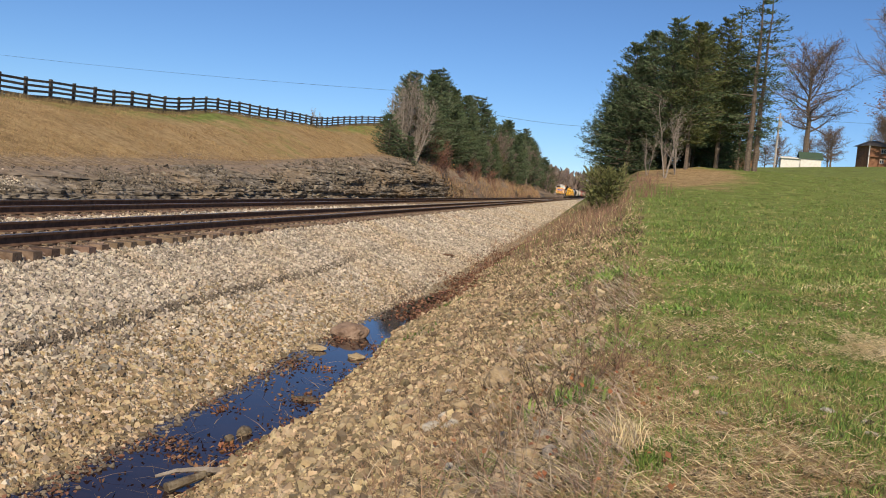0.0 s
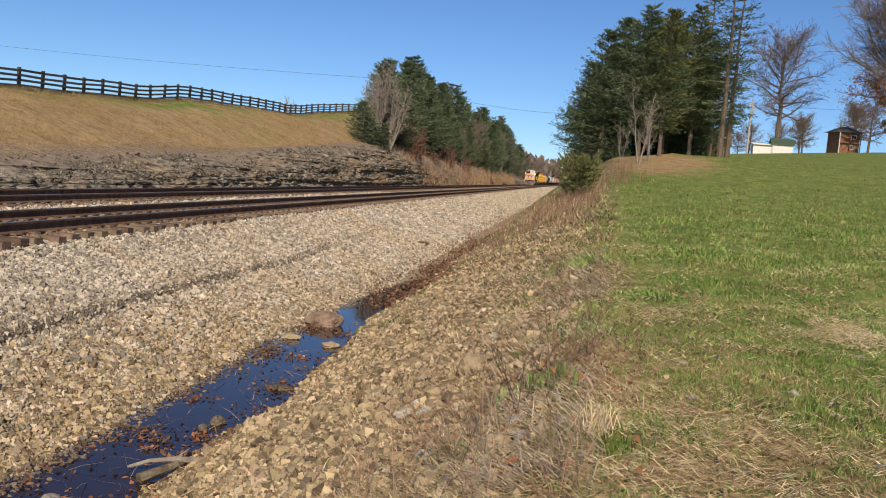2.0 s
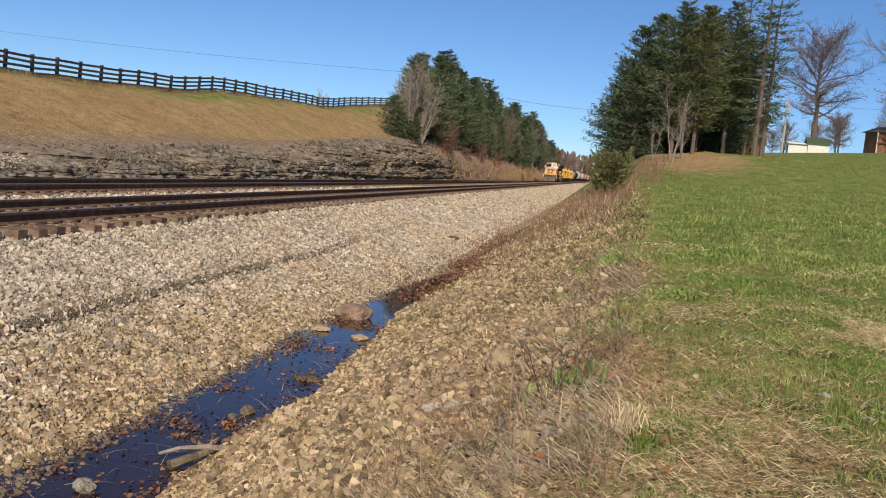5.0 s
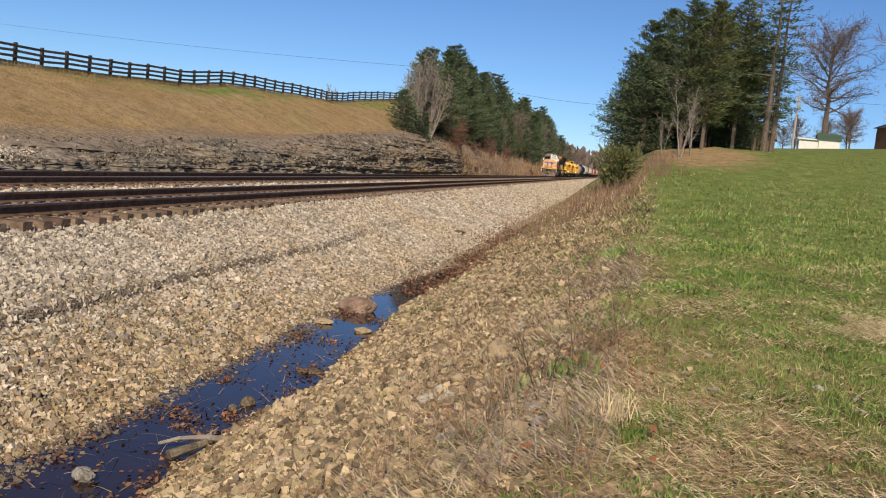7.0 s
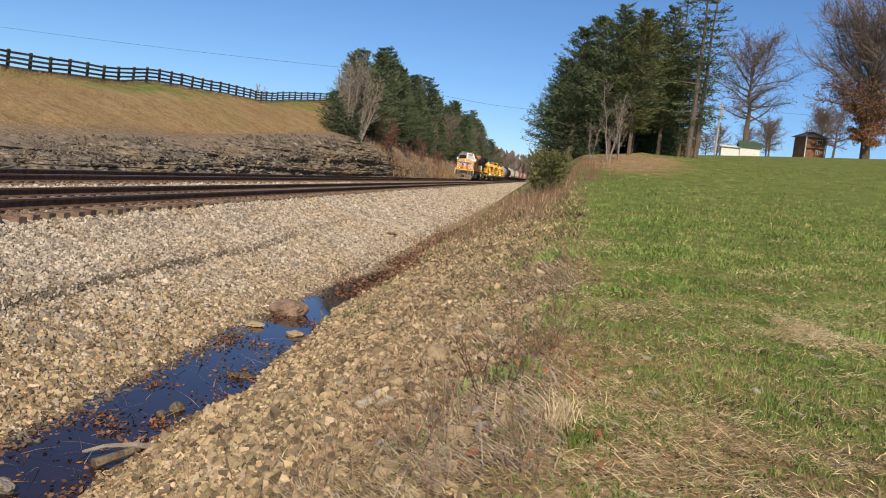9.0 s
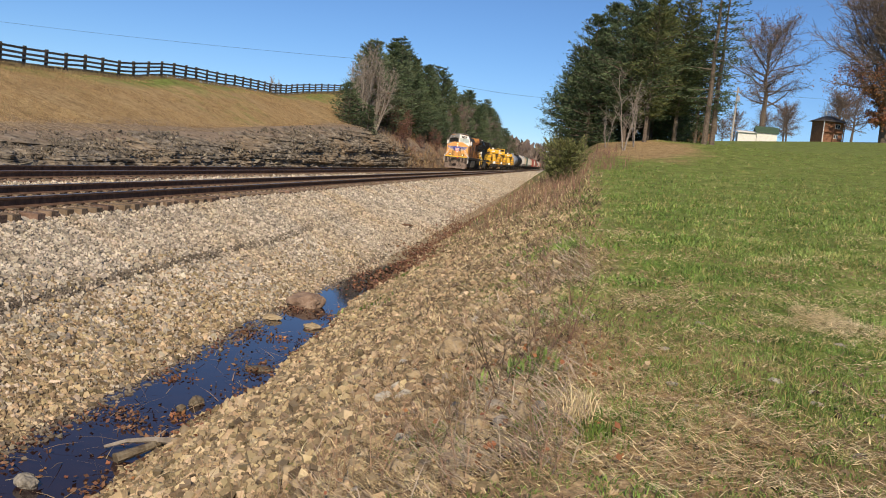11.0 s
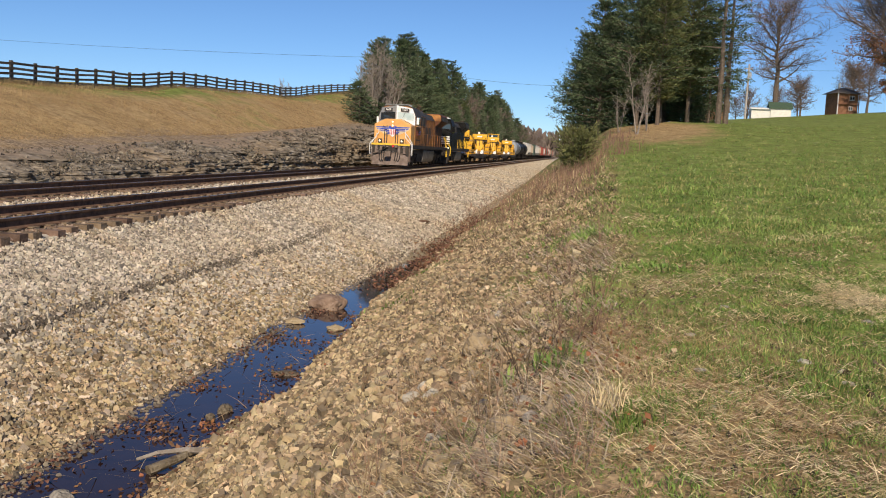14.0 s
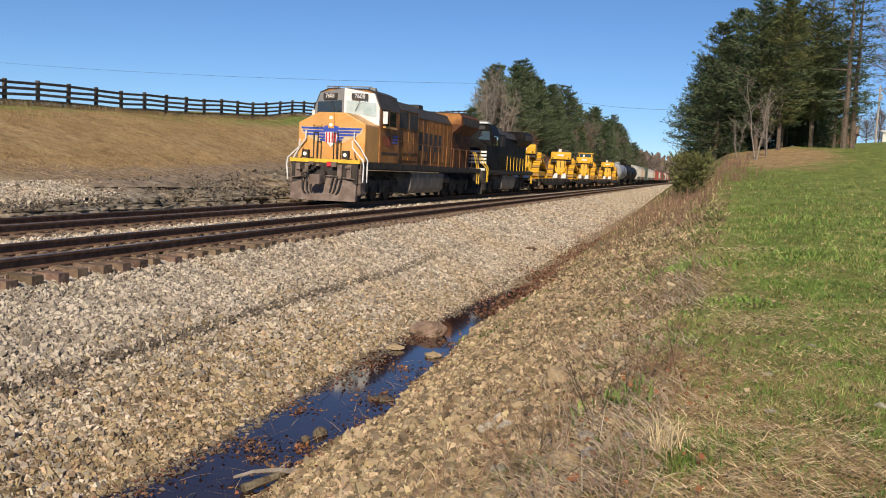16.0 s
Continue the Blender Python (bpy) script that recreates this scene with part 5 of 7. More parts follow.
PALEGRASS = mat("yellowed_grass", [(0.25, 0.23, 0.07), (0.36, 0.32, 0.12), (0.46, 0.40, 0.18)], 0.8, 5, 0.7, per=0.35, island=True)


def cover():
    # green field grass in tufts: close further off, thin and patchy on the worn ground near the bank
    def tufts(n, y0, y1, each, spread):
        y = y0 * (y1 / y0) ** rng.uniform(0, 1, n)
        x = bank_crest(y) - 0.7 + 1.5 * (fbm(y * 0.7, y * 0, 65) - 0.5) + (y * 0.72 + 1.7) * rng.uniform(0, 1, n) - np.where(rng.uniform(0, 1, n) < 0.10, np.abs(rng.normal(0, 0.7, n)), 0)
        patch = 0.5 * fbm(x * 0.55, y * 0.55, 61) + 0.5 * fbm(x * 2.2, y * 2.2, 62)
        wear = 0.40 + 0.05 * step(10, 4.5, y) + 0.11 * (1 - step(0.0, 1.6, x - bank_crest(y))) - 0.13 * step(8, 22, y)
        k = (patch > wear) | (rng.uniform(0, 1, n) < 0.36)
        k &= np.exp(-((x - 5.0) / 4.8) ** 2 - ((y - 70) / 15) ** 2) + 0.25 * (fbm(x * 0.8, y * 0.8, 68) - 0.5) < 0.42
        x, y, patch, wear = x[k], y[k], patch[k], wear[k]
        tall = np.clip(0.75 + 3.0 * (patch - wear), 0.6, 1.9) * rng.uniform(0.6, 1.35, len(x))
        kind = rng.uniform(0, 1, len(x)) + 0.5 * (fbm(x * 0.7, y * 0.7, 66) - 0.5)
        X, Y = np.repeat(x, each), np.repeat(y, each)
        d, rr = rng.uniform(0, math.tau, len(X)), np.abs(rng.normal(0, 1, len(X))) * spread * np.clip(Y / 9, 1, 3)
        X2, Y2 = X + np.cos(d) * rr, Y + np.sin(d) * rr
        h = rng.uniform(0.025, 0.08, len(X)) * np.repeat(tall, each) * np.clip(Y / 16, 1, 1.5)
        lean = np.clip(0.62 + rr / (spread * 4) + rng.normal(0, 0.2, len(X)), 0.1, 0.985)
        K = np.repeat(kind, each) + rng.normal(0, 0.06, len(X))
        for a, b, m, lab in ((-9, 0.60, GRASSB, "short green field grass, patchy near the bank"), (0.60, 0.78, DARKGRASS, "darker green tufts in the field grass"), (0.78, 9, PALEGRASS, "yellowed tufts among the green grass")):
            q = (K >= a) & (K < b)
            blades("grass", X2[q], Y2[q], height(X2[q], Y2[q]) - 0.006, h[q], 0.0054 * np.clip(Y2[q] / 7, 1, 3.6) * rng.uniform(0.6, 1.5, q.sum()), lean[q], m, lab, "grass", dirs=d[q])

    tufts(25000, 3.3, 18, 11, 0.034)
    tufts(27000, 13, 85, 10, 0.06)
    # fine short turf close to the eye
    n = 62000
    y = 3.3 * (12 / 3.3) ** rng.uniform(0, 1, n)
    x = bank_crest(y) - 0.3 + (y * 0.72 + 1.6) * rng.uniform(0, 1, n)
    p = 0.5 * fbm(x * 1.1, y * 1.1, 63) + 0.5 * fbm(x * 4, y * 4, 64)
    k = p > 0.455 + 0.05 * step(6, 4, y)
    x, y, p = x[k], y[k], p[k]
    for q, m, lab in ((p < 0.56, GRASSB, "fine short turf between the tufts"), (p >= 0.56, DARKGRASS, "dark green cushions of fine turf")):
        blades("grass", x[q], y[q], height(x[q], y[q]) - 0.003, rng.uniform(0.012, 0.042, q.sum()), 0.005 * np.clip(y[q] / 6, 1, 2), rng.uniform(0.3, 0.97, q.sum()), m, lab, "grass")
    # brown thatch on the worn ground
    n = 80000
    y = 3.3 * (16 / 3.3) ** rng.uniform(0, 1, n)
    x = bank_crest(y) - 1.6 + (y * 0.72 + 2.4) * rng.uniform(0, 1, n) ** 1.3
    k = fbm(x * 1.4, y * 1.4, 67) + 0.16 * step(10, 4, y) > 0.49
    x, y = x[k], y[k]
    blades("thatch", x, y, height(x, y) + 0.002, rng.uniform(0.02, 0.10, len(x)), 0.0045 * np.clip(y / 6, 1, 3), rng.uniform(0.85, 0.998, len(x)), WEED, "brown thatch of dead grass on the worn ground", "dead grass")
    # straw lying flat, in drifts
    n = 110000
    y = 3.3 * (40 / 3.3) ** rng.uniform(0, 1, n)
    x = bank_crest(y) - 1.2 + (y * 0.72 + 1.8) * rng.uniform(0, 1, n)
    p = 0.6 * fbm(x * 0.8, y * 0.8, 71) + 0.4 * fbm(x * 3, y * 3, 72)
    k = (p > 0.54 + 0.05 * step(9, 26, y)) | (rng.uniform(0, 1, n) < 0.10 - 0.06 * step(10, 30, y)) | ((x < bank_crest(y) + 0.4) & (y < 12) & (p > 0.51))
    x, y = x[k], y[k]
    a = 2.2 * (fbm(x * 0.7, y * 0.7, 73) - 0.5) + rng.normal(0, 0.55, len(x)) + math.pi * (rng.uniform(0, 1, len(x)) < 0.5)
    ln = rng.uniform(0.02, 0.11, len(x)) * np.where(rng.uniform(0, 1, len(x)) < 0.10, 2.2, 1)
    blades("straw", x, y, height(x, y) + rng.uniform(0.008, 0.045, len(x)), ln, rng.uniform(0.004, 0.0085, len(x)) * np.clip(y / 7, 1, 3), rng.uniform(0.95, 0.998, len(x)), STRAW, "mown yellow straw lying in drifts on the grass", "straw", dirs=a)
    # bare damp clods showing through the worn turf
    n = 2600
    y = 3.8 * (11 / 3.8) ** rng.uniform(0, 1, n)
    x = bank_crest(y) - 0.3 + (0.5 * y + 1.0) * rng.uniform(0, 1, n)
    k = fbm(x * 1.3, y * 1.3, 69) > 0.5
    x, y = x[k], y[k]
    size = np.clip(rng.lognormal(-4.6, 0.5, len(x)), 0.004, 0.03)
    tagged(stones("soil_clods", x, y, height(x, y), size, SOIL, flat=0.4), "dark crumbs of bare soil in the worn turf", "soil", kind="stuff")
    # a bleached drift of straw in the mown field
    n = 5200
    x, y = rng.normal(2.35, 0.30, n), rng.normal(9.2, 0.5, n)
    k = fbm(x * 2.5, y * 1.6, 75) > 0.36
    x, y = x[k], y[k]
    blades("straw", x, y, height(x, y) + rng.uniform(0.02, 0.07, len(x)), rng.uniform(0.03, 0.11, len(x)), rng.uniform(0.004, 0.008, len(x)), rng.uniform(0.95, 0.998, len(x)), STRAW, "bleached drift of straw on the mown grass", "straw", dirs=rng.normal(0, 0.7, len(x)) + math.pi * (rng.uniform(0, 1, len(x)) < 0.5))
    # worn tan patches where the mown grass has died back
    X, Y = [], []
    for cx, cy, sx, sy, n in ((0.35, 13.0, 0.22, 0.8, 700), (0.6, 9.6, 0.26, 0.4, 600), (1.25, 8.0, 0.32, 0.22, 600), (0.4, 7.4, 0.28, 0.3, 600), (2.4, 7.2, 0.5, 0.2, 800), (1.6, 6.1, 0.5, 0.16, 700), (3.6, 8.3, 0.4, 0.25, 600), (0.9, 17.0, 0.25, 1.0, 600), (2.8, 12.5, 0.35, 0.4, 500), (0.9, 5.3, 0.45, 0.2, 700), (1.9, 5.0, 0.4, 0.15, 600), (4.4, 11.5, 0.5, 0.4, 400), (1.1, 11.0, 0.2, 0.5, 400)):
        X.append(rng.normal(cx, sx, n))
        Y.append(rng.normal(cy, sy, n))
    x, y = np.concatenate(X), np.concatenate(Y)
    k = fbm(x * 4, y * 3, 76) > 0.38
    x, y = x[k], y[k]
    pale = rng.uniform(0, 1, len(x)) < 0.55
    for q, m, lab in ((pale, STRAW, "pale straw on worn patches of the field"), (~pale, WEED, "brown dead grass on worn patches of the field")):
        blades("straw", x[q], y[q], height(x[q], y[q]) + rng.uniform(0.012, 0.05, q.sum()), rng.uniform(0.03, 0.15, q.sum()), rng.uniform(0.005, 0.010, q.sum()) * np.clip(y[q] / 8, 1, 2), rng.uniform(0.94, 0.998, q.sum()), m, lab, "straw", dirs=rng.normal(0, 0.6, q.sum()) + math.pi * (rng.uniform(0, 1, q.sum()) < 0.5))
    # dry weeds on the bank
    n = 5000
    y = 4.0 * (30 / 4.0) ** rng.uniform(0, 1, n)
    x = bank_crest(y) - 0.2 + rng.normal(-0.5, 0.42, n)
    k = (x > -3.2) & (fbm(x * 1.2, y * 0.8, 81) > 0.42 + 0.10 * step(8, 12, y))
    x, y = x[k], y[k]
    blades("dry_weeds", x, y, height(x, y) - 0.02, rng.uniform(0.04, 0.16, len(x)) * np.where(rng.uniform(0, 1, len(x)) < 0.12, 1.7, 1), 0.0035 * np.clip(y / 6, 1, 3), rng.uniform(0.6, 0.995, len(x)), WEED, "tangle of dead brown weeds on the ditch bank", "weeds")
    # flattened dark dead plants and wisps of straw along the bank
    for n, m, lab, seed, cut in ((14000, DARKWEED, "matted dark brown dead plants on the ditch bank", 85, 0.48), (9000, WEED, "matted brown dead stems on the ditch bank", 92, 0.47), (8000, STRAW, "wisps of pale straw on the ditch bank", 86, 0.53), (900, GRASSB, "small green weeds scattered over the ditch bank", 87, 0.56)):
        y = 5.5 * (45 / 5.5) ** rng.uniform(0, 1, n)
        x = bank_crest(y) + 0.5 - (3.2 + 0.03 * y) * rng.beta(1.2, 2.0, n)
        k = (x > -3.5) & (0.6 * fbm(x * 1.1, y * 0.6, seed) + 0.4 * fbm(x * 4, y * 2.5, seed + 40) > cut)
        x, y = x[k], y[k]
        blades("bank_plants", x, y, height(x, y) - 0.01, rng.uniform(0.04, 0.17, len(x)) * np.clip(y / 12, 1, 1.6), 0.008 * np.clip(y / 8, 1, 3), rng.uniform(0.75, 0.995, len(x)), m, lab, "plants")
    # long dead stalks lying tangled on the bank, most of them along its fall
    n = 2400
    y = 4.2 * (16 / 4.2) ** rng.uniform(0, 1, n)
    x = bank_crest(y) + 0.25 - np.abs(rng.normal(0, 0.75, n))
    k = fbm(x * 1.6, y * 1.1, 56) > 0.44
    x, y = x[k], y[k]
    blades("dead_stalks", x, y, height(x, y) + rng.uniform(0.01, 0.09, len(x)), rng.uniform(0.1, 0.42, len(x)), 0.007 * np.clip(y / 7, 1, 2), rng.uniform(0.95, 0.999, len(x)), PALESTALK, "bleached dead stalks lying tangled on the bank", "stalks", dirs=rng.normal(2.9, 0.9, len(x)))
    # brush along the ditch further off
    for n, m, lab, tall in ((6000, WEED, "thick brown dead brush along the ditch", 0.85), (3000, STRAW, "pale dead grass stalks in the ditch brush", 0.6), (4000, REDTWIG, "reddish dead stems in the ditch brush", 1.1)):
        y = 19 * (64 / 19) ** rng.uniform(0, 1, n)
        x = -3.7 - (0.8 + 0.7 * fbm(y * 0.35, y * 0, 88)) * step(26, 34, y) + (bank_crest(y) + 5.0) * rng.beta(1.15, 1.3, n)
        k = (x < bank_crest(y) - 0.6 + 0.6 * step(25, 45, y) + rng.normal(0, 0.45, n)) & (fbm(x * 0.9, y * 0.45, 83) + 0.30 * step(19, 36, y) > 0.56)
        x, y = x[k], y[k]
        hh = tall * rng.uniform(0.06, 0.5, len(x)) ** 1.1 * np.clip((y - 8) / 22, 0.25, 1.05) * (0.5 + 0.7 * step(-3.4, -0.6, x)) * (0.6 + 0.9 * fbm(x * 0.8, y * 0.8, 84))
        blades("brush", x, y, height(x, y) - 0.03, hh, 0.0055 * np.clip(y / 9, 1, 4), rng.uniform(0.05, 0.95, len(x)), m, lab, "brush")
    n = 4200
    y = 21 * (85 / 21) ** rng.uniform(0, 1, n)
    x = -4.55 + 0.03 * (y - 21) * 0.4 - np.abs(rng.normal(0, 0.38, n)) + 0.7 * (fbm(y * 0.3, y * 0, 89) - 0.5)
    k = fbm(x * 0.8, y * 0.35, 90) > 0.43
    x, y = x[k], y[k]
    blades("brush", x, y, bed_height(x, y) - 0.03, rng.uniform(0.06, 0.34, len(x)) * np.clip(y / 40, 0.7, 1.4), 0.008 * np.clip(y / 14, 1, 4), rng.uniform(0.1, 0.95, len(x)), STALK, "russet dead stalks creeping onto the foot of the ballast", "brush")
    n = 500
    y = rng.uniform(48, 66, n)
    x = bank_crest(y) + rng.normal(0.3, 0.9, n)
    blades("brush", x, y, height(x, y) - 0.03, rng.uniform(0.3, 0.8, n), 0.02, rng.uniform(0.02, 0.6, n), REDTWIG, "tall russet dead stalks below the grove", "brush")
    # dead brush on the soil slope past the end of the rock
    for n, m, lab in ((2600, WEED, "brown dead brush on the slope of the cutting"), (1500, HILLGRASS, "tawny grass on the slope of the cutting"), (1000, REDTWIG, "reddish dead stems on the slope of the cutting")):
        y = 103 * (290 / 103) ** rng.uniform(0, 1, n)
        t = rng.uniform(0.05, 1.0, n)
        k = fbm(y * 0.12, t * 3, 55) + 0.3 * (y > 102 + 16 * (1 - t)) > 0.62
        y, t = y[k], t[k]
        blades("brush", -18.5 - cut_run(t), y, -0.9 + (rock_top(y) + 0.88) * t, rng.uniform(0.25, 1.1, len(y)) * np.clip(y / 150, 0.8, 1.6), 0.03 * np.clip(y / 110, 1, 2), rng.uniform(0.05, 0.8, len(y)), m, lab, "brush")
    # dry grass on the hill
    n = 85000
    x = rng.uniform(-33.2, -23.0, n)
    y = 24 * (125 / 24) ** rng.uniform(0, 1, n)
    k = fbm(x * 0.3, y * 0.2, 91) > 0.42
    x, y = x[k], y[k]
    blades("hill_grass", x, y, height(x, y) - 0.02, rng.uniform(0.05, 0.16, len(x)), 0.02 * np.clip(y / 50, 0.8, 2), rng.uniform(0.3, 0.9, len(x)), HILLGRASS, "short dry tawny grass on the hillside", "grass")
    n = 14000
    y = 26 * (135 / 26) ** rng.uniform(0, 1, n)
    x = -33 + rng.normal(0.1, 0.35, n) + np.where(y > 108, 0.0037 * (y - 108) ** 2 - 0.7, -0.65 * np.clip((y - 96) / 12, 0, 1))
    blades("hill_grass", x, y, height(x, y) - 0.02, rng.uniform(0.12, 0.42, n), 0.025, rng.uniform(0.05, 0.7, n), FENCEWEED, "tall dead grass under the board fence", "grass")


cover()


def twiggy_weed(seed, h, label, m, material=None):
    r = random.Random(seed)
    g = Geo()
    for s in range(r.randint(4, 7)):
        p = Vector((r.gauss(0, 0.06), r.gauss(0, 0.06), -0.03))
        d = Vector((r.gauss(0, 0.45), r.gauss(0, 0.45), 1)).normalized()
        L = h * r.uniform(0.6, 1.0)
        q = p + d * L
        g.tube(p, q, 0.004, 0.0018, 3, False)
        for k in range(r.randint(5, 9)):
            b = p.lerp(q, r.uniform(0.3, 0.97))
            e = b + (d + Vector((r.gauss(0, 0.7), r.gauss(0, 0.7), r.gauss(0.1, 0.3)))).normalized() * L * r.uniform(0.1, 0.3)
            g.tube(b, e, 0.002, 0.001, 3, False)
    return tagged(part("weed", g, material or WEED, None, m=m), label, "weed", "dead weeds on the bank")


def weeds():
    kinds = [twiggy_weed(300 + k, 0.5 + 0.08 * k, "dead twiggy grey-brown weed on the ditch bank", at(-0.9 + 0.2 * k, 5.2 + 0.5 * k), (WEED, WEED, DARKWEED, STALK, STALK)[k]) for k in range(5)]
    r = random.Random(9)
    for k in range(84):
        y = 4.2 + 10 * r.random() ** 1.6
        x = float(bank_crest(np.array([y]))[0]) + 0.2 - abs(r.gauss(0, 0.75)) - (0.5 if r.random() < 0.3 else 0)
        copy_thing(kinds[k % 5], at(x, y, 0, r.uniform(0, 360), r.choice((0.25, 0.3, 0.4, 0.5, 0.75))))
    for k in range(60):
        y = 22 + 34 * r.random() ** 1.2
        c = float(bank_crest(np.array([y]))[0])
        copy_thing(kinds[k % 5], at(c - 0.3 - 2.6 * r.random() ** 1.3, y, 0, r.uniform(0, 360), r.uniform(0.8, 1.5)))


weeds()


def tuft(x, y, n, h, material, label, name, spread=0.09, lean=(0.1, 0.75), w=0.012):
    px, py = rng.normal(x, spread, n), rng.normal(y, spread, n)
    ob = blades(name, px, py, height(px, py) - 0.01, rng.uniform(0.4, 1.0, n) * h, w, rng.uniform(*lean, n), material)
    return tagged(ob, label, "plant", kind="stuff")


tuft(-0.08, 5.25, 110, 0.30, STRAW, "pale dead grass tuft at the edge of the bank", "grass_tuft", 0.05, lean=(0.25, 0.97), w=0.007)
tuft(0.05, 4.95, 60, 0.13, DARKGRASS, "low green grass tuft beside the dead one", "grass_tuft", 0.1)
tuft(0.70, 11.2, 300, 0.13, GRASSB, "bright green weedy clump in the field", "green_clump", 0.2, lean=(0.4, 0.95), w=0.026)
tuft(-0.05, 14.9, 420, 0.2, GRASSB, "leafy green plants on the bank's edge", "green_clump", 0.36, lean=(0.3, 0.95), w=0.032)
tuft(-3.35, 15.6, 60, 0.10, DARKGRASS, "small green weeds at the water's edge", "green_clump", 0.2, w=0.03)
tuft(-3.4, 19.5, 50, 0.12, DARKGRASS, "small green weeds at the water's edge", "green_clump", 0.3, w=0.04)
tuft(-4.15, 16.4, 40, 0.13, GRASSB, "small green weeds beside the boulder", "green_clump", 0.12, w=0.03)
tuft(-0.45, 6.6, 60, 0.2, GRASSB, "dark green weeds among the dead stalks", "green_clump", 0.15, w=0.025)
tuft(2.5, 6.6, 80, 0.2, STRAW, "pale dead grass tuft in the field", "grass_tuft", 0.12)
tuft(2.9, 9.4, 90, 0.2, GRASSB, "dark green grass tuft in the field", "grass_tuft", 0.14)
tuft(3.1, 14.5, 120, 0.14, STRAW, "pale dead grass tuft in the field", "grass_tuft", 0.22, lean=(0.6, 0.98))
tuft(1.9, 17.0, 260, 0.16, GRASSB, "green weedy clump in the field", "green_clump", 0.3, lean=(0.3, 0.95), w=0.03)


# ---- the train ----
SPEED, SLOWING, NOSE_END = 17.8, 0.04, 34.0
MOVERS, SPINNERS = [], []
ORANGE = mat("weathered_yellow_orange_paint", [(0.62, 0.29, 0.075), (0.76, 0.39, 0.115), (0.82, 0.46, 0.16)], 2.2, 7, 0.42, world_space=False, blotch=((0.45, 0.24, 0.09), 1.1, 0.45))
BROWNED = mat("sooty_orange_paint", [(0.20, 0.078, 0.028), (0.36, 0.155, 0.046), (0.46, 0.22, 0.068)], 2.4, 8, 0.6, spec=0.2, world_space=False, blotch=((0.09, 0.045, 0.028), 0.75, 0.85))
# radiator hood's rust paint, darkened for the shadow of its overhang
SHADEDHOOD = mat("rust_dark_hood_paint", [(0.05, 0.026, 0.018), (0.13, 0.055, 0.028), (0.24, 0.095, 0.042)], 2.0, 8, 0.7, spec=0.15, world_space=False, blotch=((0.03, 0.022, 0.018), 0.8, 0.7))
GREYTOP = mat("cab_grey_paint", [(0.20, 0.20, 0.20), (0.30, 0.30, 0.29)], 2, 6, 0.5, world_space=False)
SOOT = mat("sooty_roof", [(0.035, 0.032, 0.03), (0.075, 0.068, 0.062)], 2, 6, 0.7, world_space=False)
UNDER = mat("grimy_underframe", [(0.018, 0.016, 0.015), (0.045, 0.038, 0.033), (0.075, 0.062, 0.052)], 3, 7, 0.85, world_space=False)
PLOW = mat("dusty_plow_steel", [(0.11, 0.08, 0.064), (0.20, 0.15, 0.122), (0.28, 0.22, 0.185)], 3, 7, 0.75, world_space=False, blotch=((0.11, 0.075, 0.055), 2.0, 0.7))
TANK = mat("fuel_tank_grey", [(0.07, 0.062, 0.055), (0.14, 0.125, 0.11), (0.22, 0.20, 0.18)], 2, 6, 0.6, world_space=False)
BLACKP = mat("black_engine_paint", [(0.005, 0.005, 0.005), (0.009, 0.0085, 0.0085), (0.018, 0.017, 0.016)], 2, 6, 0.55, spec=0.08, world_space=False)
WHITEP = plain("white_paint", (0.78, 0.77, 0.74), 0.5)
YELP = mat("machine_yellow", [(0.60, 0.31, 0.02), (0.76, 0.42, 0.03), (0.84, 0.50, 0.06)], 2, 6, 0.45, world_space=False)
SAFETY = plain("safety_yellow", (0.80, 0.50, 0.05), 0.5)
BLUEP, REDP = plain("blue_paint", (0.045, 0.085, 0.42), 0.45), plain("red_paint", (0.55, 0.035, 0.04), 0.45)
GLASSY = mat("cab_glass", [(0.018, 0.02, 0.022), (0.025, 0.027, 0.03)], 2, 3, 0.04, spec=0.9, coat=0.6, world_space=False)
# bright sky showing in the right windscreen, painted as a pale glass colour
PALEGLASS = mat("shaded_pane", [(0.38, 0.48, 0.47), (0.56, 0.64, 0.62)], 3, 4, 0.12, spec=0.6, world_space=False)
TREADS = mat("track_steel", [(0.05, 0.042, 0.035), (0.12, 0.10, 0.08)], 5, 6, 0.7, 0.3, world_space=False)
BOXRED = mat("boxcar_red", [(0.22, 0.05, 0.035), (0.36, 0.085, 0.06)], 1.5, 6, 0.7, world_space=False)
BOXGREEN = mat("boxcar_green", [(0.05, 0.08, 0.06), (0.10, 0.14, 0.11)], 1.5, 6, 0.7, world_space=False)
HOPGREY = mat("hopper_grey", [(0.34, 0.32, 0.29), (0.52, 0.50, 0.46)], 1.5, 6, 0.7, world_space=False)
HOPTAN = mat("hopper_tan", [(0.30, 0.24, 0.18), (0.45, 0.37, 0.29)], 1.5, 6, 0.7, world_space=False)
TANKGREY = mat("tank_grey", [(0.24, 0.25, 0.27), (0.38, 0.39, 0.41)], 1.2, 6, 0.5, world_space=False)


def lamp_glow(name, c, strength):
    m = bpy.data.materials.new(name)
    m.use_nodes = True
    b = m.node_tree.nodes["Principled BSDF"]
    b.inputs["Base Color"].default_value = (*c, 1)
    b.inputs["Emission Color"].default_value = (*c, 1)
    b.inputs["Emission Strength"].default_value = strength
    return m


GLOW = lamp_glow("lit_headlamp", (1.0, 0.84, 0.58), 1.0)


def mover(ob, offset, z=0.0, dx=0.0):
    MOVERS.append((ob, offset, z, dx))
    return ob


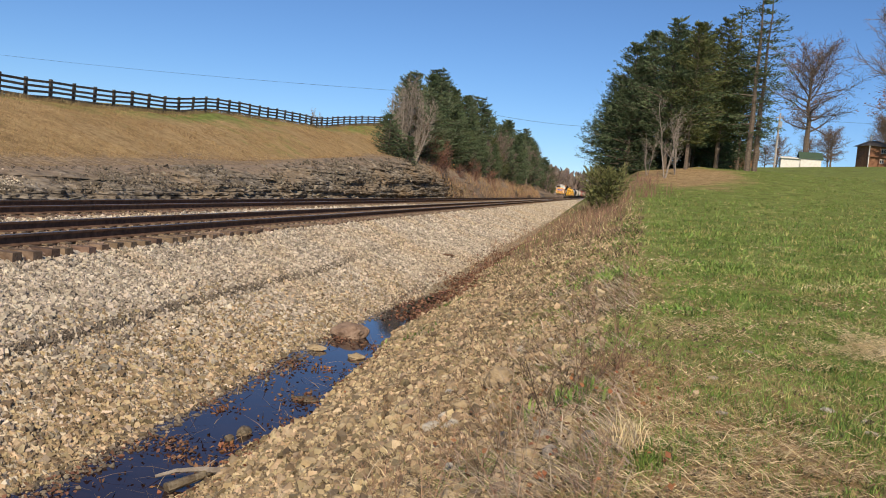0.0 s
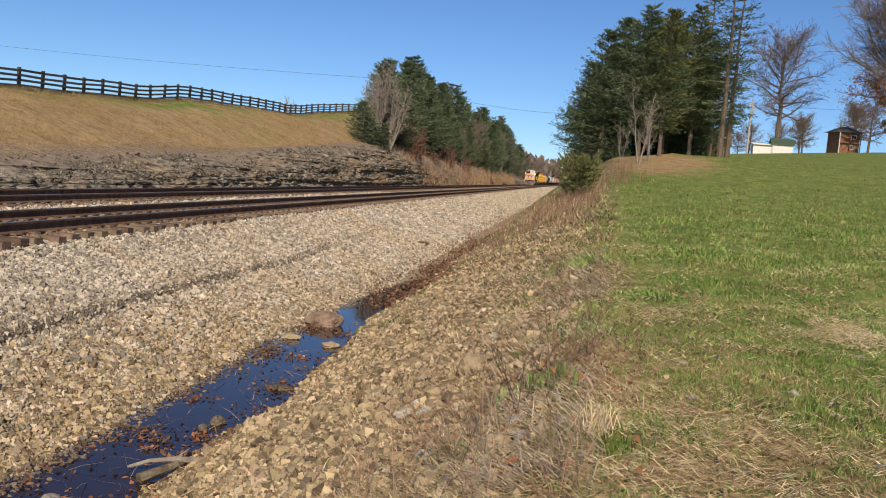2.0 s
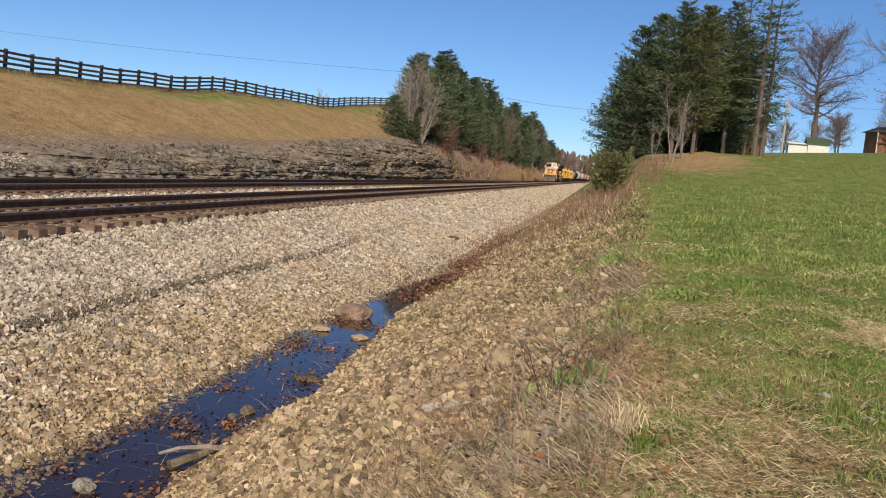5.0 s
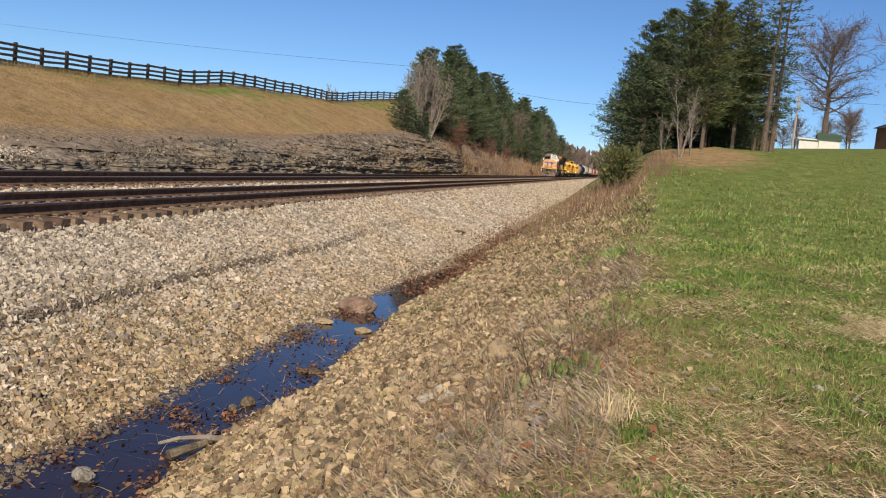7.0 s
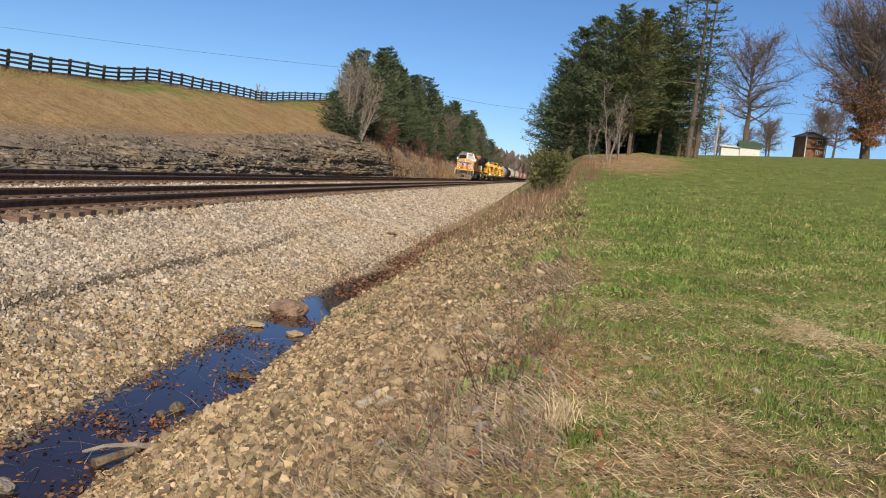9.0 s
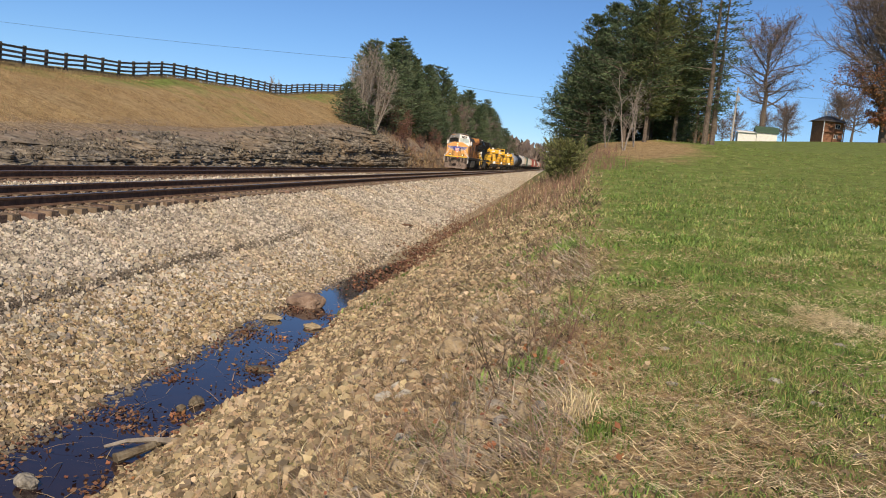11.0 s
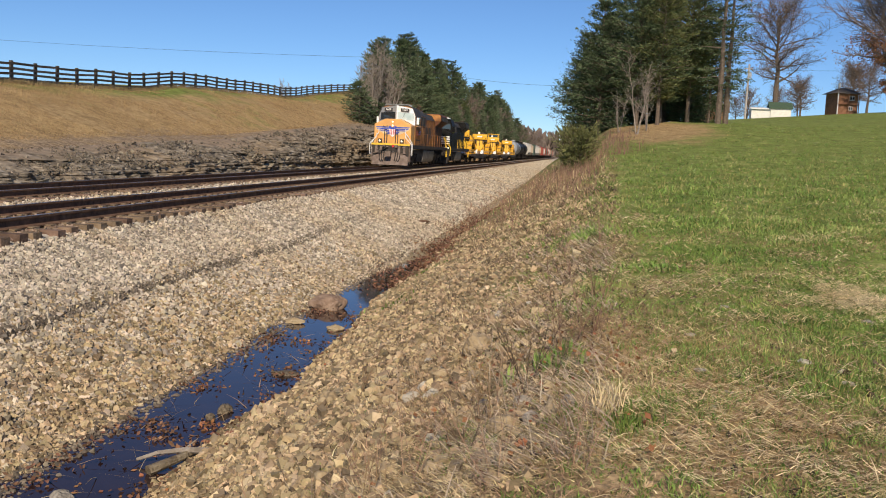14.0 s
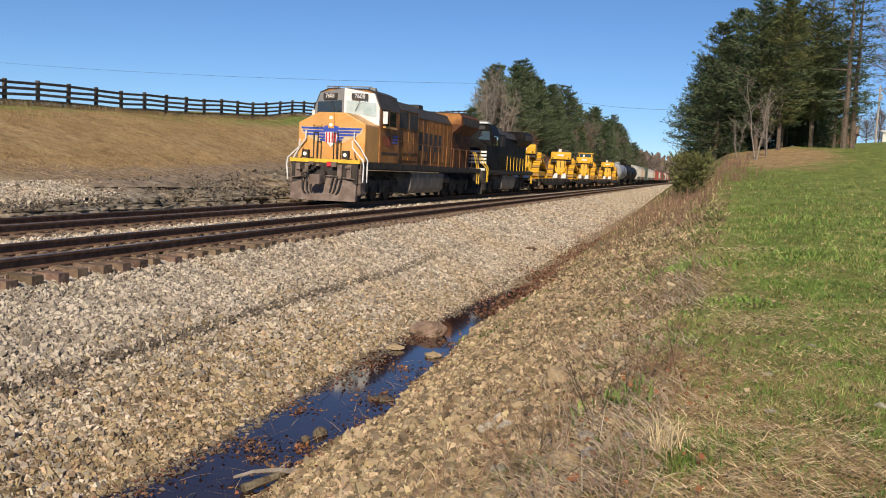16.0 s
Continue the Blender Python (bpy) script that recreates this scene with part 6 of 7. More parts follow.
def writing(text, size, parent, m, material, name="number"):
    cu = bpy.data.curves.new(name, "FONT")
    cu.body, cu.size, cu.align_x, cu.align_y, cu.extrude = text, size, "CENTER", "CENTER", 0.004
    tmp = new("lettering", cu)
    me = bpy.data.meshes.new_from_object(tmp.evaluated_get(bpy.context.evaluated_depsgraph_get()))
    bpy.data.objects.remove(tmp)
    me.materials.clear()
    me.materials.append(material)
    o = new(name, me)
    o.parent, o.matrix_basis = parent, m
    return o


FRONT = lambda x, y, z: pose(x, y, z, 90, 0, 0)          # faces -y
SIDE = lambda x, y, z: pose(x, y, z, 90, 0, 90)          # faces +x


def wheelset(parent, y, spin):
    g = Geo()
    for s in (-1, 1):
        g.tube((s * 0.68, 0, 0), (s * 0.80, 0, 0), 0.53, 0.51, 20).tube((s * 0.66, 0, 0), (s * 0.69, 0, 0), 0.56, 0.56, 20)
        for k in range(4):
            a = k * math.pi / 2
            g.tube((s * 0.805, math.cos(a) * 0.3, math.sin(a) * 0.3), (s * 0.815, math.cos(a) * 0.3, math.sin(a) * 0.3), 0.06, 0.06, 6)
    g.tube((-0.7, 0, 0), (0.7, 0, 0), 0.09, 0.09, 8)
    o = part("wheelset", g, UNDER, parent, m=pose(0, y, 0.53))
    if spin:
        SPINNERS.append((o, y))
    return o


def truck(parent, yc, axles, spin=False):
    half = (axles - 1) * 0.93
    g = Geo()
    for s in (-1, 1):
        g.box(s * 0.98 - 0.09, s * 0.98 + 0.09, yc - half - 0.75, yc + half + 0.75, 0.62, 0.92)
        g.box(s * 0.98 - 0.07, s * 0.98 + 0.07, yc - half * 0.5, yc + half * 0.5, 0.42, 0.64)
        for k in range(axles):
            y = yc - half + k * 1.86
            g.box(s * 1.06 - 0.09, s * 1.06 + 0.09, y - 0.2, y + 0.2, 0.38, 0.72)
            g.tube((s * 1.03, y - 0.45, 0.65), (s * 1.03, y - 0.45, 1.0), 0.08, 0.08, 8).tube((s * 1.03, y + 0.45, 0.65), (s * 1.03, y + 0.45, 1.0), 0.08, 0.08, 8)
        g.tube((s * 1.12, yc - half, 0.95), (s * 1.12, yc - half + 0.5, 0.95), 0.07, 0.07, 8)
    g.box(-0.9, 0.9, yc - 0.4, yc + 0.4, 0.7, 1.0)
    part("truck_frame", g, UNDER, parent)
    for k in range(axles):
        wheelset(parent, yc - half + k * 1.86, spin)


def handrail(parent, pts, material, r=0.03):
    part("handrail", Geo().path(pts, r, 6), material, parent)


def locomotive(name, label, body, hood, lead):
    t = thing(name, label, "locomotive")
    deck = 1.62
    # frame, pilot and plow
    part("underframe", Geo().box(-1.5, 1.5, 0.55, 21.9, deck - 0.28, deck), UNDER, t, bevel=0.02)
    part("side_sill", Geo().box(1.5, 1.54, 0.6, 21.8, deck - 0.22, deck + 0.02), UNDER, t)
    part("side_sill", Geo().box(-1.54, -1.5, 0.6, 21.8, deck - 0.22, deck + 0.02), UNDER, t)
    steel = PLOW if lead else UNDER
    part("pilot", Geo().box(-1.42, 1.42, 0.42, 0.62, 0.75, deck - 0.02), UNDER, t, bevel=0.02)
    for x in (-1.1, -0.7, 0.7, 1.1):
        part("pilot_bracket", Geo().box(x - 0.1, x + 0.1, 0.28, 0.44, 0.95, deck - 0.12), steel, t, bevel=0.02)
    part("plow", Geo().add([(-1.42, 0.25, 0.10), (0, -0.12, 0.10), (1.42, 0.25, 0.10), (-1.36, 0.5, 0.98), (0, 0.3, 0.98), (1.36, 0.5, 0.98), (-1.42, 0.45, 0.10), (0, 0.15, 0.10), (1.42, 0.45, 0.10), (-1.36, 0.62, 0.98), (0, 0.5, 0.98), (1.36, 0.62, 0.98)],
                           [(0, 1, 4, 3), (1, 2, 5, 4), (6, 9, 10, 7), (7, 10, 11, 8), (0, 3, 9, 6), (2, 8, 11, 5), (3, 4, 10, 9), (4, 5, 11, 10), (0, 6, 7, 1), (1, 7, 8, 2)]), steel, t, "dusty steel snowplow")
    cp = part("coupler", Geo().box(-0.14, 0.14, -0.35, 0.5, 0.78, 1.05).box(-0.22, 0.2, -0.52, -0.28, 0.72, 1.1).box(-0.3, -0.16, -0.5, -0.3, 0.8, 1.0), steel, t, "dirty cast coupler", bevel=0.02)
    for x in (-0.62, -0.45, 0.45, 0.62, 0.8, -0.8):
        part("air_hose", Geo().path([(x, 0.35, 1.1), (x * 1.02, 0.12, 0.85), (x * 0.95, 0.05, 0.5), (x * 0.8, 0.12, 0.34)], 0.03, 6), UNDER, t)
    part("cut_lever", Geo().path([(-1.35, 0.34, 0.95), (-0.5, 0.3, 1.05), (0.5, 0.3, 1.05), (1.35, 0.34, 0.95)], 0.022, 6), steel, t)
    for s in (-1, 1):
        st = part("step_well", Geo().box(s * 1.42 - 0.1, s * 1.42 + 0.1, 0.55, 1.1, 0.35, deck), UNDER if not lead else PLOW, t)
        for k in range(3):
            part("step", Geo().box(s * 1.45 - 0.14, s * 1.45 + 0.14, 0.5, 1.12, 0.42 + 0.36 * k, 0.45 + 0.36 * k), steel, st)
    edge = SAFETY if lead else WHITEP
    part("platform_edge", Geo().box(-1.5, 1.5, 0.40, 0.56, deck - 0.06, deck + 0.08), edge, t)
    # nose and cab
    nose = [(-1.46, deck), (1.46, deck), (1.46, 3.12), (0.6, 3.55), (-0.6, 3.55), (-1.46, 3.12)]
    n = part("nose", Geo().prism(nose, "y", 1.05, 2.75), body, t, bevel=0.05)
    part("nose_door", Geo().box(-0.95, -0.45, 1.046, 1.08, deck + 0.1, 3.0), body, n, bevel=0.01)
    hl = part("headlamp_housing", Geo().box(-0.13, 0.13, 0.97, 1.06, 2.92, 3.5), body, n)
    for z in (3.05, 3.33):
        part("headlamp", Geo().tube((0, 0.94, z), (0, 0.98, z), 0.065, 0.065, 14), GLOW if lead else GLASSY, hl, "lit headlamp" if lead else "")
    cab = [(-1.5, deck), (1.5, deck), (1.5, 3.85), (1.24, 4.46), (0.85, 4.62), (-0.85, 4.62), (-1.24, 4.46), (-1.5, 3.85)]
    c = part("cab", Geo().prism(cab, "y", 2.75, 5.4), hood, t, bevel=0.05)
    cr = SOOT if lead else BLACKP
    part("cab_roof", Geo().prism([(-1.52, 3.84), (-1.26, 4.48), (-0.85, 4.645), (0.85, 4.645), (1.26, 4.48), (1.52, 3.84), (1.49, 3.84), (1.22, 4.45), (0.85, 4.60), (-0.85, 4.60), (-1.22, 4.45), (-1.49, 3.84)], "y", 2.73, 5.5), cr, t)
    # the v-shaped windscreen front; lead's right half painted lit white, left shaded grey
    up = [(0.0, 3.5), (1.46, 3.14), (1.46, 3.85), (1.22, 4.44), (0.0, 4.62)]
    for s in (-1, 1):
        fr = Geo()
        a = [(s * x, 2.32 if x == 0 else (2.62 if x < 1.2 else 2.68), z) for x, z in up]
        b = [(s * x, 2.8, z) for x, z in up]
        fr.add(a + b, [(0, 1, 2, 3, 4), (5, 9, 8, 7, 6), (0, 5, 6, 1), (1, 6, 7, 2), (2, 7, 8, 3), (3, 8, 9, 4), (4, 9, 5, 0)])
        wf = part("windscreen_front", fr, (WHITEP if s > 0 else GREYTOP) if lead else BLACKP, t, ("cab front half painted white for light" if s > 0 else "cab front half painted grey for shade") if lead else "", bevel=0.02)
        q = [(0.10, 2.32, 3.60), (1.34, 2.615, 3.50), (1.30, 2.605, 4.06), (0.10, 2.31, 4.12)]
        part("windscreen", Geo().add([(s * x, y + 0.02, z) for x, y, z in q] + [(s * x, y + 0.10, z) for x, y, z in q], [(0, 1, 2, 3), (7, 6, 5, 4), (0, 4, 5, 1), (1, 5, 6, 2), (2, 6, 7, 3), (3, 7, 4, 0)]), PALEGLASS if lead and s > 0 else GLASSY, wf, "pale windscreen with the sky's brightness painted in" if lead and s > 0 else "")
        bd = part("number_board", Geo().box(-0.34, 0.34, -0.03, 0.03, -0.12, 0.12), SOOT, wf, "black number board", m=pose(s * 0.66, 2.42, 4.29, 0, 0, s * 13))
        if lead:
            writing("7608", 0.23, bd, pose(0, -0.036, 0, 90, 0, 0), WHITEP)
        part("wiper", Geo().path([(s * 0.7, 2.36, 4.12), (s * 0.5, 2.36, 3.7)], 0.012, 4), SOOT, wf)
    for y0, y1 in ((3.1, 3.75), (3.95, 4.75)):
        for s in (-1, 1):
            part("side_window", Geo().box(s * 1.49, s * 1.52, y0, y1, 3.2, 3.8), GLASSY, c)
    part("mirror", Geo().box(1.52, 1.72, 3.0, 3.05, 3.25, 3.75), WHITEP if lead else BLACKP, c)
    part("mirror", Geo().box(-1.72, -1.52, 3.0, 3.05, 3.25, 3.75), WHITEP if lead else BLACKP, c)
    part("roof_rail", Geo().path([(-1.0, 2.9, 4.62), (-1.0, 2.9, 4.72), (1.0, 2.9, 4.72), (1.0, 2.9, 4.62)], 0.025, 5), GREYTOP, c)
    part("window_armrest", Geo().box(1.5, 1.6, 3.1, 4.75, 3.08, 3.16), body, c)
    part("horn", Geo().tube((0.3, 5.0, 4.75), (0.3, 4.6, 4.75), 0.04, 0.09, 8).tube((0.45, 5.0, 4.75), (0.45, 4.65, 4.75), 0.03, 0.07, 8).box(0.25, 0.5, 4.95, 5.05, 4.6, 4.78), SOOT, c)
    for x in (-0.8, -0.2, 0.9):
        part("antenna", Geo().box(x - 0.12, x + 0.12, 3.3, 3.5, 4.55, 4.72), GREYTOP, c)
    # long hood
    hd = part("equipment_hood", Geo().prism([(-1.3, deck), (1.3, deck), (1.3, 4.05), (0.95, 4.4), (-0.95, 4.4), (-1.3, 4.05)], "y", 5.4, 9.0), hood, t, bevel=0.03)
    en = part("engine_hood", Geo().prism([(-0.95, deck), (0.95, deck), (0.95, 3.95), (0.7, 4.3), (-0.7, 4.3), (-0.95, 3.95)], "y", 9.0, 16.6), hood, t, bevel=0.03)
    part("hood_roof", Geo().prism([(-0.72, 4.28), (0.72, 4.28), (0.66, 4.42), (-0.66, 4.42)], "y", 5.6, 16.6), SOOT, t)
    part("hood_top", Geo().prism([(-1.32, 4.04), (-0.96, 4.42), (0.96, 4.42), (1.32, 4.04), (1.28, 4.04), (0.94, 4.38), (-0.94, 4.38), (-1.28, 4.04)], "y", 5.42, 9.02), SOOT, hd, "soot-dark roof")
    part("hood_top", Geo().prism([(-0.97, 3.94), (-0.71, 4.32), (0.71, 4.32), (0.97, 3.94), (0.93, 3.94), (0.69, 4.27), (-0.69, 4.27), (-0.93, 3.94)], "y", 9.0, 16.62), SOOT, en, "soot-dark roof")
    part("exhaust_stack", Geo().box(-0.45, 0.45, 11.6, 12.4, 4.3, 4.66), SOOT, en)
    part("fan_housing", Geo().tube((0, 7.2, 4.38), (0, 7.2, 4.58), 0.6, 0.58, 16), SOOT, hd)
    part("fan_housing", Geo().tube((0, 14.4, 4.3), (0, 14.4, 4.5), 0.55, 0.53, 16), SOOT, en)
    ra = part("radiator_hood", Geo().prism([(-1.0, deck), (1.0, deck), (1.0, 3.5), (1.52, 3.95), (1.52, 4.45), (1.35, 4.6), (-1.35, 4.6), (-1.52, 4.45), (-1.52, 3.95), (-1.0, 3.5)], "y", 16.6, 21.0), SHADEDHOOD if lead else hood, t, bevel=0.03)
    part("radiator_top", Geo().box(-1.36, 1.36, 16.62, 21.0, 4.59, 4.63), SOOT, ra, "soot-dark roof")
    part("radiator_front", Geo().prism([(-1.48, 3.98), (1.48, 3.98), (1.48, 4.44), (1.32, 4.57), (-1.32, 4.57), (-1.48, 4.44)], "y", 16.56, 16.6), BROWNED if lead else BLACKP, ra)
    for s in (-1, 1):
        for k in range(4):
            y = 17.0 + k * 0.98
            part("radiator_grille", Geo().box(s * 1.5, s * 1.54, y, y + 0.85, 4.0, 4.4), SOOT, ra)
        for k in range(9):
            y = 9.25 + k * 0.8
            part("hood_door", Geo().box(s * 0.94, s * 0.975, y, y + 0.72, deck + 0.25, 3.75), hood, en, bevel=0.008)
        for k in range(4):
            y = 5.6 + k * 0.84
            part("hood_door", Geo().box(s * 1.29, s * 1.33, y, y + 0.74, deck + 0.2, 3.1), hood, hd, bevel=0.008)
        for k in range(2):
            part("intake_grille", Geo().box(s * 1.29, s * 1.335, 5.8 + k * 1.6, 7.1 + k * 1.6, 3.25, 3.95), SOOT, hd)
    # tanks, trucks, gear below the deck
    part("fuel_tank", Geo().prism([(-1.42, 0.52), (-1.25, 0.32), (1.25, 0.32), (1.42, 0.52), (1.46, 1.28), (-1.46, 1.28)], "y", 7.6, 13.4), TANK, t, bevel=0.04)
    part("air_reservoir", Geo().tube((1.2, 13.6, 1.0), (1.2, 15.0, 1.0), 0.2, 0.2, 10), UNDER, t)
    truck(t, 4.1, 3, True)
    truck(t, 17.9, 3, True)
    # handrails and steps
    rail = WHITEP if lead else SAFETY
    for s in (-1, 1):
        handrail(t, [(s * 1.62, 0.5, 0.85), (s * 1.66, 0.45, 1.45), (s * 1.62, 0.45, 1.7), (s * 1.15, 0.5, 2.15), (s * 1.12, 0.5, 2.45)], rail)
        handrail(t, [(s * 1.6, 1.0, 0.85), (s * 1.62, 1.0, 1.7), (s * 1.3, 0.95, 2.2), (s * 1.05, 0.9, 2.5), (s * 1.05, 0.9, 2.8)], rail)
        for x in (0.34, 0.52):
            part("stanchion", Geo().tube((s * x, 0.5, deck), (s * x, 0.5, 2.75), 0.03, 0.03, 6), UNDER, t)
        part("stanchion", Geo().tube((s * 0.34, 0.5, 2.72), (s * 0.52, 0.5, 2.72), 0.03, 0.03, 6), UNDER, t)
        dl = part("ditch_light_box", Geo().box(s * 0.86 - 0.14, s * 0.86 + 0.14, 0.42, 0.6, deck + 0.1, deck + 0.42), UNDER, t)
        part("ditch_light", Geo().tube((s * 0.86, 0.39, deck + 0.26), (s * 0.86, 0.43, deck + 0.26), 0.07, 0.07, 14), GLOW if lead else GLASSY, dl, "lit ditch light" if lead else "")
        y = 9.2
        while y < 21.6:
            part("stanchion", Geo().tube((s * 1.46, y, deck), (s * 1.46, y, deck + 1.0), 0.02, 0.02, 5), hood if lead else SAFETY, t)
            y += 1.5
        handrail(t, [(s * 1.46, 5.6, deck + 1.0), (s * 1.46, 21.5, deck + 1.0)], hood if lead else UNDER, 0.018)
        for yy in (21.0, 21.55):
            handrail(t, [(s * 1.5, yy, 0.7), (s * 1.5, yy, 1.5), (s * 1.35, yy + 0.05, 2.2), (s * 1.2, yy + 0.1, 2.6)], SAFETY, 0.03)
    part("rear_coupler", Geo().box(-0.14, 0.14, 21.8, 22.5, 0.78, 1.05), UNDER, t)
    if lead:
        wing = Geo()
        for s in (-1, 1):
            for k, (x1, z0) in enumerate(((1.28, 2.86), (1.2, 2.74), (1.05, 2.62), (0.5, 2.50), (0.44, 2.40))):
                wing.add([(s * 0.2, 1.02, z0), (s * x1, 1.02, z0 + 0.02), (s * (x1 + 0.06), 1.02, z0 + 0.09), (s * 0.2, 1.02, z0 + 0.09), (s * 0.2, 1.045, z0), (s * x1, 1.045, z0 + 0.02), (s * (x1 + 0.06), 1.045, z0 + 0.09), (s * 0.2, 1.045, z0 + 0.09)], [(0, 1, 2, 3), (7, 6, 5, 4), (0, 4, 5, 1), (1, 5, 6, 2), (2, 6, 7, 3), (3, 7, 4, 0)])
        part("wing_emblem", wing, BLUEP, n, "blue painted wings")
        part("wing_border", Geo().prism([(-1.38, 2.97), (1.38, 2.97), (1.3, 2.72), (0.55, 2.36), (-0.55, 2.36), (-1.3, 2.72)], "y", 1.04, 1.048), plain("pale_decal", (0.66, 0.50, 0.30), 0.5), n, "pale wing outline")
        sh = part("shield_emblem", Geo().prism([(-0.26, 2.82), (0.26, 2.82), (0.24, 2.4), (0, 2.18), (-0.24, 2.4)], "y", 1.005, 1.045), WHITEP, n, "red, white and blue shield")
        part("shield_top", Geo().prism([(-0.28, 2.78), (0.28, 2.78), (0.3, 3.0), (0, 3.06), (-0.3, 3.0)], "y", 0.995, 1.045), BLUEP, sh)
        for k in range(4):
            x = -0.19 + k * 0.127
            part("shield_stripe", Geo().box(x - 0.03, x + 0.03, 0.995, 1.01, 2.36, 2.76), REDP, sh)
        writing("7608", 0.62, c, SIDE(1.512, 3.6, 2.55), BOXRED)
        for k in range(5):
            part("lettering_bar", Geo().box(0.98, 0.985, 10.2 + 0.9 * k, 10.75 + 0.9 * k, 2.35, 3.25), SOOT, en, "dark worn lettering bar")
        part("cab_stripe", Geo().box(1.505, 1.515, 3.0, 5.2, 2.02, 2.1), SOOT, c)
        for k in range(3):
            part("small_stripe", Geo().box(1.505, 1.515, 4.45, 5.15, 2.5 + 0.13 * k, 2.56 + 0.13 * k), BLUEP, c)
        r = random.Random(4)
        for k in range(16):
            x, z = r.uniform(-1.25, 1.25), r.uniform(0.95, 1.45)
            part("pilot_fitting", Geo().box(x - r.uniform(0.04, 0.12), x + r.uniform(0.04, 0.12), 0.2, 0.44, z, z + r.uniform(0.06, 0.2)), PLOW if k % 2 else UNDER, t, bevel=0.01)
        part("grab_iron", Geo().path([(-0.75, 1.0, 3.05), (-0.75, 0.95, 2.98), (-0.4, 0.95, 2.98), (-0.4, 1.0, 3.05)], 0.015, 5), SOOT, n)
        part("red_flag", Geo().box(0.12, 0.3, 0.36, 0.40, deck - 0.2, deck - 0.02), REDP, t, "small red marker")
    else:
        for k in range(4):
            part("nose_stripe", Geo().box(-1.0 + 0.06 * k, 1.47, 1.0, 1.04, 2.0 + 0.22 * k, 2.13 + 0.22 * k), WHITEP, n, "white nose stripe")
        part("cab_top_panel", Geo().box(-0.9, 1.2, 2.5, 3.4, 4.56, 4.66), WHITEP, c, "white roof panel")
    return t


lead = mover(locomotive("locomotive", "lead diesel locomotive in dirty yellow-orange with blue winged shield", ORANGE, BROWNED, True), 0.0)
second = mover(locomotive("locomotive", "black trailing diesel locomotive with white nose stripes", BLACKP, BLACKP, False), 22.75)
second.scale = (1.0, 0.84, 1.02)
lead.scale = (1.0, 1.0, 1.03)


def flatcar():
    L = 22.6
    t = thing("flatcar", "low black flatcar carrying yellow machines", "rail wagon", group="flatcars")
    part("deck", Geo().box(-1.5, 1.5, 0.3, L - 0.3, 0.95, 1.12), TIE, t)
    for s in (-1, 1):
        part("side_sill", Geo().prism([(0.3, 1.1), (L - 0.3, 1.1), (L - 0.3, 0.85), (L - 4, 0.8), (L - 5.5, 0.55), (5.5, 0.55), (4, 0.8), (0.3, 0.85)], "x", s * 1.5, s * 1.42), UNDER, t)
        for k in range(10):
            part("stake_pocket", Geo().box(s * 1.5, s * 1.58, 1.4 + 2 * k, 1.56 + 2 * k, 0.85, 1.12), UNDER, t)
    truck(t, 2.4, 2)
    truck(t, L - 2.4, 2)
    part("coupler", Geo().box(-0.12, 0.12, -0.3, 0.5, 0.75, 1.0), UNDER, t)
    return t


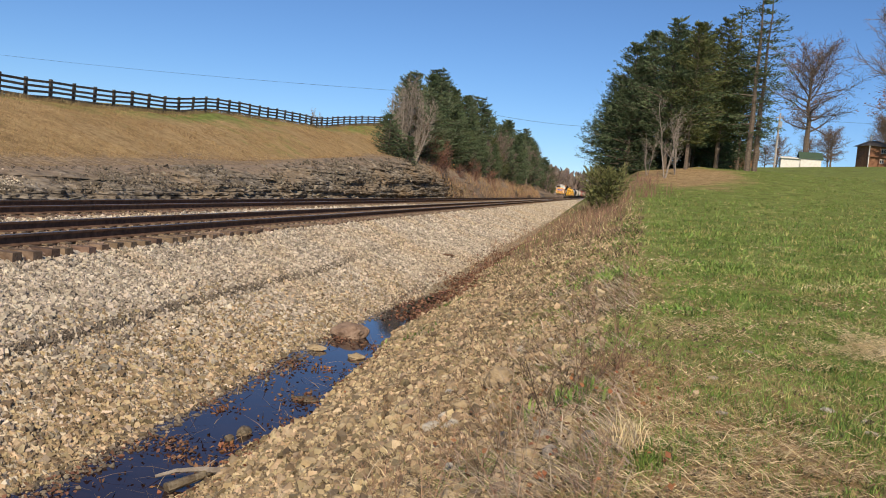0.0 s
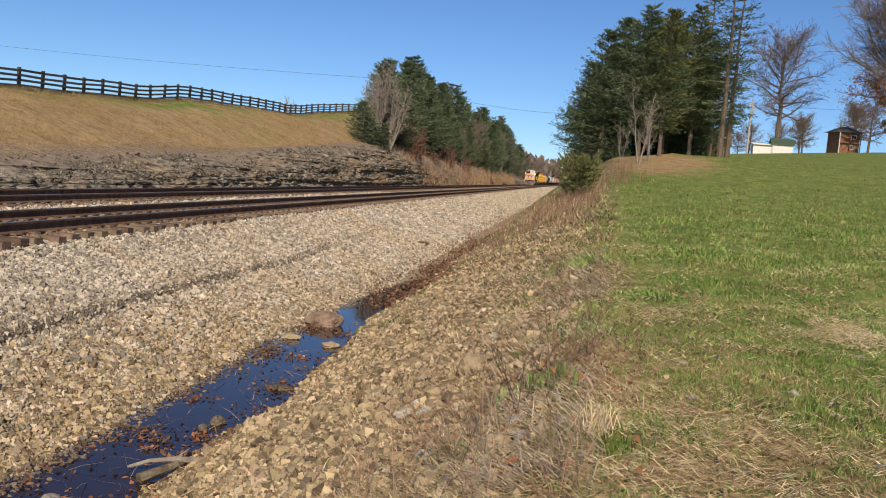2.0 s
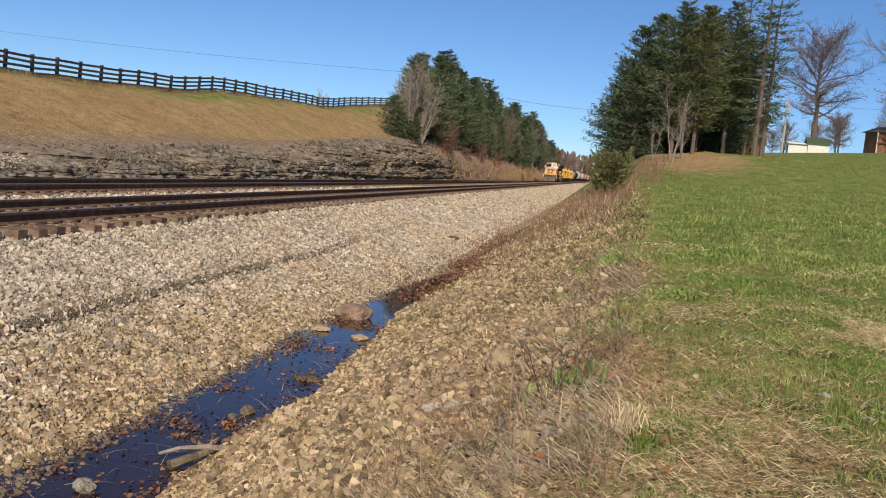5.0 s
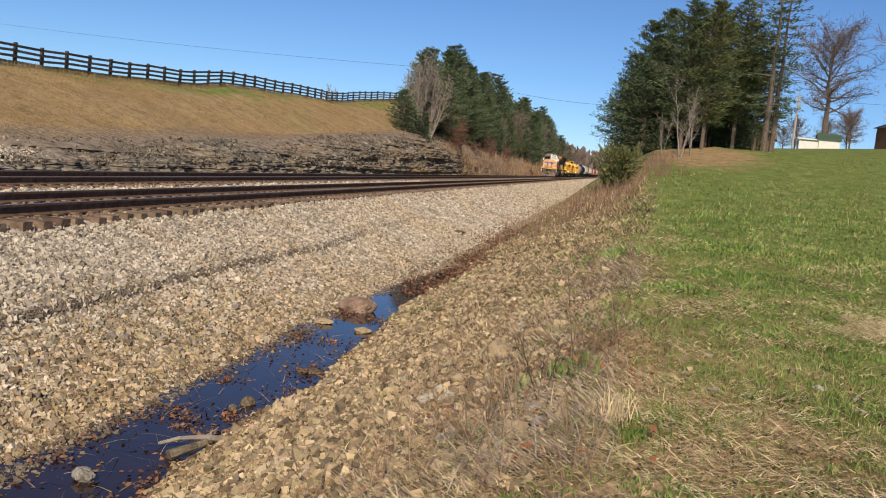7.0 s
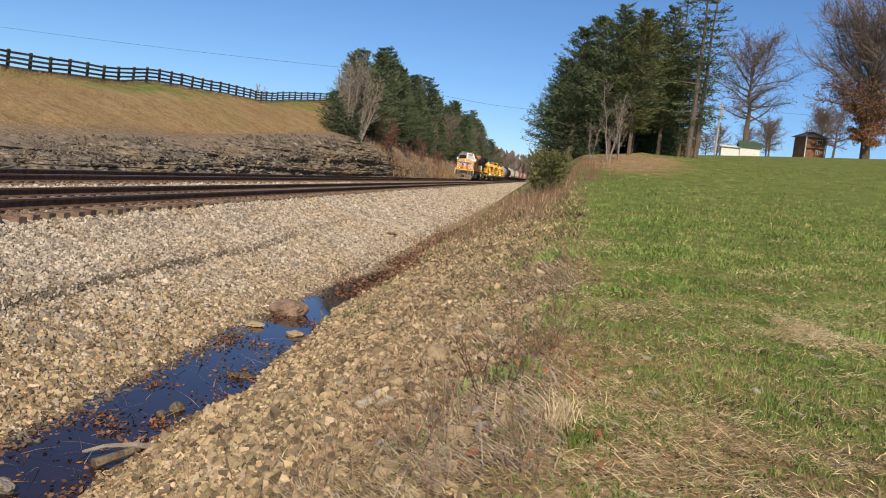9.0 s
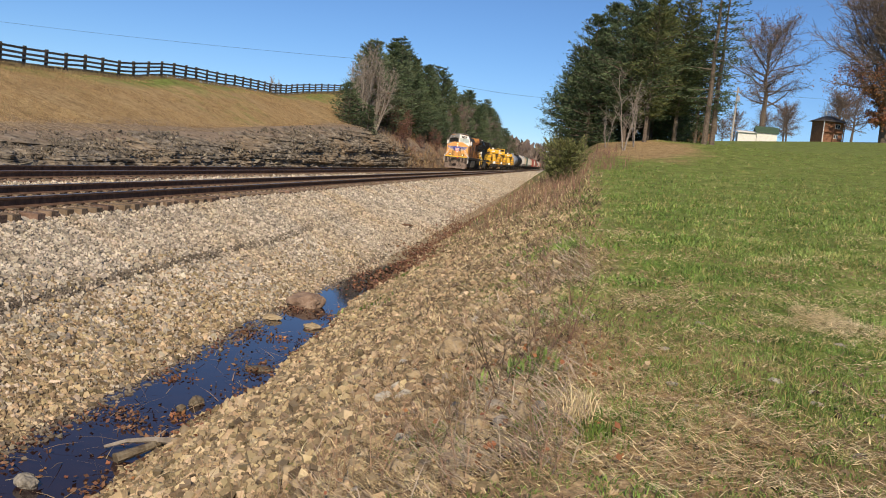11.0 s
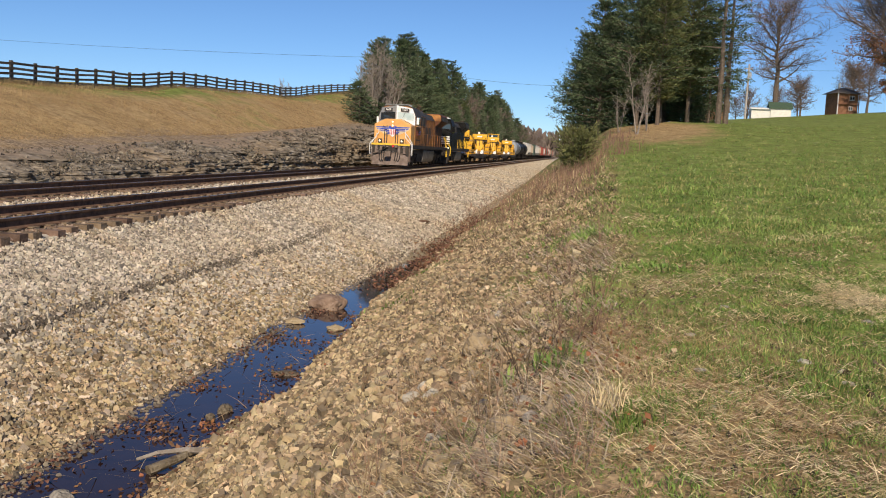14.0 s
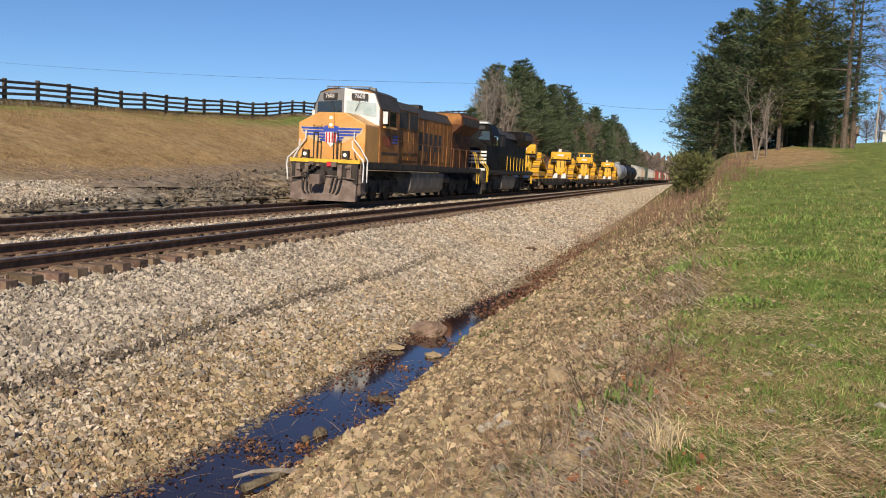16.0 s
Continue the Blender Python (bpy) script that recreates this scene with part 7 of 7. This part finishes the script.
def dozer(cab=True):
    """A high-sprocket crawler seen from its tail: fuel tank above, ripper mount, and three-cornered tracks."""
    t = thing("bulldozer", "yellow crawler bulldozer chained on a flatcar", "bulldozer", group="machines on the flatcars")
    part("hull", Geo().box(-0.62, 0.62, 0.5, 5.0, 0.45, 1.35), YELP, t, bevel=0.04)
    tank = part("fuel_tank", Geo().prism([(0.12, 2.05), (0.95, 2.05), (0.95, 2.85), (0.3, 2.85), (0.12, 2.7)], "x", -1.02, 1.02), YELP, t, bevel=0.06)
    part("badge_bar", Geo().box(-0.32, 0.32, 0.10, 0.125, 2.4, 2.58), WHITEP, tank, "pale badge bar")
    part("tank_strap", Geo().box(-1.04, 1.04, 0.5, 0.58, 2.03, 2.87), TREADS, tank)
    part("tail_case", Geo().prism([(0.2, 0.7), (1.1, 0.55), (1.1, 2.05), (0.35, 2.0)], "x", -0.5, 0.5), YELP, t, bevel=0.04)
    # solid dark block stands in for the shade in the gap below the tank
    part("winch_gap", Geo().box(-1.0, 1.0, 0.34, 1.0, 1.78, 2.04), TREADS, t, "dark block painting in the shaded gap under the tank")
    part("engine_hood", Geo().prism([(2.6, 1.3), (4.9, 1.3), (4.9, 2.15), (2.6, 2.35)], "x", -0.6, 0.6), YELP, t, bevel=0.05)
    part("radiator_guard", Geo().box(-0.75, 0.75, 4.9, 5.1, 0.7, 2.3), YELP, t, bevel=0.04)
    for x in (-0.34, 0.0, 0.34):
        part("hose", Geo().path([(x, 0.3, 2.0), (x * 1.3, 0.12, 1.7), (x * 1.1, 0.2, 1.2)], 0.035, 6), TREADS, t)
    part("drawbar", Geo().box(-0.35, 0.35, -0.1, 0.5, 0.35, 0.75).box(-0.12, 0.12, -0.25, 0.0, 0.42, 0.66), YELP, t, bevel=0.03)
    for s in (-1, 1):
        x0 = s * 1.06
        tr = part("track_frame", Geo().box(x0 - 0.16, x0 + 0.16, 0.6, 4.5, 0.22, 0.62), YELP, t, bevel=0.03)
        part("sprocket", Geo().tube((x0 - 0.2, 1.35, 1.42), (x0 + 0.2, 1.35, 1.42), 0.40, 0.40, 14).tube((x0 + s * 0.2, 1.35, 1.42), (x0 + s * 0.3, 1.35, 1.42), 0.24, 0.2, 12), YELP, tr, "yellow final drive")
        for y in (0.62, 4.45):
            part("idler", Geo().tube((x0 - 0.14, y, 0.42), (x0 + 0.14, y, 0.42), 0.33, 0.33, 14), TREADS, tr)
        for k in range(6):
            part("roller", Geo().tube((x0 - 0.17, 1.15 + 0.56 * k, 0.2), (x0 + 0.17, 1.15 + 0.56 * k, 0.2), 0.11, 0.11, 10), TREADS, tr)
        # the belt's three-cornered run, walked shoe by shoe
        run = [(0.62, 0.05), (4.45, 0.05), (4.75, 0.2), (4.84, 0.44), (4.68, 0.72), (1.62, 1.80), (1.35, 1.88), (1.05, 1.76), (0.92, 1.52), (0.28, 0.56), (0.27, 0.26), (0.42, 0.09), (0.62, 0.05)]
        seg = [(Vector(p), Vector(q)) for p, q in zip(run, run[1:])]
        total, d = sum((q - p).length for p, q in seg), 0.0
        shoe = Geo().box(-0.29, 0.29, -0.115, 0.115, -0.03, 0.03).box(-0.29, 0.29, -0.1, -0.065, 0.03, 0.10)
        n = 44
        for k in range(n):
            d = total * k / n
            for p, q in seg:
                if d <= (q - p).length:
                    break
                d -= (q - p).length
            c, w = p.lerp(q, d / max(1e-6, (q - p).length)), (q - p).normalized()
            part("track_shoe", shoe, YELP if k % 3 else TRACKRUST, tr, m=pose(x0, c.x, c.y, math.degrees(math.atan2(w.y, w.x)) + 180, 0, 0))
        part("fender", Geo().box(s * 0.95 - 0.33, s * 0.95 + 0.33, 1.3, 3.6, 1.95, 2.08), YELP, t, bevel=0.03)
        part("lift_arm", Geo().tube((s * 0.5, 0.35, 1.2), (s * 0.42, -0.12, 0.7), 0.1, 0.08, 8), YELP, t)
        part("tie_down_sheet", Geo().prism([(s * 0.42 - 0.24, 0.02), (s * 0.42 + 0.24, 0.05), (s * 0.42 + 0.2, 0.6), (s * 0.42 - 0.12, 0.48)], "y", -0.3, -0.24), WHITEP, t, "white protective sheet")
        part("tail_lamp", Geo().tube((s * 0.8, 0.08, 2.2), (s * 0.8, 0.13, 2.2), 0.07, 0.07, 10), TREADS, tank)
    if cab:
        c = part("cab", Geo().box(-0.82, 0.82, 1.1, 2.6, 1.95, 2.3), YELP, t, bevel=0.04)
        for x in (-0.78, 0.78):
            for y in (1.15, 2.5):
                part("cab_post", Geo().box(x - 0.06, x + 0.06, y - 0.06, y + 0.06, 2.3, 3.35), YELP, c)
        part("cab_glass", Geo().box(-0.72, 0.72, 1.12, 1.15, 2.3, 3.3), GLASSY, c)
        part("cab_glass", Geo().box(0.78, 0.80, 1.2, 2.44, 2.3, 3.3), GLASSY, c)
        part("cab_roof", Geo().box(-0.95, 0.95, 1.0, 2.7, 3.33, 3.45), YELP, c, bevel=0.03)
    else:
        part("seat_tower", Geo().prism([(1.2, 1.95), (2.5, 1.95), (2.4, 2.5), (1.35, 3.1)], "x", -0.62, 0.62), TREADS, t, "dark stripped operator's station", bevel=0.05)
    part("beacon", Geo().box(-0.28, -0.02, 0.5, 0.75, 2.87, 3.18), WHITEP, t, "white box on the tank")
    part("exhaust", Geo().tube((0.2, 3.4, 2.2), (0.2, 3.4, 2.9), 0.06, 0.06, 8), SOOT, t)
    return t


TRACKRUST = mat("scuffed_track_shoe", [(0.22, 0.13, 0.04), (0.38, 0.22, 0.06), (0.5, 0.3, 0.08)], 4, 6, 0.6, world_space=False)
fl = flatcar()
FLATS = [fl] + [copy_thing(fl, pose(0, 0, 0)) for k in range(3)]
for k, o in enumerate(FLATS):
    mover(o, 42.9 + 23.6 * k)
d1, d2 = dozer(True), dozer(False)
for o, off, dx in ((d2, 44.3, 0.0), (copy_thing(d2, pose(0, 0, 0)), 67.2, 0.1), (d1, 90.8, 0.0), (copy_thing(d2, pose(0, 0, 0)), 127.0, -0.1)):
    mover(o, off, 1.13, dx)
    o.scale = (1.08, 1.08, 1.02)


def tank_car(material, label):
    t = thing("tank_car", label, "rail wagon", group="freight wagons")
    g = Geo().tube((0, 0.9, 2.6), (0, 15.1, 2.6), 1.5, 1.5, 20)
    g.tube((0, 0.45, 2.6), (0, 0.9, 2.6), 1.0, 1.5, 20).tube((0, 15.1, 2.6), (0, 15.55, 2.6), 1.5, 1.0, 20)
    part("tank", g, material, t, smooth=False)
    part("dome", Geo().tube((0, 8, 4.0), (0, 8, 4.5), 0.5, 0.5, 14), material, t)
    part("walkway", Geo().box(-0.9, 0.9, 7, 9, 4.12, 4.17), UNDER, t)
    part("underframe", Geo().box(-1.2, 1.2, 0.2, 2.6, 0.95, 1.2).box(-1.2, 1.2, 13.4, 15.8, 0.95, 1.2).box(-0.25, 0.25, 0.2, 15.8, 0.85, 1.2), UNDER, t)
    part("ladder", Geo().path([(1.45, 7.8, 1.1), (1.62, 7.8, 2.6), (1.2, 7.8, 4.1)], 0.025, 5).path([(1.45, 8.2, 1.1), (1.62, 8.2, 2.6), (1.2, 8.2, 4.1)], 0.025, 5), UNDER, t)
    truck(t, 2.0, 2)
    truck(t, 14.0, 2)
    return t


def hopper(material, label):
    t = thing("hopper_car", label, "rail wagon", group="freight wagons")
    b = part("body", Geo().prism([(-1.4, 1.3), (1.4, 1.3), (1.58, 2.0), (1.58, 3.9), (1.0, 4.5), (-1.0, 4.5), (-1.58, 3.9), (-1.58, 2.0)], "y", 1.2, 15.8), material, t, bevel=0.04)
    for s in (-1, 1):
        for k in range(12):
            part("rib", Geo().box(s * 1.58, s * 1.64, 1.6 + 1.2 * k, 1.7 + 1.2 * k, 1.9, 3.9), material, b)
    for y in (3.5, 7.0, 10.5):
        part("chute", Geo().add([(-1.2, y - 0.3, 1.32), (1.2, y - 0.3, 1.32), (1.2, y + 2.6, 1.32), (-1.2, y + 2.6, 1.32), (-0.4, y + 0.8, 0.45), (0.4, y + 0.8, 0.45), (0.4, y + 1.5, 0.45), (-0.4, y + 1.5, 0.45)], [(0, 1, 5, 4), (1, 2, 6, 5), (2, 3, 7, 6), (3, 0, 4, 7), (4, 5, 6, 7), (3, 2, 1, 0)]), material, t)
    part("hatch", Geo().box(-0.4, 0.4, 2, 15, 4.5, 4.62), material, b)
    for y0 in (0.3, 15.4):
        part("end_platform", Geo().box(-1.4, 1.4, y0, y0 + 1.3, 1.0, 1.2), UNDER, t)
    truck(t, 2.0, 2)
    truck(t, 15.0, 2)
    return t


def boxcar(material, label):
    t = thing("boxcar", label, "rail wagon", group="freight wagons")
    b = part("body", Geo().prism([(-1.5, 1.15), (1.5, 1.15), (1.5, 4.5), (0, 4.75), (-1.5, 4.5)], "y", 0.5, 16.2), material, t, bevel=0.03)
    for s in (-1, 1):
        part("door", Geo().box(s * 1.5, s * 1.57, 6.6, 10.1, 1.3, 4.3), material, b)
        for k in range(11):
            y = 0.9 + k * 1.45
            part("rib", Geo().box(s * 1.5, s * 1.55, y, y + 0.1, 1.2, 4.45), material, b)
    part("underframe", Geo().box(-1.4, 1.4, 0.3, 16.4, 0.85, 1.15), UNDER, t)
    truck(t, 2.0, 2)
    truck(t, 14.6, 2)
    return t


def consist():
    tg, tb = tank_car(TANKGREY, "dull grey tank car of the freight train"), tank_car(BLACKP, "black tank car of the freight train")
    hg, ht = hopper(HOPGREY, "pale grey covered hopper car"), hopper(HOPTAN, "dusty tan covered hopper car")
    br, bg = boxcar(BOXRED, "faded red boxcar near the train's end"), boxcar(BOXGREEN, "dark green boxcar of the freight train")
    made, off = set(), 138.0
    for o, L in [(tg, 16.6), (tb, 16.6), (tb, 16.6), (hg, 17.6), (ht, 17.6), (bg, 17.2), (hg, 17.6), (hg, 17.6), (ht, 17.6), (br, 17.2), (br, 17.2), (hg, 17.6), (br, 17.2), (bg, 17.2), (br, 17.2), (tb, 16.6), (hg, 17.6), (br, 17.2), (ht, 17.6), (bg, 17.2), (br, 17.2)]:
        mover(o if o.name not in made else copy_thing(o, pose(0, 0, 0)), off)
        made.add(o.name)
        off += L


consist()


def motions():
    for ob, off, z, dx in MOVERS:
        walk(ob, [(float(t), pose(FAR_TRACK + dx, NOSE_END + off + SPEED * (16 - t) + SLOWING * (16 - t) ** 2, z)) for t in range(0, 17, 2)])
    # wheels of 1.06 m roll towards the camera
    for ob, y in SPINNERS:
        walk(ob, [(k / 30, pose(0, y, 0.53, (math.degrees(SPEED * k / 30 / 0.53)) % 360, 0, 0)) for k in range(0, 481)])


motions()
